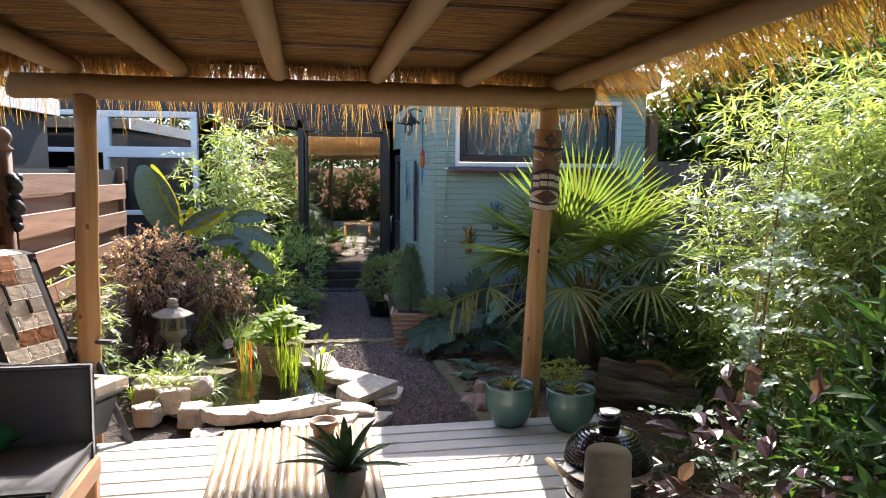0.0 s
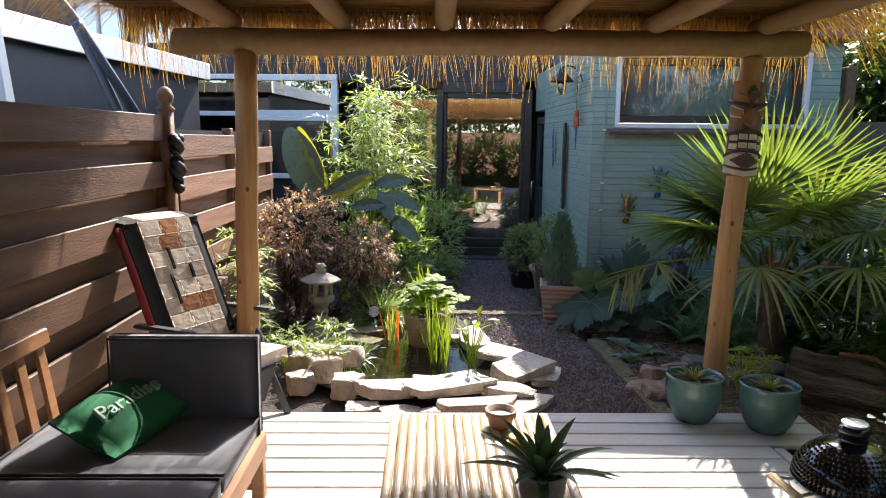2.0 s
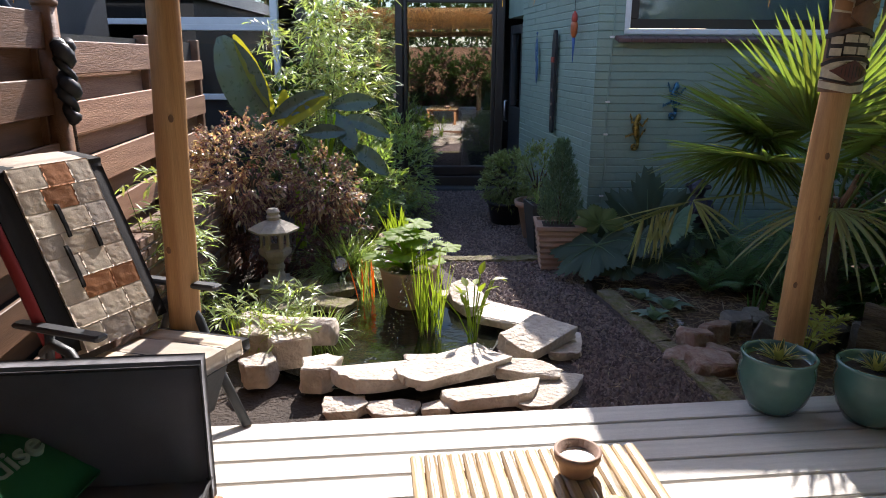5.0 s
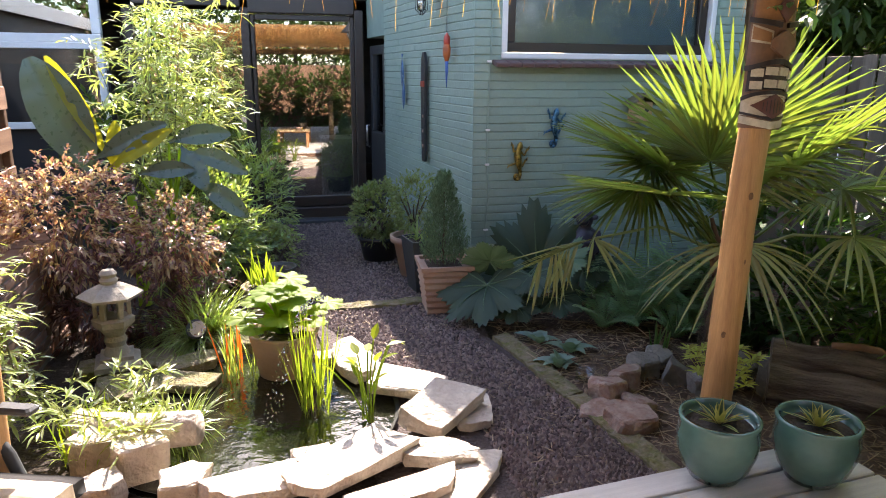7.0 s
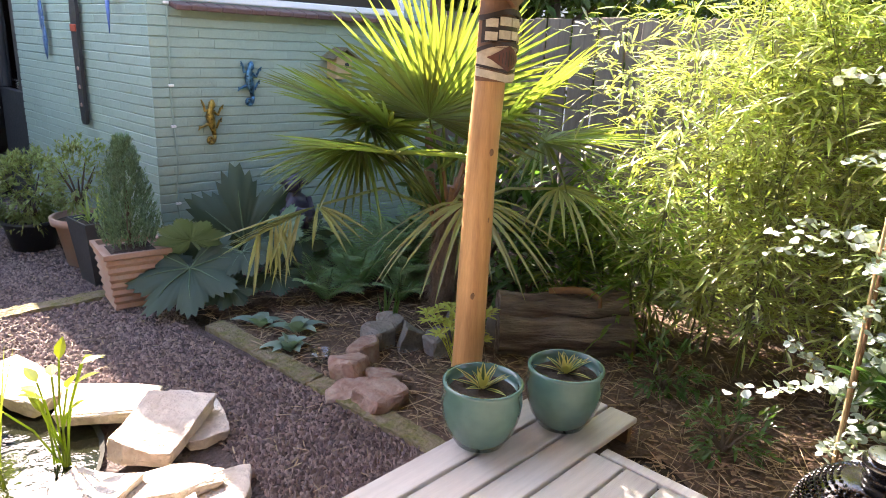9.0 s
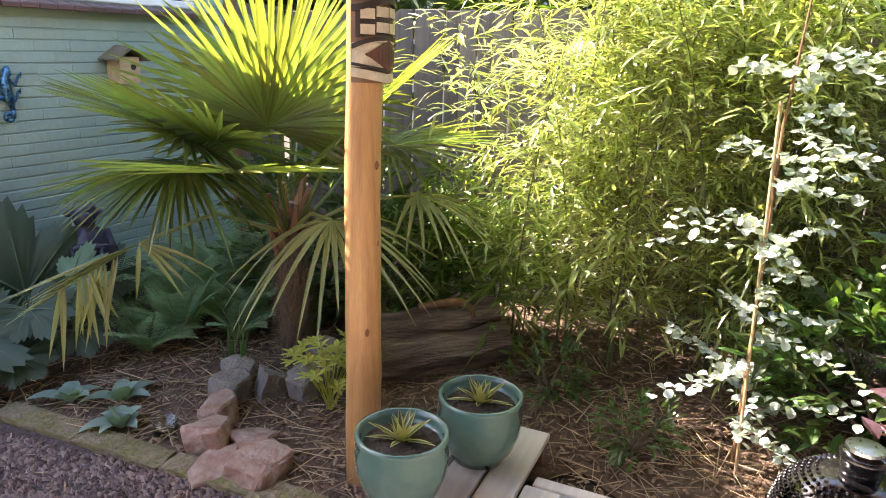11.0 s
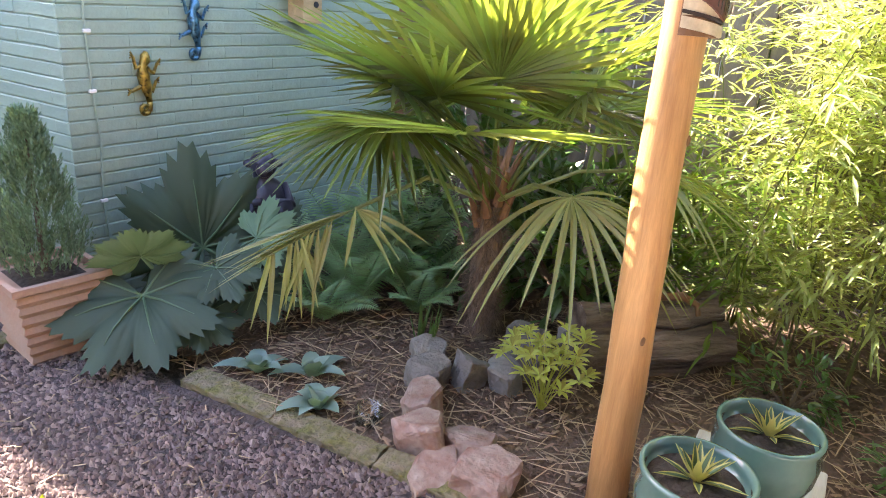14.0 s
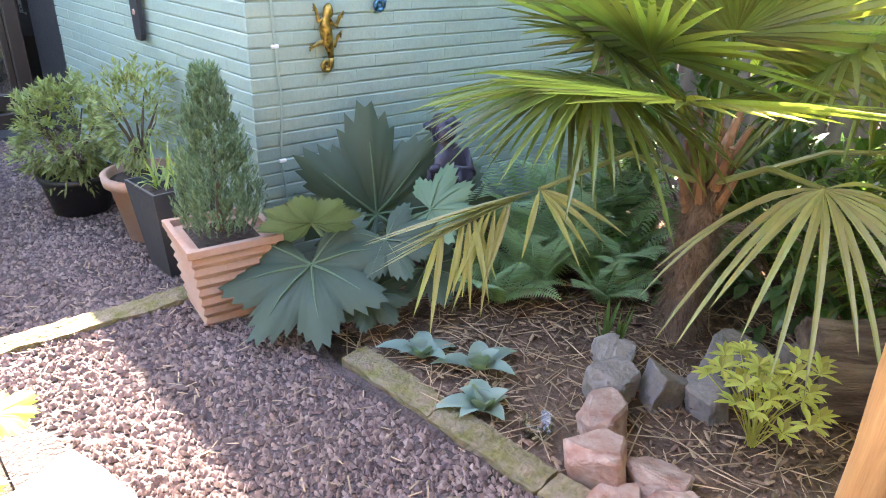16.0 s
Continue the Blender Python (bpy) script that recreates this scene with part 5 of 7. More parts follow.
for hx, hy, hz, wx, wy, wz, rad, mt, dr, spread, lift in (   # hub, direction, size
        (-0.55, -0.19, 1.1, -0.75, -0.5, 0.1, 0.66, "palm", 0.05, 265, 0.12), (-0.3, -0.16, 1.28, -0.45, -0.3, 0.85, 0.74, "palm", 0.05, 250, 0.05), (-0.12, -0.05, 1.38, -0.15, -0.2, 1.0, 0.7, "palm", 0.05, 240, 0.05),
        (0.18, 0.1, 1.4, 0.3, 0.2, 1.0, 0.72, "palm", 0.08, 250, 0.05), (-0.38, 0.3, 1.2, -0.6, 0.55, 0.4, 0.72, "palm", 0.12, 280, 0.05), (0.1, -0.36, 1.25, 0.35, -0.6, 0.65, 0.72, "palm", 0.1, 270, 0.08),
        (-0.5, 0.2, 1.08, -0.8, 0.3, 0.0, 0.66, "palm", 0.4, 270, 0.05), (0.48, -0.3, 1.12, 0.9, -0.45, 0.2, 0.7, "palm", 0.2, 270, 0.05), (0.45, 0.3, 1.18, 0.9, 0.5, 0.25, 0.68, "palm", 0.2, 270, 0.05), (-0.42, 0.05, 1.2, -0.9, 0.1, 0.5, 0.7, "palm", 0.08, 270, 0.08),
        (-0.3, 0.48, 1.0, -0.5, 0.8, 0.0, 0.62, "palm", 0.4, 250, 0.0), (-0.33, -0.55, 0.9, -0.4, -0.85, -0.2, 0.56, "palm_old", 0.6, 200, 0.0), (0.28, -0.62, 0.92, 0.45, -0.9, -0.05, 0.56, "palm_old", 0.5, 200, 0.0)):
    fan_frond(palm, (hx, hy, hz), (wx, wy, wz), (hx * 0.12, hy * 0.12, 0.72), rad, L[mt], dr, spread, 46 if spread > 220 else 22, lift)
# an old frond, snapped: a bundle points on past the hub and the rest hang down
b, hub, tip = Shape(), Vector((-0.85, 0.08, 0.81)), Vector((-0.46, 0.33, -0.25))
b.tube([(-0.1, 0.0, 0.72), (-0.45, 0.05, 0.87), hub], [0.013, 0.01, 0.008], 6)
for i in range(8):
    b.leaf(hub, tip + Vector((rnd(-0.05, 0.05), rnd(-0.05, 0.05), rnd(-0.03, 0.05))), rnd(0.5, 0.64), 0.022, rnd(0.0, 0.08), shape=(0.42, 0.8, 1.0, 0.85, 0.62, 0.34), fold=0.3)
for i in range(15):
    q = hub + tip * rnd(0.0, 0.55)
    b.leaf(q, tip * rnd(-0.5, 0.5) + Vector((rnd(-0.12, 0.12), rnd(-0.12, 0.12), -0.55)), rnd(0.26, 0.42), 0.021, rnd(0.0, 0.1), up=(-0.6, -0.8, 0.2), shape=(0.7, 0.95, 1.0, 0.85, 0.62, 0.34), fold=0.2)
for i in range(4):
    b.leaf(hub, Vector((0.3 + rnd(-0.1, 0.1), -0.2, -0.1 - 0.12 * i)), rnd(0.22, 0.36), 0.02, 0.25, up=(-0.6, -0.8, 0.4), shape=(0.7, 0.95, 1.0, 0.85, 0.62, 0.34), fold=0.2)
b.make("frond", L["palm_old"], palm, "snapped pale frond hanging down")

bamboo("tall sunlit bamboo thicket against the grey fence", (3.62, 5.78, GROUND), 24, 2.5, 0.5, L["bamboo"], 2500, 0.125, 0.0175, (0.4, 0.8), 0.06, 0.5)
bamboo("bamboo thicket by the fence with dense narrow leaves", (3.7, 4.6, GROUND), 26, 2.6, 0.3, L["bamboo"], 1450, 0.12, 0.0175, (0.35, 0.8), 0.1, 0.45)
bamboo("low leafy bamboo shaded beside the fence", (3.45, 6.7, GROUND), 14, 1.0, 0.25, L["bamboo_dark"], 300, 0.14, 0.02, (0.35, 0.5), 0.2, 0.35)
bamboo("feathery golden bamboo before the house windows", (-0.98, 9.95, GROUND), 18, 2.3, 0.28, L["bamboo"], 620, 0.12, 0.02, (0.28, 0.25), 0.3, 0.36)
bamboo("small golden bamboo by the fence post", (-1.46, 7.25, GROUND), 10, 1.05, 0.15, L["bamboo"], 130, 0.1, 0.017, (0.1, 0.3), 0.15, 0.22)
bamboo("low bamboo sprawling over the pond stones", (-1.05, 7.1, GROUND), 14, 0.32, 0.3, L["bamboo"], 110, 0.1, 0.015, (0.3, 0.2), 0.2, 0.2)
for x in (-1.9, -0.8, 0.3, 1.4, 2.5):
    shrub("garden_shrub", "leafy green bush along the back fence", (x, -2.1, GROUND), (0.65, 0.35, 0.95 + rnd(-0.1, 0.1)), L["tree"], 330, 0.12, 0.05, per=6, hollow=0.6)
shrub("cherry_laurel", "dark glossy evergreen bush beside the palm", (3.25, 7.75, GROUND), (0.45, 0.5, 0.48), L["laurel"], 170, 0.14, 0.055, per=5)
shrub("laurel", "evergreen bush with broad glossy leaves", (3.15, 7.2, GROUND), (0.36, 0.36, 0.34), L["laurel"], 130, 0.15, 0.06, per=5)
shrub("dark_shrub", "dense dark evergreen shrub at the deck's edge", (3.1, 3.6, GROUND), (0.75, 0.9, 0.75), L["laurel"], 520, 0.13, 0.045, per=5)
shrub("dark_shrub", "broad-leaved dark shrub near the grill", (2.9, 4.5, GROUND), (0.4, 0.45, 0.38), L["laurel"], 200, 0.12, 0.045, per=5)
shrub("purple_maple", "young maple with large purple-tinged leaves", (2.3, 4.25, GROUND), (0.3, 0.3, 0.5), material("plum_leaf", (0.16, 0.09, 0.12), 0.3, island=0.3, through_light=0.3), 34, 0.13, 0.07, per=3, hollow=0.4)
pie = thing("pieris", "young bush with bright yellow-green leaf whorls", "shrub", (2.16, 6.78, GROUND))
PIE = leafy("yellow_green_leaf", (0.42, 0.44, 0.13), 0.45, 0.4, 0.3)
for i in range(30):
    b = Shape()
    a, q = i * 2.4, 0.19 * math.sqrt((i + 0.5) / 30)
    top = Vector((q * math.cos(a), q * math.sin(a), 0.36 - 0.5 * q + rnd(-0.12, 0.04)))
    b.tube([(rnd(-0.02, 0.02), rnd(-0.02, 0.02), 0), top * 0.5 + Vector((0, 0, 0.03)), top], [0.0025, 0.002, 0.002], 5)
    for k in range(9):
        w = k * 2.4
        b.leaf(top, (math.cos(w) + math.cos(a) * 0.3, math.sin(w) + math.sin(a) * 0.3, rnd(0.0, 0.7)), rnd(0.045, 0.075), 0.021, 0.15, shape=(0.6, 1.0, 0.7), fold=0.15)
    b.make("branch", PIE, pie)
shrub("small_shrub", "low dark shrub on the mulch", (2.85, 5.95, GROUND), (0.16, 0.16, 0.12), L["laurel"], 60, 0.06, 0.02)
shrub("small_shrub", "low dark shrub with a red flower on the mulch", (2.55, 5.45, GROUND), (0.15, 0.14, 0.11), L["laurel"], 60, 0.055, 0.018)
euc = thing("eucalyptus", "slender eucalyptus with round silvery leaves tied to a cane", "tree", (2.68, 5.06, GROUND))
b = Shape()
b.tube([(0, 0, 0), (0.05, 0.01, 0.6), (0.12, 0.03, 1.4), (0.15, 0.0, 2.0)], [0.01, 0.009, 0.006, 0.003], 8)
b.make("stem", M["rust"], euc)
b = Shape()
b.tube([(-0.08, -0.02, 0), (0.1, 0.05, 1.5)], 0.0065, 8)
b.make("cane", M["palewood"], euc)
b = Shape()
for i in range(48):
    z = 0.2 + 1.5 * random.random() ** 1.4
    a = rnd(0, 2 * math.pi)
    base = Vector((0.15 * z / 2, 0, z))
    way = Vector((math.cos(a), math.sin(a), rnd(-0.25, 0.35)))
    ln = rnd(0.16, 0.5) * (1.2 - 0.35 * z / 2)
    sd2 = way.cross(Vector((0, 0, 1)))
    for k in range(11):
        q = base + way * ln * (k + 1) / 11 - Vector((0, 0, 0.12 * ln * (k / 11) ** 2))
        for s2 in (-1, 1):
            b.leaf(q + Vector((rnd(-1, 1), rnd(-1, 1), rnd(-1, 1))) * 0.012, sd2 * s2 + way * rnd(-0.4, 0.8) + Vector((rnd(-0.5, 0.5), rnd(-0.5, 0.5), rnd(-0.9, 0.9))), rnd(0.026, 0.046), 0.04, 0.0, shape=(0.8, 1.0, 0.8), up=(rnd(-0.6, 0.6), rnd(-0.6, 0.6), 1))
b.make("foliage", L["euc"], euc)


def lobed_leaf(parent, base, stalk_top, way, up, radius, mat, lobes=9, cup=0.25, name="leaf", deep=0.3, vein=None):
    """A big rough leaf with toothed lobes and raised veins, on its own stalk."""
    f = Shape()
    hub, way, up = Vector(stalk_top), Vector(way).normalized(), Vector(up).normalized()
    side = way.cross(up).normalized()
    up = side.cross(way)
    f.tube([base, (Vector(base) + hub) / 2 + Vector((0, 0, 0.02)), hub], [0.014, 0.012, 0.009], 6)
    per = 12
    n = lobes * per
    ring1, ring2, ring3, ring4 = [], [], [], []
    size = [rnd(0.9, 1.08) for _ in range(lobes + 1)]
    for i in range(n + 1):
        a = radians(300) * (i / n - 0.5)
        ph = (i % per) / per
        bulge = (1 - abs(2 * ph - 1)) ** 0.8
        tooth = 0.055 if i % 2 else -0.055
        lob = (1 - deep) + deep * bulge + tooth
        r = radius * lob * size[min(i // per, lobes)] * (0.74 + 0.26 * math.cos(a / 2)) * rnd(0.97, 1.03)
        d = way * math.cos(a) + side * math.sin(a)
        crease = 0.045 * (bulge - 0.5)
        for ring, k in ((ring1, 0.3), (ring2, 0.58), (ring3, 0.82), (ring4, 1.0)):
            rr = r if k == 1.0 else r * 0.5 + radius * 0.36
            if k < 1.0:
                rr = min(rr, r)
            ring.append(hub + d * rr * k + up * radius * (cup * (k * 0.8 - 0.8 * k * k * k) + crease * k * 1.6 + rnd(-0.014, 0.014)))
    k = len(f.v)
    f.v.append(hub)
    f.v += ring1 + ring2 + ring3 + ring4
    m = n + 1
    for i in range(n):
        f.f.append((k, k + 1 + i, k + 2 + i))
        for q in (0, 1, 2):
            a0 = k + 1 + q * m + i
            f.f.append((a0, a0 + m, a0 + m + 1, a0 + 1))
    ob = f.make(name, mat, parent, smooth=True)
    if vein:
        for j in range(lobes):
            i = j * per + per // 2
            v = Shape()
            v.tube([hub + up * 0.004, ring1[i] + up * 0.004, ring2[i] + up * 0.003, ring3[i] + up * 0.002], [radius * 0.016, radius * 0.012, radius * 0.008, radius * 0.003], 5)
            v.make("vein", vein, ob, "pale raised vein")
    return ob


gun = thing("gunnera", "giant rhubarb with huge rough lobed leaves", "plant", (1.7, 8.45, GROUND))
for hx, hy, hz, wx, wy, wz, ux, uy, uz, r, mt in (
        (0.1, 0.1, 0.32, -0.04, 0.12, 1, -0.45, -1, 0.15, 0.5, "gunnera"), (-0.36, -0.12, 0.27, -0.3, -0.75, -0.45, -0.5, -0.5, 0.75, 0.4, "gunnera"), (-0.33, -0.08, 0.44, -0.3, -0.3, 0.5, -0.6, -0.75, 0.5, 0.25, "gunnera_young"),
        (-0.08, -0.25, 0.36, -0.1, -0.8, -0.35, -0.4, -0.5, 0.8, 0.23, "gunnera"), (0.16, -0.24, 0.44, 0.3, -0.7, 0.1, -0.4, -0.6, 0.75, 0.25, "gunnera_young"), (0.42, -0.05, 0.36, 0.9, -0.4, 0.1, -0.2, -0.6, 0.8, 0.27, "gunnera"),
        (0.1, -0.3, 0.2, 0.5, -0.8, -0.2, -0.2, -0.4, 1, 0.22, "gunnera"), (-0.2, -0.3, 0.16, 0.1, -0.9, -0.3, -0.3, -0.4, 1, 0.2, "gunnera")):
    lobed_leaf(gun, (hx * 0.15, hy * 0.15, 0), (hx, hy, hz), (wx, wy, wz), (ux, uy, uz), r, L[mt], 7, vein=L["gunnera_young"])


def fern(at, n, length):
    p = thing("fern", "arching green fern in the shade of the wall", "fern", at, "ferns")
    for i in range(n):
        b = Shape()
        a = 2 * math.pi * i / n + rnd(-0.2, 0.2)
        q = rnd(0.35, 0.85)
        d = Vector((math.cos(a) * q, math.sin(a) * q, 1)).normalized()
        side = d.cross(Vector((0, 0, 1))).normalized()
        m = 26
        prev = Vector((0, 0, 0))
        for k in range(1, m + 1):
            t = k / m
            c = d * length * t - Vector((0, 0, 0.62 * length * q * t * t))
            b.tube([prev, c], 0.002, 3, cap=False)
            w = 0.19 * length * math.sin(math.pi * min(1, t * 0.9 + 0.1)) + 0.012
            for s2 in (-1, 1):
                b.leaf(c, side * s2 + d * 0.35 + Vector((0, 0, -0.1)), w, max(0.012, w * 0.17), 0.15, shape=(1.0, 0.6))
            prev = c
        b.make("frond", L["fern"], p)
    return p


for x, y, n, ln in ((2.6, 8.3, 14, 0.8), (2.95, 8.2, 13, 0.85), (2.32, 7.98, 13, 0.56), (2.25, 8.5, 12, 0.7), (2.72, 7.9, 13, 0.66), (3.3, 8.4, 11, 0.8), (2.1, 8.0, 10, 0.46), (2.5, 7.72, 11, 0.42), (-0.45, 9.9, 12, 0.6), (-0.75, 10.1, 12, 0.7), (-0.25, 10.5, 10, 0.55)):
    fern((x, y, GROUND), n, ln)
for x, y, n, ln, mt in ((1.53, 7.45, 10, 0.18, "hosta"), (1.55, 7.84, 8, 0.2, "hosta"), (1.68, 7.64, 8, 0.19, "hosta")):
    rosette("hosta", "blue-green hosta with broad ribbed leaves", (x, y, GROUND), L[mt], n, ln * 1.15, 0.085, (30, 85), 0.5, category="plant", group="hostas")
blades("iris", "few upright dark strap leaves among stones", (2.2, 7.42, GROUND), 9, 0.28, 0.02, L["laurel"], 0.04, (0.0, 0.4), 0.2)

# pots by the wall
shrub("herb_bush", "rosemary-like bush in the black pot", (0.84, 10.2, GROUND + 0.2), (0.23, 0.23, 0.27), L["herb"], 520, 0.05, 0.012, per=10, rough=0.2)
shrub("herb_bush", "wispy green bush in the terracotta pot", (1.07, 9.66, GROUND + 0.4), (0.17, 0.17, 0.24), L["herb"], 200, 0.05, 0.011, per=8)
blades("spider_plant", "striped grassy leaves in the anthracite planter", (1.06, 9.18, GROUND + 0.41), 40, 0.24, 0.012, L["grass"], 0.07, (0.2, 1.0), 0.6)
con = thing("dwarf_conifer", "small conical cypress in the ridged planter", "conifer", (1.1, 8.67, GROUND + 0.345))
b = Shape()
b.tube([(0, 0, 0), (0, 0, 0.3), (0, 0, 0.62)], [0.015, 0.01, 0.003], 6)
b.make("trunk", M["bark"], con)
b = Shape()
for i in range(1250):
    t = random.random() ** 1.2
    a = rnd(0, 2 * math.pi)
    r = (0.175 * (1 - t) ** 0.75 + 0.015) * rnd(0.45, 1.05) * (0.7 + 0.3 * min(1, t * 8))
    q = Vector((r * math.cos(a), r * math.sin(a), 0.03 + 0.62 * t))
    w = Vector((math.cos(a) * 0.45, math.sin(a) * 0.45, 1))
    for k in range(7):
        b.leaf(q + w * 0.009 * k, w + Vector((rnd(-1, 1), rnd(-1, 1), rnd(-0.2, 0.3))) * 0.8, 0.026, 0.009, 0, shape=(1.0,))
b.make("foliage", L["conifer"], con)

# pond side
shrub("japanese_maple", "dome-shaped purple-leaved Japanese maple with pale sunlit tips", (-1.44, 8.55, GROUND + 0.48), (0.37, 0.34, 0.34), L["maple"], 700, 0.055, 0.018, per=8, hollow=0.65, droop=0.5, rough=0.35, foot=0.47)
shrub("japanese_maple", "smaller mounded purple-leaved maple", (-0.8, 8.62, GROUND + 0.4), (0.25, 0.26, 0.25), L["maple"], 330, 0.052, 0.018, per=8, hollow=0.6, droop=0.5, rough=0.35, foot=0.41)
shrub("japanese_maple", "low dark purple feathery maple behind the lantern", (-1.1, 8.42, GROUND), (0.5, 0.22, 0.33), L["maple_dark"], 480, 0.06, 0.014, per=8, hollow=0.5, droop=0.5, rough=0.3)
shrub("fern_shrub", "ferny green shrub behind the maple", (-0.7, 9.65, GROUND), (0.45, 0.4, 0.46), L["grass"], 320, 0.11, 0.022, per=7)
shrub("fern_shrub", "green shrub with small leaves beside the doors", (-0.35, 10.7, GROUND), (0.36, 0.45, 0.5), L["grass"], 330, 0.1, 0.022, per=7)
shrub("fern_shrub", "small bushy plant by the path", (-0.15, 10.0, GROUND), (0.22, 0.22, 0.2), L["herb"], 120, 0.06, 0.02, per=6)
shrub("evergreen_shrub", "leafy evergreen hiding the foot of the house", (-1.5, 11.2, GROUND), (0.6, 0.5, 0.8), L["tree"], 380, 0.11, 0.035, per=6)
ban = thing("banana_plant", "banana plant with broad glossy paddle leaves", "banana", (-1.12, 9.25, GROUND))
b = Shape()
b.tube([(0, 0, 0), (0.0, 0, 0.4), (-0.02, 0, 0.85)], [0.05, 0.045, 0.03], 10)
b.make("stem", L["lime"], ban)


def paddle(parent, base, way, length, width, droop, mat, roll=0.0, fold=0.18):
    f, way = Shape(), Vector(way).normalized()
    side = way.cross(Vector((math.sin(roll) * 0.5, -1, 0.35))).normalized()
    nor = side.cross(way)
    rows = []
    for i in range(13):
        t = i / 12
        c = Vector(base) + way * length * t - Vector((0, 0, droop * length * t * t))
        w = width / 2 * max(0.04, math.sin(math.pi * min(1, max(0, t * 1.05 - 0.12) / 0.95)) ** 0.6) if t > 0.1 else 0.012
        rows.append([c + side * w * u + nor * (fold * abs(u) * w + 0.012 * math.sin(t * 30) * abs(u)) for u in (-1, -0.6, -0.2, 0, 0.2, 0.6, 1)])
    f.rings(rows, cap=False, closed=False)
    return f.make("leaf", mat, parent, smooth=True)


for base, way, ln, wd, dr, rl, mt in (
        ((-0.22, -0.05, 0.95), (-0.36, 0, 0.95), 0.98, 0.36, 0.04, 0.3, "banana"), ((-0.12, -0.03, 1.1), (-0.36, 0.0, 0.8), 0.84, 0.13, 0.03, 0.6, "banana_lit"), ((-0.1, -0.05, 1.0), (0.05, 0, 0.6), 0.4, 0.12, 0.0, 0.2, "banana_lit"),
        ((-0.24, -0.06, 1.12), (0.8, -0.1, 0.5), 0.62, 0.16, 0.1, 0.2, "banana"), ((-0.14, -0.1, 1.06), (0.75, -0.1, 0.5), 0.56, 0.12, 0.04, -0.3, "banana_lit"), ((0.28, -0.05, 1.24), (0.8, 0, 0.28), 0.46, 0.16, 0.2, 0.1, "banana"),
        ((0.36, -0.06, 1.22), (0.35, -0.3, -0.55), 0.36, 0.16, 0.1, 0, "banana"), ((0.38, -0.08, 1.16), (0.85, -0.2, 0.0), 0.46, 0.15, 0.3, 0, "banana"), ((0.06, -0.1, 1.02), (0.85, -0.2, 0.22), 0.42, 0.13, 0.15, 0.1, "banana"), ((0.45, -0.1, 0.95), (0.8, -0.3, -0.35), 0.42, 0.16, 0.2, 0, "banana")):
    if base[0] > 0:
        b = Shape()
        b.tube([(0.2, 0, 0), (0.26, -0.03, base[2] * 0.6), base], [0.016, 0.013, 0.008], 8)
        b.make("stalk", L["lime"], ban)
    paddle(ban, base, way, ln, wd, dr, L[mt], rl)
blades("carex", "mound of pale arching grass", (-0.6, 8.36, GROUND), 850, 0.66, 0.0095, L["grass"], 0.1, (0.4, 1.7), 0.75)
blades("carex", "arching green sedge hanging over the pond edge", (-0.62, 7.0, GROUND + 0.05), 170, 0.34, 0.008, L["grass"], 0.08, (0.3, 1.2), 0.9)
blades("carex", "tuft of green sedge beside the log", (-0.95, 6.95, GROUND + 0.05), 120, 0.3, 0.008, L["lime"], 0.12, (0.2, 1.0), 0.8)
blades("reeds", "tall bright green rushes standing in the pond", (0.04, 7.16, -0.11), 44, 0.55, 0.011, L["reeds"], 0.07, (0.0, 0.3), 0.12)
blades("reeds", "thin rushes in the pond", (-0.35, 7.7, -0.11), 24, 0.36, 0.009, L["grass"], 0.08, (0.0, 0.4), 0.2)
blades("blood_grass", "red-tipped blades standing by the pond", (-0.4, 7.72, -0.11), 7, 0.38, 0.014, L["red"], 0.06, (0.0, 0.3), 0.1)
blades("pitcher_plant", "yellow-green pitcher plants in a bowl", (-0.22, 8.85, GROUND + 0.2), 26, 0.28, 0.026, L["reeds"], 0.09, (0.0, 0.6), 0.1)
UMB = leafy("umbrella_leaf", (0.17, 0.26, 0.02), 0.55, 0.5, 0.35, spec=0.25)
rhu = thing("umbrella_plant", "lime-green umbrella plant in the pond pot", "plant", (-0.1, 7.72, 0.13))
for i in range(22):
    a, q = i * 2.4, 0.04 + 0.0105 * i
    lobed_leaf(rhu, (0, 0, 0), (q * math.cos(a), q * math.sin(a), 0.3 - 0.0085 * i + rnd(-0.05, 0.04)), (math.cos(a), math.sin(a), -0.1), (math.cos(a) * 0.4, math.sin(a) * 0.4 - 0.1, 1), rnd(0.085, 0.125), UMB, 6, 0.15, deep=0.22)
pick = thing("pickerel_weed", "yellowing water plants with heart-shaped leaves at the pond edge", "plant", (0.29, 6.99, -0.1))
for i in range(13):
    b = Shape()
    a, q, h = rnd(0, 6.28), rnd(0.03, 0.17), rnd(0.2, 0.42)
    tip = Vector((q * math.cos(a), q * math.sin(a), h))
    b.tube([(rnd(-0.03, 0.03), rnd(-0.03, 0.03), 0), tip * 0.5 + Vector((0, 0, 0.04)), tip], 0.004, 5)
    b.leaf(tip, (math.cos(a) * 0.5, math.sin(a) * 0.5, rnd(-0.6, 1)), 0.1, 0.045, 0.1, shape=(0.9, 1.0, 0.6))
    b.make("leaf_stalk", L["reeds"], pick)

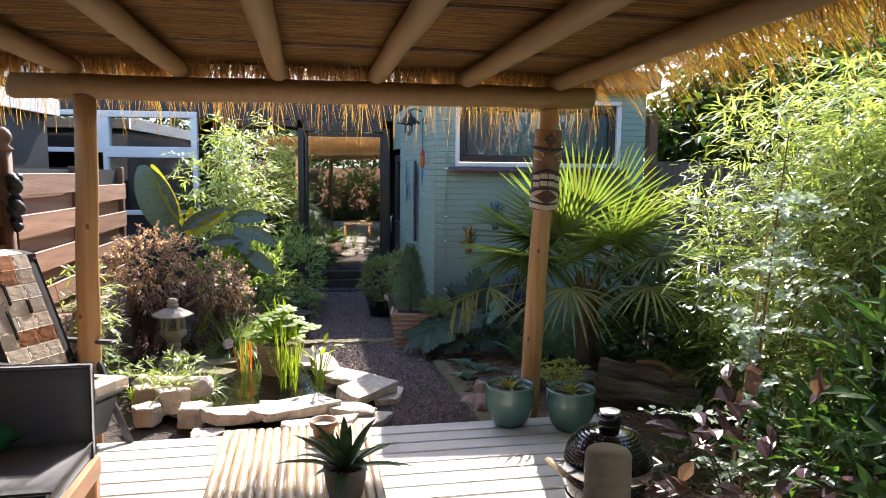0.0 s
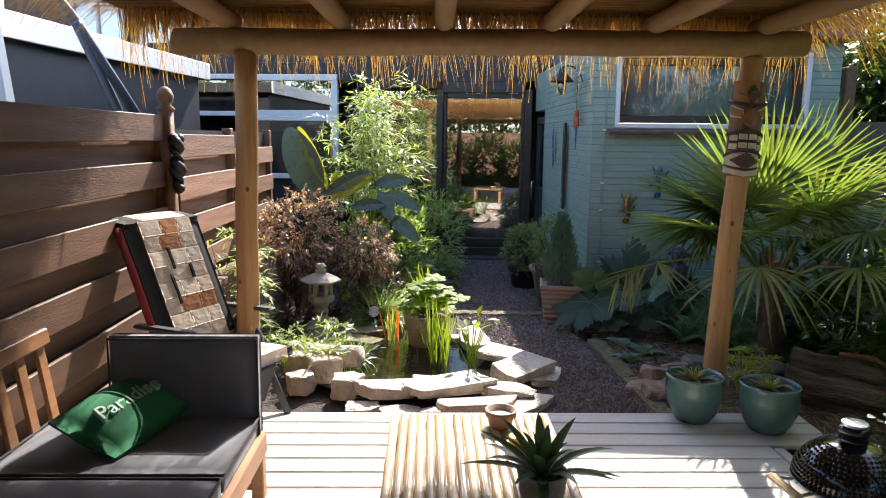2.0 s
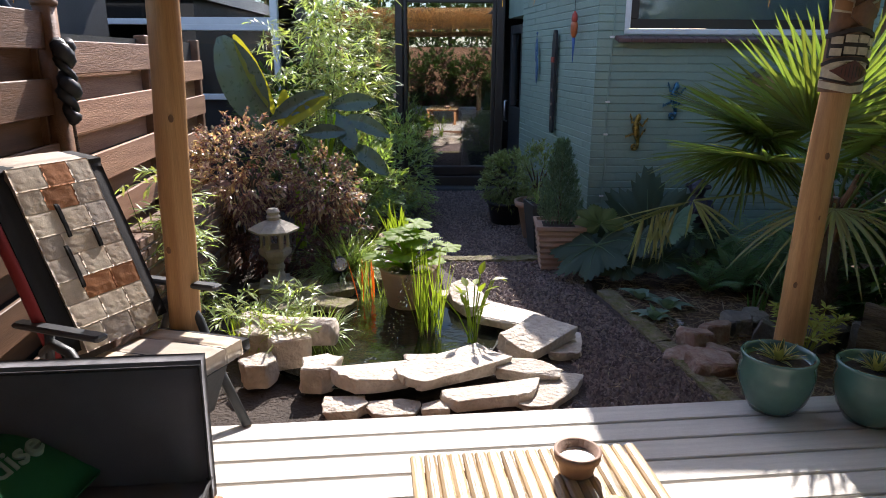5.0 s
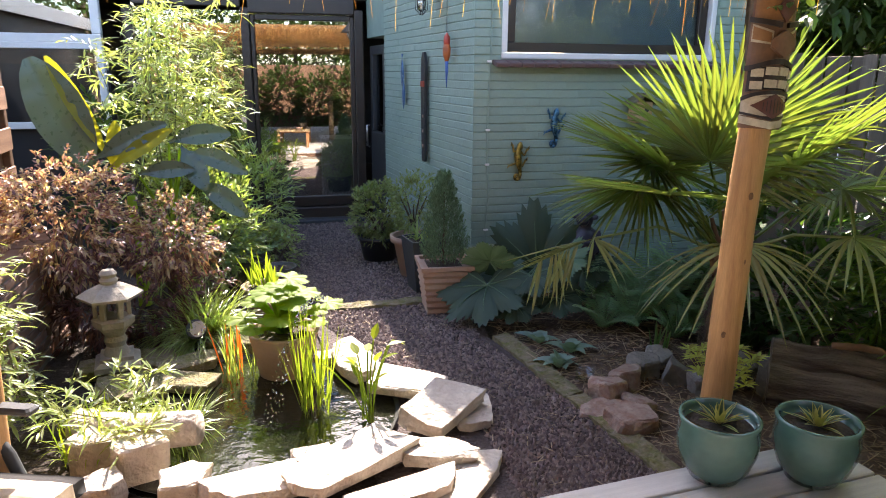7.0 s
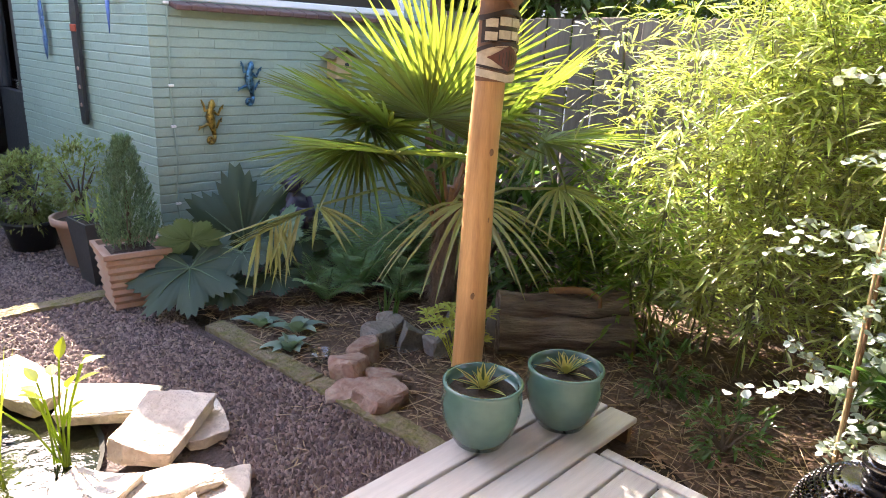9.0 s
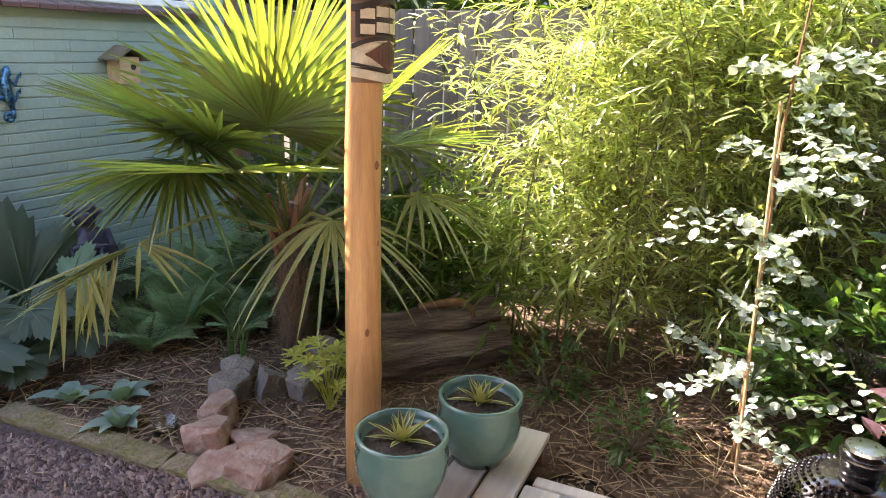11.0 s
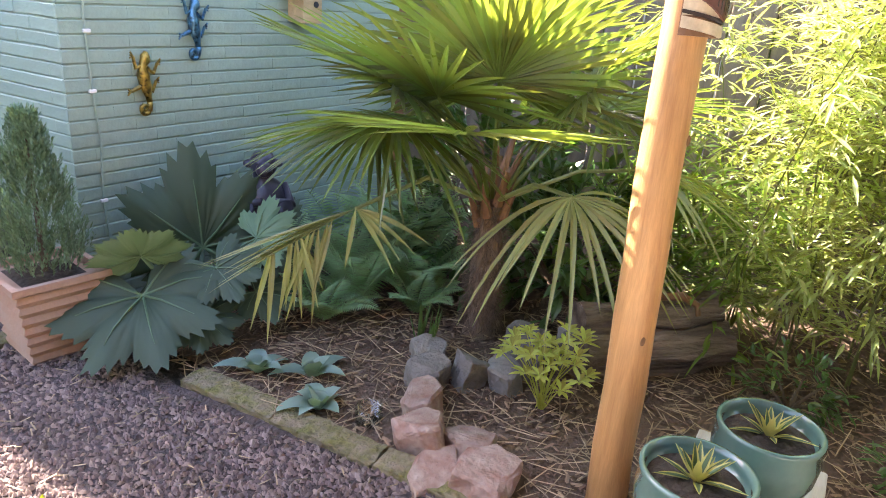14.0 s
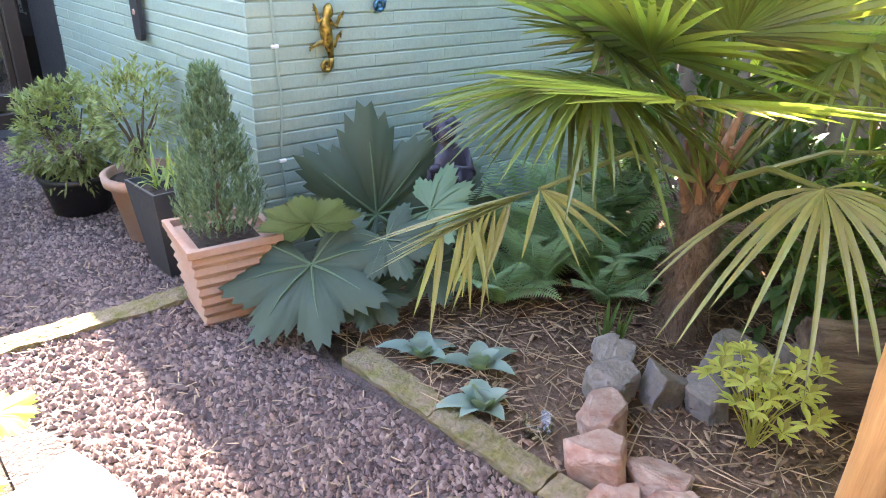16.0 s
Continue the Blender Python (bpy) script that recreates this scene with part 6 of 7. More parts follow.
# trees beyond the fences
def tree(label, at, height, spread, n, ll, mat, seed):
    random.seed(seed)
    p = thing("tree", label, "tree", at)
    b = Shape()
    b.tube([(0, 0, 0), (0.05, 0.05, height * 0.3), (0.0, 0.1, height * 0.6), (0.1, 0, height * 0.92)], [0.12, 0.1, 0.06, 0.02], 10)
    limbs = []
    for i in range(11):
        a, z = i * 2.4, height * (0.35 + 0.05 * i)
        e = Vector((math.cos(a) * spread * 0.7, math.sin(a) * spread * 0.7, z + 0.4))
        b.tube([(0, 0.05, z), (e + Vector((0, 0.05, z))) / 2 + Vector((0, 0, 0.1)), e], [0.045, 0.03, 0.01], 6)
        limbs.append(e)
    b.make("trunk", M["bark"], p)
    b = Shape()
    for i in range(n):
        c = random.choice(limbs)
        d = Vector((random.gauss(0, 1), random.gauss(0, 1), random.gauss(0, 0.8))) * spread * 0.36
        twig_leaves(b, c + d, d, ll * 1.5, 6, ll, ll * 0.42, 1.0, 0.3)
    b.make("crown", mat, p)
    return p


for x, y, h, sp, sd3 in ((6.1, 9.6, 4.0, 1.3, 11), (5.3, 11.2, 2.9, 0.8, 16), (6.6, 6.8, 3.6, 1.4, 12), (7.0, 3.6, 3.8, 1.5, 13), (8.5, 12.5, 5.2, 2.0, 14), (7.0, 1.0, 4.2, 1.6, 15), (6.0, 10.8, 3.4, 1.0, 17), (5.7, 5.6, 3.6, 1.0, 18), (5.8, 3.0, 3.9, 1.1, 19)):
    tree("leafy green tree behind the garden fence", (x, y, GROUND), h, sp, 800, 0.18, L["tree"], sd3)
for x, y, h, sp, sd3 in ((-2.5, -4.5, 4.5, 1.8, 21), (0.8, -5.0, 5.0, 2.0, 22), (3.6, -4.6, 4.5, 1.8, 23), (-5.6, -4.2, 5.5, 2.0, 24), (-8.8, -3.6, 6.0, 2.2, 25), (-12.0, -2.6, 6.0, 2.4, 26)):
    tree("leafy tree beyond the end of the garden", (x, y, GROUND), h, sp, 420, 0.26, L["tree"], sd3)
shrub("hedge", "tall leafy hedge closing the end of the garden", (1.0, -3.4, GROUND), (4.6, 0.6, 1.9), L["tree"], 1700, 0.2, 0.08, per=5)
random.seed(5)


# ---- things on the walls ----
def plain(name, label, category, color, rough=0.5, metal=0.0):
    return material(name, color, rough, metal, spread=0.25, scale=20, fine=80, bump=0.1)


def lizard(at, body_col, label):
    p = thing("lizard_ornament", label, "wall ornament", at, "metal lizards")
    mt = material("lizard_enamel", body_col, 0.3, 0.6, second=tuple(c * 0.12 for c in body_col), scale=38, fine=80, spread=0.2)
    b = Shape()
    spine = [(0.0, 0, 0.16), (-0.003, 0, 0.14), (0.0, 0, 0.12), (-0.012, 0, 0.09), (-0.008, 0, 0.05), (0.006, 0, 0.01), (0.022, 0, -0.03), (0.034, 0, -0.07)]
    b.tube(spine, [0.008, 0.022, 0.024, 0.018, 0.03, 0.028, 0.02, 0.014], 10)
    b.make("body", mt, p, smooth=True)
    b = Shape()
    coil = [Vector((0.034, 0, -0.07))] + [Vector((0.012 + 0.028 * (1 - k / 22) * math.cos(-k * 0.5 + 0.3), 0, -0.105 + 0.03 * (1 - k / 22) * math.sin(-k * 0.5 + 0.3))) for k in range(20)]
    b.tube(coil, [0.014] + [0.012 - 0.0003 * k for k in range(20)], 8)
    b.make("tail", mt, p, smooth=True)
    for sx, z, k in ((-1, 0.1, 1), (1, 0.085, 1), (-1, 0.0, -1), (1, 0.0, 1)):
        b = Shape()
        e = Vector((sx * 0.062, 0, z - 0.0 + 0.03 * k))
        b.tube([(sx * 0.01, 0, z), (sx * 0.045, 0, z - 0.02), e], [0.012, 0.01, 0.008], 6)
        for q in (-1, 0, 1):
            b.tube([e, e + Vector((sx * 0.015, 0, 0.014 * q + 0.006 * k))], [0.005, 0.004], 5)
        b.make("leg", mt, p)
    return p


lizard(pose(1.715, HOUSE_Y - 0.03, 0.95, 0, 8, 0), (0.45, 0.3, 0.06), "yellow and bronze metal lizard on the green wall")
lizard(pose(2.0, HOUSE_Y - 0.03, 1.2, 0, 8, 0), (0.08, 0.25, 0.4), "blue metal lizard on the green wall")

cable = thing("cable", "grey cable clipped down the green wall", "cable", (0, 0, 0))
b = Shape()
b.tube([(1.5, HOUSE_Y - 0.014, 2.46), (1.485, HOUSE_Y - 0.014, 1.8), (1.47, HOUSE_Y - 0.014, 1.2), (1.475, HOUSE_Y - 0.014, 0.94), (1.49, HOUSE_Y - 0.016, 0.7), (1.47, HOUSE_Y - 0.014, 0.43), (1.5, HOUSE_Y - 0.014, 0.1)], 0.006, 6)
b.make("wire", M["paint"], cable)
for z in (2.2, 1.7, 1.2, 0.94, 0.43):
    b = Shape()
    b.box(pose(1.475, HOUSE_Y - 0.016, z), 0.035, 0.014, 0.016, 0.003)
    b.make("clip", M["white"], cable)

apes = Shape()
apes.lathe([(0.1, 0.0), (0.12, 0.06), (0.115, 0.14), (0.09, 0.2), (0.05, 0.23), (0.055, 0.25), (0.07, 0.29), (0.066, 0.33), (0.045, 0.36), (0.01, 0.37)], 20)
apes.lathe([(0.012, 0), (0.03, 0.01), (0.03, 0.03), (0.012, 0.04)], 10, pose(-0.07, 0, 0.285, 0, 0, 0))
apes.lathe([(0.012, 0), (0.03, 0.01), (0.03, 0.03), (0.012, 0.04)], 10, pose(0.07, 0, 0.285, 0, 0, 0))
apes.lathe([(0.045, 0), (0.04, 0.03), (0.02, 0.045)], 14, pose(0, -0.045, 0.285, 80, 0, 0))
for sx in (-1, 1):
    apes.tube([(sx * 0.09, 0, 0.19), (sx * 0.13, -0.05, 0.1), (sx * 0.02, -0.12, 0.13)], [0.035, 0.032, 0.025], 10)
    apes.tube([(sx * 0.08, 0, 0.03), (sx * 0.1, -0.12, 0.1), (sx * 0.09, -0.13, 0.01)], [0.045, 0.04, 0.03], 10)
ao = apes.make("ape_statue", plain("dark_resin", "", "", (0.035, 0.03, 0.05), 0.35), smooth=True)
ao.matrix_basis = pose(2.15, 8.5, 0.27, 0, 0, -35)
tagged(ao, "dark seated ape statue beside the green wall", "statue")
b = Shape()
b.lathe([(0.1, 0), (0.12, 0.02), (0.13, 0.37), (0.12, 0.4)], 20)
o = b.make("statue_stand", M["log"], smooth=True)
o.matrix_basis = pose(2.15, 8.5, GROUND)
tagged(o, "round terracotta pot turned over as a stand", "stand")

# side wall: x runs along the wall, -y is the garden side here
def on_side(u, z, off=0.03):
    return SIDE @ pose(u, off, z)


tot = thing("totem_board", "long black carved wooden board on the green wall", "wall ornament", on_side(1.08, 0.84))
b = Shape()
b.rings([[Vector((w * sx + dx, yy, z)) for sx, yy in ((-1, -0.012), (1, -0.012), (1, 0.012), (-1, 0.012))] for z, w, dx in ((0, 0.03, -0.01), (0.03, 0.045, -0.01), (0.25, 0.05, 0.0), (0.6, 0.055, 0.01), (0.8, 0.06, 0.0), (0.9, 0.045, 0), (0.95, 0.02, 0))])
b.make("board", M["black"], tot)
b = Shape()
b.box(pose(0.005, 0.016, 0.68), 0.1, 0.01, 0.05, 0.003)
b.make("band", plain("red_paint", "", "", (0.4, 0.06, 0.03)), tot, "red painted band")
for z in (0.14, 0.27, 0.4):
    b = Shape()
    b.lathe([(0.016, 0), (0.012, 0.006)], 12, pose(0, 0.012, z, -90))
    b.make("knob", M["terracotta"], tot)
fish = thing("fish_ornament", "pair of blue metal fish on the green wall", "wall ornament", on_side(1.75, 1.5))
for z, k in ((0.12, 1), (-0.08, -1)):
    b = Shape()
    b.lathe([(0.004, -0.15), (0.03, -0.1), (0.045, 0), (0.03, 0.08), (0.006, 0.13), (0.03, 0.17)], 12, pose(0.02 * k, 0, z) @ Matrix.Diagonal((1, 0.3, 1, 1)))
    b.make("body", plain("blue_enamel", "", "", (0.06, 0.14, 0.28), 0.3, 0.3), fish, smooth=True)
par = thing("parrot_ornament", "hanging red, yellow and blue parrot ornament", "wall ornament", on_side(0.42, 1.72, 0.06))
for nm, col, prof in (("head", (0.5, 0.06, 0.03), [(0.005, 0.2), (0.035, 0.17), (0.04, 0.13), (0.035, 0.1)][::-1]), ("body", (0.5, 0.12, 0.03), [(0.02, -0.02), (0.045, 0.03), (0.048, 0.08), (0.038, 0.11)]), ("tail", (0.05, 0.12, 0.35), [(0.004, -0.22), (0.014, -0.12), (0.022, -0.01)])):
    b = Shape()
    b.lathe(prof, 12, Matrix.Diagonal((1, 0.6, 1, 1)))
    b.make(nm, plain("parrot_" + nm, "", "", col), par, smooth=True)
b = Shape()
b.tube([(0, 0, 0.19), (0.0, 0, 0.5)], 0.003, 5)
b.tube([(0, 0, 0.5), (-0.12, 0.0, 0.52), (-0.2, 0, 0.45)], 0.007, 6)
b.make("hook", M["black"], par)
lmp = thing("wall_lamp", "barn-style wall lamp with a wire cage under the eaves", "lamp", on_side(0.75, 2.2, 0.16))
b = Shape()
b.lathe([(0.13, 0.0), (0.135, 0.005), (0.06, 0.08), (0.03, 0.12), (0.02, 0.16)], 20)
b.make("shade", M["black"], lmp, smooth=True)
for k in range(6):
    a = 2 * math.pi * k / 6
    b = Shape()
    b.tube([(0.045 * math.cos(a), 0.045 * math.sin(a), 0), (0.05 * math.cos(a), 0.05 * math.sin(a), -0.09), (0.01 * math.cos(a), 0.01 * math.sin(a), -0.13)], 0.003, 5)
    b.make("cage_wire", M["black"], lmp)
b = Shape()
b.lathe([(0.01, -0.11), (0.035, -0.08), (0.038, -0.02), (0.03, 0.0)], 14)
b.make("bulb_glass", DROP, lmp, smooth=True)
b = Shape()
b.tube([(0, 0, 0.15), (0, -0.08, 0.17), (0, -0.15, 0.14)], 0.01, 6)
b.make("bracket", M["black"], lmp)
bh = thing("bird_house", "small wooden bird house on the green wall", "bird house", (2.7, HOUSE_Y - 0.07, 1.33))
b = Shape()
b.box(pose(0, 0, 0), 0.14, 0.13, 0.16, 0.004)
b.make("box", M["palewood"], bh)
b = Shape()
b.box(pose(-0.06, -0.01, 0.1, 0, -32, 0), 0.15, 0.18, 0.014)
b.box(pose(0.06, -0.01, 0.1, 0, 32, 0), 0.15, 0.18, 0.014)
b.make("roof", M["kerb"], bh)
b = Shape()
b.lathe([(0.018, 0), (0.018, 0.004)], 14, pose(0.02, -0.066, 0.02, 90))
b.make("entrance", M["black"], bh)

# ---- tiki mask on the pergola post ----
TK = DECK @ pose(1.824, 0.192, -0.13, -1.8, 3.4, 0) @ pose(0, 0, 0.13)
tiki = thing("tiki_mask", "carved and painted wooden tiki mask hung on a pergola post", "mask", TK)
BROWN, CREAM, DARK = plain("tiki_brown", "", "", (0.2, 0.1, 0.05)), plain("tiki_cream", "", "", (0.62, 0.53, 0.38)), plain("tiki_dark", "", "", (0.035, 0.02, 0.015))
MAROON = plain("tiki_maroon", "", "", (0.13, 0.045, 0.03))
AMBER = plain("tiki_amber", "", "", (0.36, 0.17, 0.06))
FACE = -math.pi / 2 - 0.12


def curved(name, z0, z1, a0, a1, r, mat, thick=0.012, wave=None, parent=tiki, pinch=None):
    """A carved strip bent round the post."""
    b, n, m = Shape(), 14, 4
    for layer in (r, r + thick):
        for j in range(m + 1):
            for i in range(n + 1):
                a = FACE + radians(a0 + (a1 - a0) * i / n)
                z = (z0 + z1) / 2 + (z1 - z0) * (j / m - 0.5) * (max(0.04, pinch(i / n)) if pinch else 1) + (wave(i / n) if wave else 0)
                b.v.append(Vector((layer * math.cos(a), layer * math.sin(a), z)))
    w = (n + 1) * (m + 1)
    for j in range(m):
        for i in range(n):
            k = w + j * (n + 1) + i
            b.f.append((k, k + 1, k + n + 2, k + n + 1))
    for i in range(n):
        b.f.append((i, i + 1, w + i + 1, w + i))
        k = m * (n + 1) + i
        b.f.append((k + 1, k, w + k, w + k + 1))
    for j in range(m):
        for i in (0, n):
            k = j * (n + 1) + i
            b.f.append((k, w + k, w + k + n + 1, k + n + 1))
    return b.make(name, mat, parent, smooth=False)


R0 = 0.079
curved("face", 1.4, 1.95, -78, 78, R0, BROWN, 0.018)
curved("chin_band", 1.4, 1.43, -76, 76, R0 + 0.018, CREAM, 0.006, lambda t: 0.02 * abs(2 * t - 1))
curved("chin_line", 1.435, 1.445, -76, 76, R0 + 0.018, DARK, 0.007, lambda t: 0.022 * abs(2 * t - 1))
curved("chin", 1.452, 1.53, -76, 76, R0 + 0.018, CREAM, 0.004)
curved("chin_diamond", 1.442, 1.542, -50, 50, R0 + 0.022, MAROON, 0.007, pinch=lambda t: 1 - abs(2 * t - 1))
for k in range(7):
    curved("chin_groove", 1.46 + 0.006 * abs(k - 3), 1.524 - 0.006 * abs(k - 3), -25 + k * 8, -23.5 + k * 8, R0 + 0.029, DARK, 0.001)
curved("chin_line", 1.535, 1.545, -76, 76, R0 + 0.018, CREAM, 0.01, lambda t: -0.02 * (2 * t - 1) ** 2)
arch = lambda t: -0.03 * (2 * t - 1) ** 2
curved("lip", 1.54, 1.555, -74, 74, R0 + 0.018, DARK, 0.014, arch)
curved("lip", 1.655, 1.675, -74, 74, R0 + 0.018, DARK, 0.014, lambda t: 0.015 * math.cos(2 * math.pi * (t - 0.5)) - 0.01)
curved("mouth", 1.56, 1.65, -68, 68, R0 + 0.018, DARK, 0.004, lambda t: -0.014 * (2 * t - 1) ** 2)
for row, z in ((0, 1.565), (1, 1.615)):
    for k in range(4):
        a = -58 + k * 30
        curved("tooth", z - 0.008 * (abs(k - 1.5) - 0.5), z + 0.032 - 0.008 * (abs(k - 1.5) - 0.5), a, a + 26, R0 + 0.02, CREAM, 0.01)
curved("nose", 1.685, 1.79, -26, 26, R0 + 0.018, BROWN, 0.028, pinch=lambda t: 1 - 0.7 * abs(2 * t - 1))
curved("forehead", 1.83, 1.95, -70, 20, R0 + 0.018, AMBER, 0.003)
curved("forehead_ridge", 1.82, 1.93, -22, 22, R0 + 0.018, MAROON, 0.014, pinch=lambda t: 1 - abs(2 * t - 1))
for sg in (-1, 1):
    curved("eye", 1.725, 1.795, sg * 22, sg * 70, R0 + 0.018, CREAM, 0.006, lambda t: 0.02 * t, pinch=lambda t: 0.75 + 0.25 * t)
    curved("pupil", 1.735, 1.785, sg * 26, sg * 66, R0 + 0.024, AMBER, 0.004, lambda t: 0.02 * t, pinch=lambda t: 0.75 + 0.25 * t)
    curved("brow", 1.8, 1.82, sg * 8, sg * 76, R0 + 0.018, DARK, 0.016, lambda t: 0.022 * t)
for k in range(5):
    b = Shape()
    a = FACE + radians(-60 + 30 * k)
    b.leaf((0.1 * math.cos(a * 0.5 + FACE * 0.5), 0.1 * math.sin(FACE), 1.86), (math.cos(a), math.sin(FACE) * 0.3, 0.5), 0.09, 0.03, 0.5)
    b.make("palm_motif", L["laurel"], tiki)

# knots in the posts
for u, z, q in ((1.845, 0.5, -0.5), (1.86, 0.83, 0.3), (1.88, 1.12, -0.2), (1.85, 0.25, 0.6), (-1.04, 0.75, -0.3), (-1.03, 1.3, 0.5)):
    b = Shape()
    b.lathe([(0.011, 0), (0.009, 0.003), (0.002, 0.0035)], 12, pose(u + 0.0672 * math.sin(q), 0.205 + (0.02 if u > 0 else 0.01) - 0.0672 * math.cos(q), z, 90, 0, math.degrees(q)) @ Matrix.Diagonal((1, 1.5, 1, 1)))
    b.make("knot", M["rust"], pergola)

# ---- rope ornament on the fence post ----
rope = thing("carved_ornament", "dark twisted ornament hanging on the fence post", "wall ornament", DECK @ pose(-1.6, 0.72, 0))
b = Shape()
for k in range(2):
    b.tube([Vector((0.018 * math.cos(i * 0.7 + k * math.pi), 0.03 * math.sin(i * 0.7 + k * math.pi), 1.6 - 0.35 * i / 22)) for i in range(23)], [0.03 + 0.012 * math.sin(i * 0.6) for i in range(23)], 8)
b.make("carving", M["black"], rope, smooth=True)
b = Shape()
b.tube([(0, 0, 1.26), (0.005, 0, 1.1), (0.0, 0.01, 0.92)], 0.008, 6)
b.make("cord", M["log"], rope)

# ---- brick border by the fence ----
lowwall = thing("garden_wall", "low old brick wall under the fence", "wall", (-1.62, 7.6, 0), kind="structure")
b = Shape()
b.box(pose(0, 0, 0.2), 0.17, 2.4, 0.72)
b.make("mortar", M["greyrock"], lowwall)
bm_ = Shape()
bm_.box(Matrix(), 0.19, 0.2, 0.052, 0.006)
bo = bm_.make("brick", M["brick"], lowwall)
for r in range(11):
    for k in range(11):
        o = bo if (r, k) == (0, 0) else new("brick", bo.data)
        o.parent = lowwall
        o.matrix_basis = pose(rnd(-0.004, 0.004), -1.1 + k * 0.213 + (0.1 if r % 2 else 0), -0.09 + r * 0.064, rnd(-1, 1), rnd(-1, 1), rnd(-1, 1))

# ---- beyond the fence: the neighbour's place ----
nb = thing("neighbour_shed", "black timber extension with a white roof edge next door", "house", (0, 0, 0))
b = Shape()
b.box(pose(-4.3, 8.6, 1.1), 2.0, 4.4, 2.5)
b.make("wall", M["black"], nb)
b = Shape()
b.box(pose(-4.3, 8.6, 2.4), 2.16, 4.6, 0.16, 0.01)
b.make("roof", M["roof"], nb)
b = Shape()
b.box(pose(-3.2, 8.6, 2.41), 0.03, 4.62, 0.2, 0.005)
b.make("roof_edge", M["white"], nb, "white painted roof edge")
up = thing("rear_house", "brick upper storey with black boarding and windows", "house", (0, 0, 0))
b = Shape()
b.box(pose(-6.2, 16.5, 3.4), 7.0, 0.4, 7.0)
b.make("wall", M["brick"], up)
b = Shape()
b.box(pose(-6.2, 16.2, 3.2), 6.9, 0.12, 1.2)
b.make("boarding", M["black"], up)
for x in (-7.6, -6.2, -4.8):
    w = thing("window", "", "")
    w.parent = up
    for cx, cz, sx, sz in ((x, 3.0, 1.1, 0.07), (x, 4.5, 1.1, 0.07), (x - 0.52, 3.75, 0.07, 1.5), (x + 0.52, 3.75, 0.07, 1.5), (x, 3.75, 0.05, 1.5)):
        b = Shape()
        b.box(pose(cx, 16.1, cz), sx, 0.06, sz)
        b.make("frame", M["white"], w)
    b = Shape()
    b.box(pose(x, 16.13, 3.75), 1.0, 0.02, 1.46)
    b.make("pane", DOORGLASS, w)
    b = Shape()
    b.box(pose(x, 16.2, 3.75), 1.02, 0.02, 1.46)
    b.make("blind", M["bluegrey"], w)
pa = thing("parasol", "folded pale parasol on a black steel frame next door", "parasol", (-2.45, 7.1, 0))
b = Shape()
b.tube([(0.35, 0.25, 1.4), (-0.1, -0.1, 2.4), (-0.6, -0.5, 3.3)], 0.035, 10)
b.make("mast", M["bluegrey"], pa, smooth=True)
b = Shape()
b.tube([(0.1, 0.1, -0.13), (0.05, 0.1, 1.8), (-0.1, -0.1, 2.4)], 0.04, 10)
b.make("pole", M["bluegrey"], pa, smooth=True)
b = Shape()
b.lathe([(0.12, 1.55), (0.16, 1.8), (0.1, 2.6), (0.05, 3.0)], 16, pose(-0.5, -0.55, 0), wob=lambda a, z: 1 + 0.2 * math.sin(a * 6))
b.make("canopy", M["white"], pa, "furled white canopy")
b = Shape()
b.box(pose(4.0, 8.98, 0.85), 0.62, 0.04, 1.9)
tagged(b.make("fence_end", M["greyfence"]), "grey plank panel beside the house", "fence", kind="structure")
# far house gables to the right, above the fence
fh = thing("far_house", "pale rendered house beyond the trees", "house", (0, 0, 0))
b = Shape()
b.box(pose(13, 12, 2.6), 4, 9, 5.4)
b.make("wall", M["cabinet"], fh)
b = Shape()
b.rings([[Vector((10.8, 7.3, 5.3)), Vector((15.2, 7.3, 5.3)), Vector((13, 7.3, 7.2))], [Vector((10.8, 16.7, 5.3)), Vector((15.2, 16.7, 5.3)), Vector((13, 16.7, 7.2))]])
b.make("roof", M["terracotta"], fh)

# ---- loose ground cover ----
def inside(x, y, poly):
    r = False
    for i in range(len(poly)):
        (x1, y1), (x2, y2) = poly[i], poly[i - 1]
        if (y1 > y) != (y2 > y) and x < (x2 - x1) * (y - y1) / (y2 - y1) + x1:
            r = not r
    return r


PATHPOLY = [(-0.35, 12.0), (0.12, 8.7), (0.45, 7.7), (0.85, 7.2), (0.85, 6.15), (1.56, 6.22), (1.2, 8.0), (1.33, 8.83), (1.03, 12.0)]
BEDPOLY = [(1.34, 8.0), (1.62, 6.25), (2.28, 6.18), (2.3, 5.72), (1.95, 5.6), (2.0, 2.5), (4.2, 2.5), (4.2, 8.8), (1.42, 8.8)]
s = Shape()
made = 0
r8 = random.Random(8)
while made < 24000:
    y = 6.15 + 5.8 * r8.random() ** 1.7
    x = r8.uniform(-0.35, 1.6)
    if not inside(x, y, PATHPOLY):
        continue
    made += 1
    a, q = r8.uniform(0, 3.14), r8.uniform(0.008, 0.019)
    c, sn = math.cos(a) * q, math.sin(a) * q
    h = q * r8.uniform(0.5, 0.9)
    z = GROUND + r8.uniform(-0.002, 0.006)
    k = 0.65 * r8.uniform(0.7, 1.1)
    s.add([Vector((x + c, y + sn, z)), Vector((x - sn * k, y + c * k, z)), Vector((x - c, y - sn, z)), Vector((x + sn * k, y - c * k, z)), Vector((x + c * 0.3 * k, y + sn * 0.4, z + h)), Vector((x - c * 0.4, y - sn * 0.3, z + h * 0.9))],
          [(0, 1, 4), (1, 5, 4), (1, 2, 5), (2, 3, 5), (3, 4, 5), (3, 0, 4)])
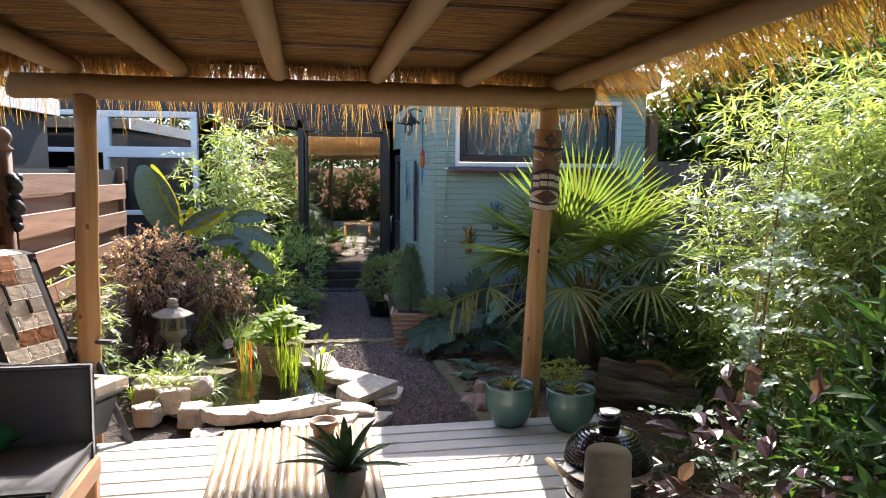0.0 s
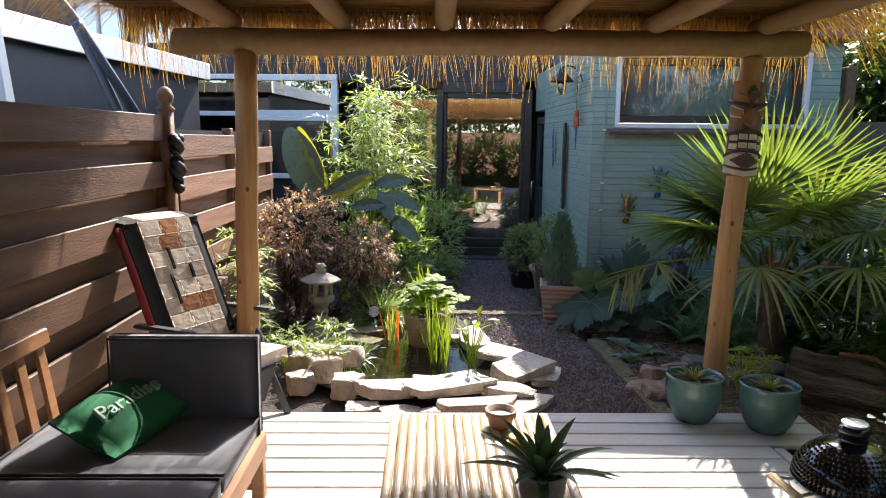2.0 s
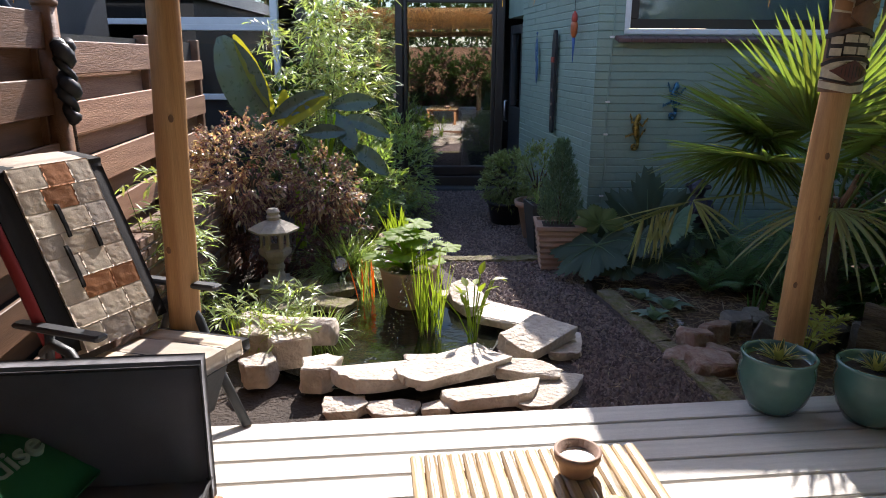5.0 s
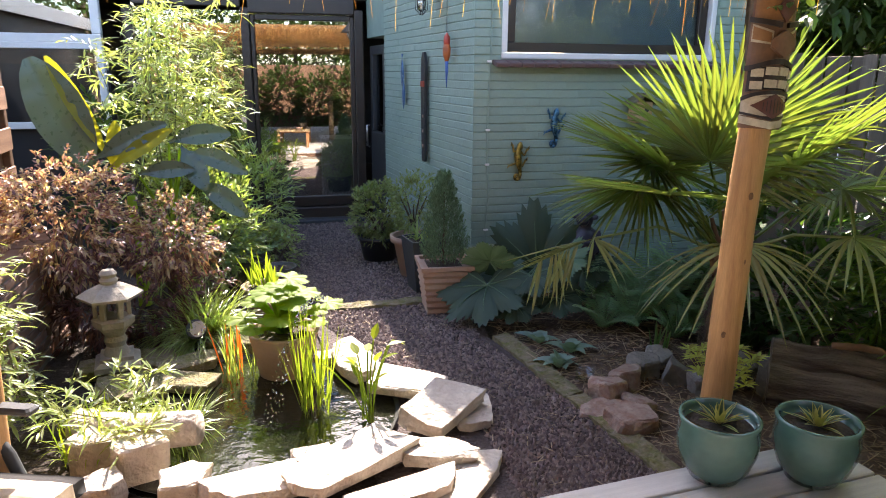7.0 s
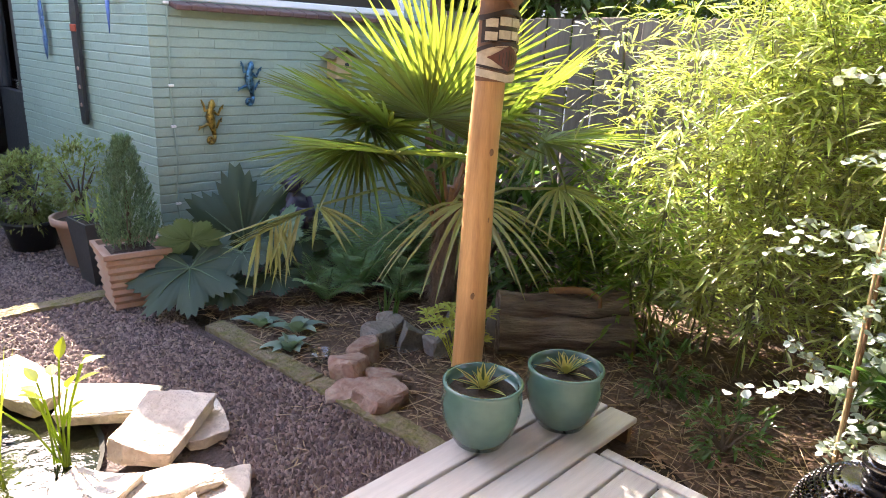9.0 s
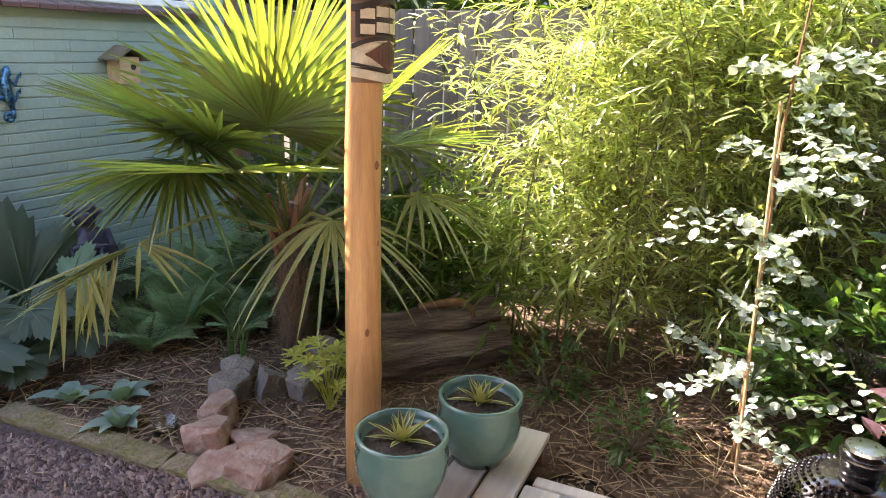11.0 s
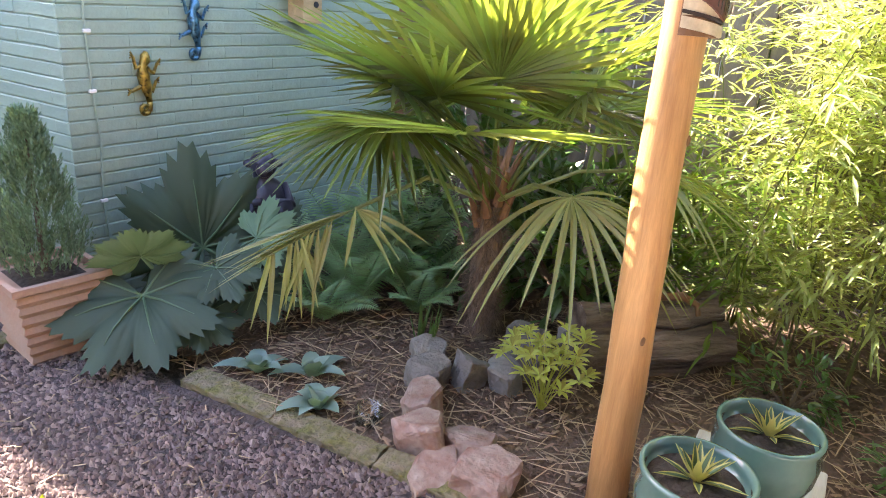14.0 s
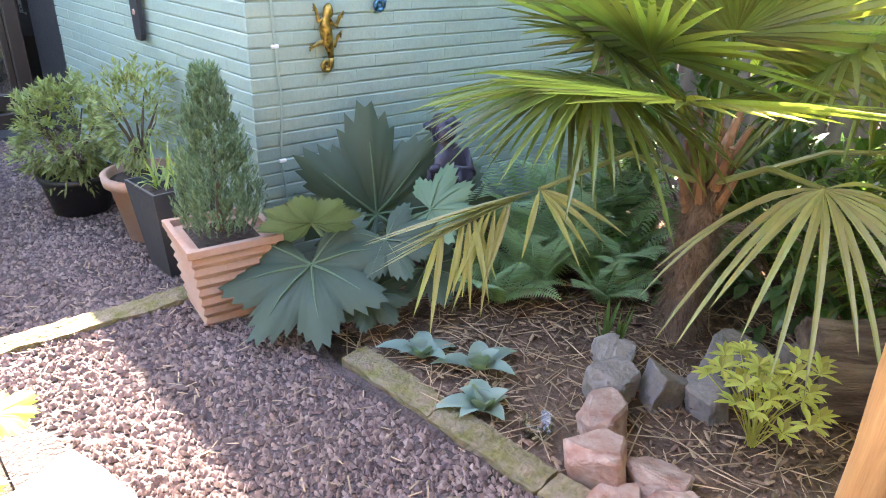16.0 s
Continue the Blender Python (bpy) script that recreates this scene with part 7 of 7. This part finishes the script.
tagged(s.make("gravel", M["pebble"]), "plum-coloured gravel chips", "gravel", kind="stuff")
for nm, mt, count, lo, hi, wd, lab in (("bark_chips", "chip", 9000, 0.012, 0.05, 0.3, "brown bark chips strewn over the bed"), ("dry_straw", "straw", 3800, 0.05, 0.22, 0.025, "dry palm straw and twigs strewn over the bed")):
    s = Shape()
    made = 0
    while made < count:
        x, y = r8.uniform(1.35, 4.1), r8.uniform(2.6, 8.8)
        if not inside(x, y, BEDPOLY) or (x > 3.3 and r8.random() < 0.5):
            continue
        made += 1
        a, q = r8.uniform(0, 6.28), r8.uniform(lo, hi) / 2
        d = Vector((math.cos(a), math.sin(a), r8.uniform(-0.15, 0.25))) * q
        e = Vector((-math.sin(a), math.cos(a), 0)) * max(q * wd, 0.0016)
        c = Vector((x, y, GROUND + r8.uniform(0.002, 0.014) + abs(d.z)))
        s.add([c - d, c - d * 0.7 + e, c + d * 0.8 + e, c + d, c + d * 0.6 - e, c - d * 0.8 - e, c + Vector((0, 0, 0.004))], [(0, 1, 6), (1, 2, 6), (2, 3, 6), (3, 4, 6), (4, 5, 6), (5, 0, 6)])
    tagged(s.make(nm, M[mt]), lab, "mulch", kind="stuff")

s = Shape()
made = 0
while made < 260:
    x, y = r8.uniform(0.2, 1.6), r8.uniform(6.2, 9.5)
    if not inside(x, y, PATHPOLY):
        continue
    made += 1
    a, q = r8.uniform(0, 6.28), r8.uniform(0.012, 0.035)
    d, e = Vector((math.cos(a), math.sin(a), 0.1)) * q, Vector((-math.sin(a), math.cos(a), 0)) * 0.0025
    c = Vector((x, y, GROUND + 0.014))
    s.add([c - d - e, c + d - e, c + d + e, c - d + e], [(0, 1, 2, 3)])
tagged(s.make("dry_bits", M["straw"]), "pale dry leaf bits on the gravel", "litter", kind="stuff")

# ---- painted bricks ----
BL, BH = 0.2095, 0.0575
def course_brick(q, m, length):
    c = 0.0045
    section = ((0.01, -BH / 2), (0.01, BH / 2), (-0.01 + c, BH / 2), (-0.01, BH / 2 - c), (-0.01, c - BH / 2), (-0.01 + c, -BH / 2))
    if m.translation.y < -0.01:   # the side wall's bricks face the other way
        section = tuple((-y, z) for y, z in section)
    q.rings([[m @ Vector((x, y, z)) for y, z in section] for x in (-length / 2, length / 2)])


def brick_data(length, facing):
    q = Shape()
    course_brick(q, Matrix.Translation((0, facing, 0)), length)
    for v in q.v:
        v.y -= facing
    o = q.make("brick", M["paint"])
    d = o.data
    bpy.data.objects.remove(o)
    return d


full_bricks = {1: brick_data(BL, 0.0), -1: brick_data(BL, -0.02)}
rest_front, rest_side = Shape(), Shape()
r9 = random.Random(9)


def lay(wall, rest, x0, x1, holes, face_y, near, spin):
    count = 0
    for row in range(42):
        z = GROUND + 0.032 + row * 0.0625
        x = x0 + (0.0 if row % 2 else -0.105)
        while x < x1 - 0.03:
            a, e = max(x, x0), min(x + BL, x1)
            x += BL + 0.0005
            if any(a < h1 - 0.005 and e > h0 + 0.005 and z > g0 - 0.03 and z < g1 + 0.03 for h0, h1, g0, g1 in holes):
                h0, h1 = holes[0][0], holes[0][1]
                if a < h0 < e:
                    e = h0
                elif a < h1 < e:
                    a = h1
                else:
                    continue
            if e - a < 0.03 or z > TOP - 0.03:
                continue
            off = r9.uniform(-0.0016, 0.0016)
            m = pose((a + e) / 2, face_y + off, z + r9.uniform(-0.0015, 0.0015), 0, r9.uniform(-0.35, 0.35), 0)
            if near((a + e) / 2, z) and count < 300 and e - a > 0.2:
                o = new("brick", full_bricks[spin])
                o.parent, o.matrix_basis = wall, m
                count += 1
            else:
                course_brick(rest, m, e - a)


lay(front_wall, rest_front, HOUSE_X, 3.6, [(WIN[0], WIN[1], WIN[2] - 0.06, WIN[3])], HOUSE_Y + 0.0035, lambda x, z: 0.3 < z < 1.66 and x < 2.9, 1)
lay(side_wall, rest_side, 0.0, 2.56, [(9, 10, 0, 0)], -0.0135, lambda x, z: 0.2 < z < 1.9 and x < 2.0, -1)
tagged(rest_front.make("bricks", M["paint"], front_wall), kind="stuff")
tagged(rest_side.make("bricks", M["paint"], side_wall), kind="stuff")
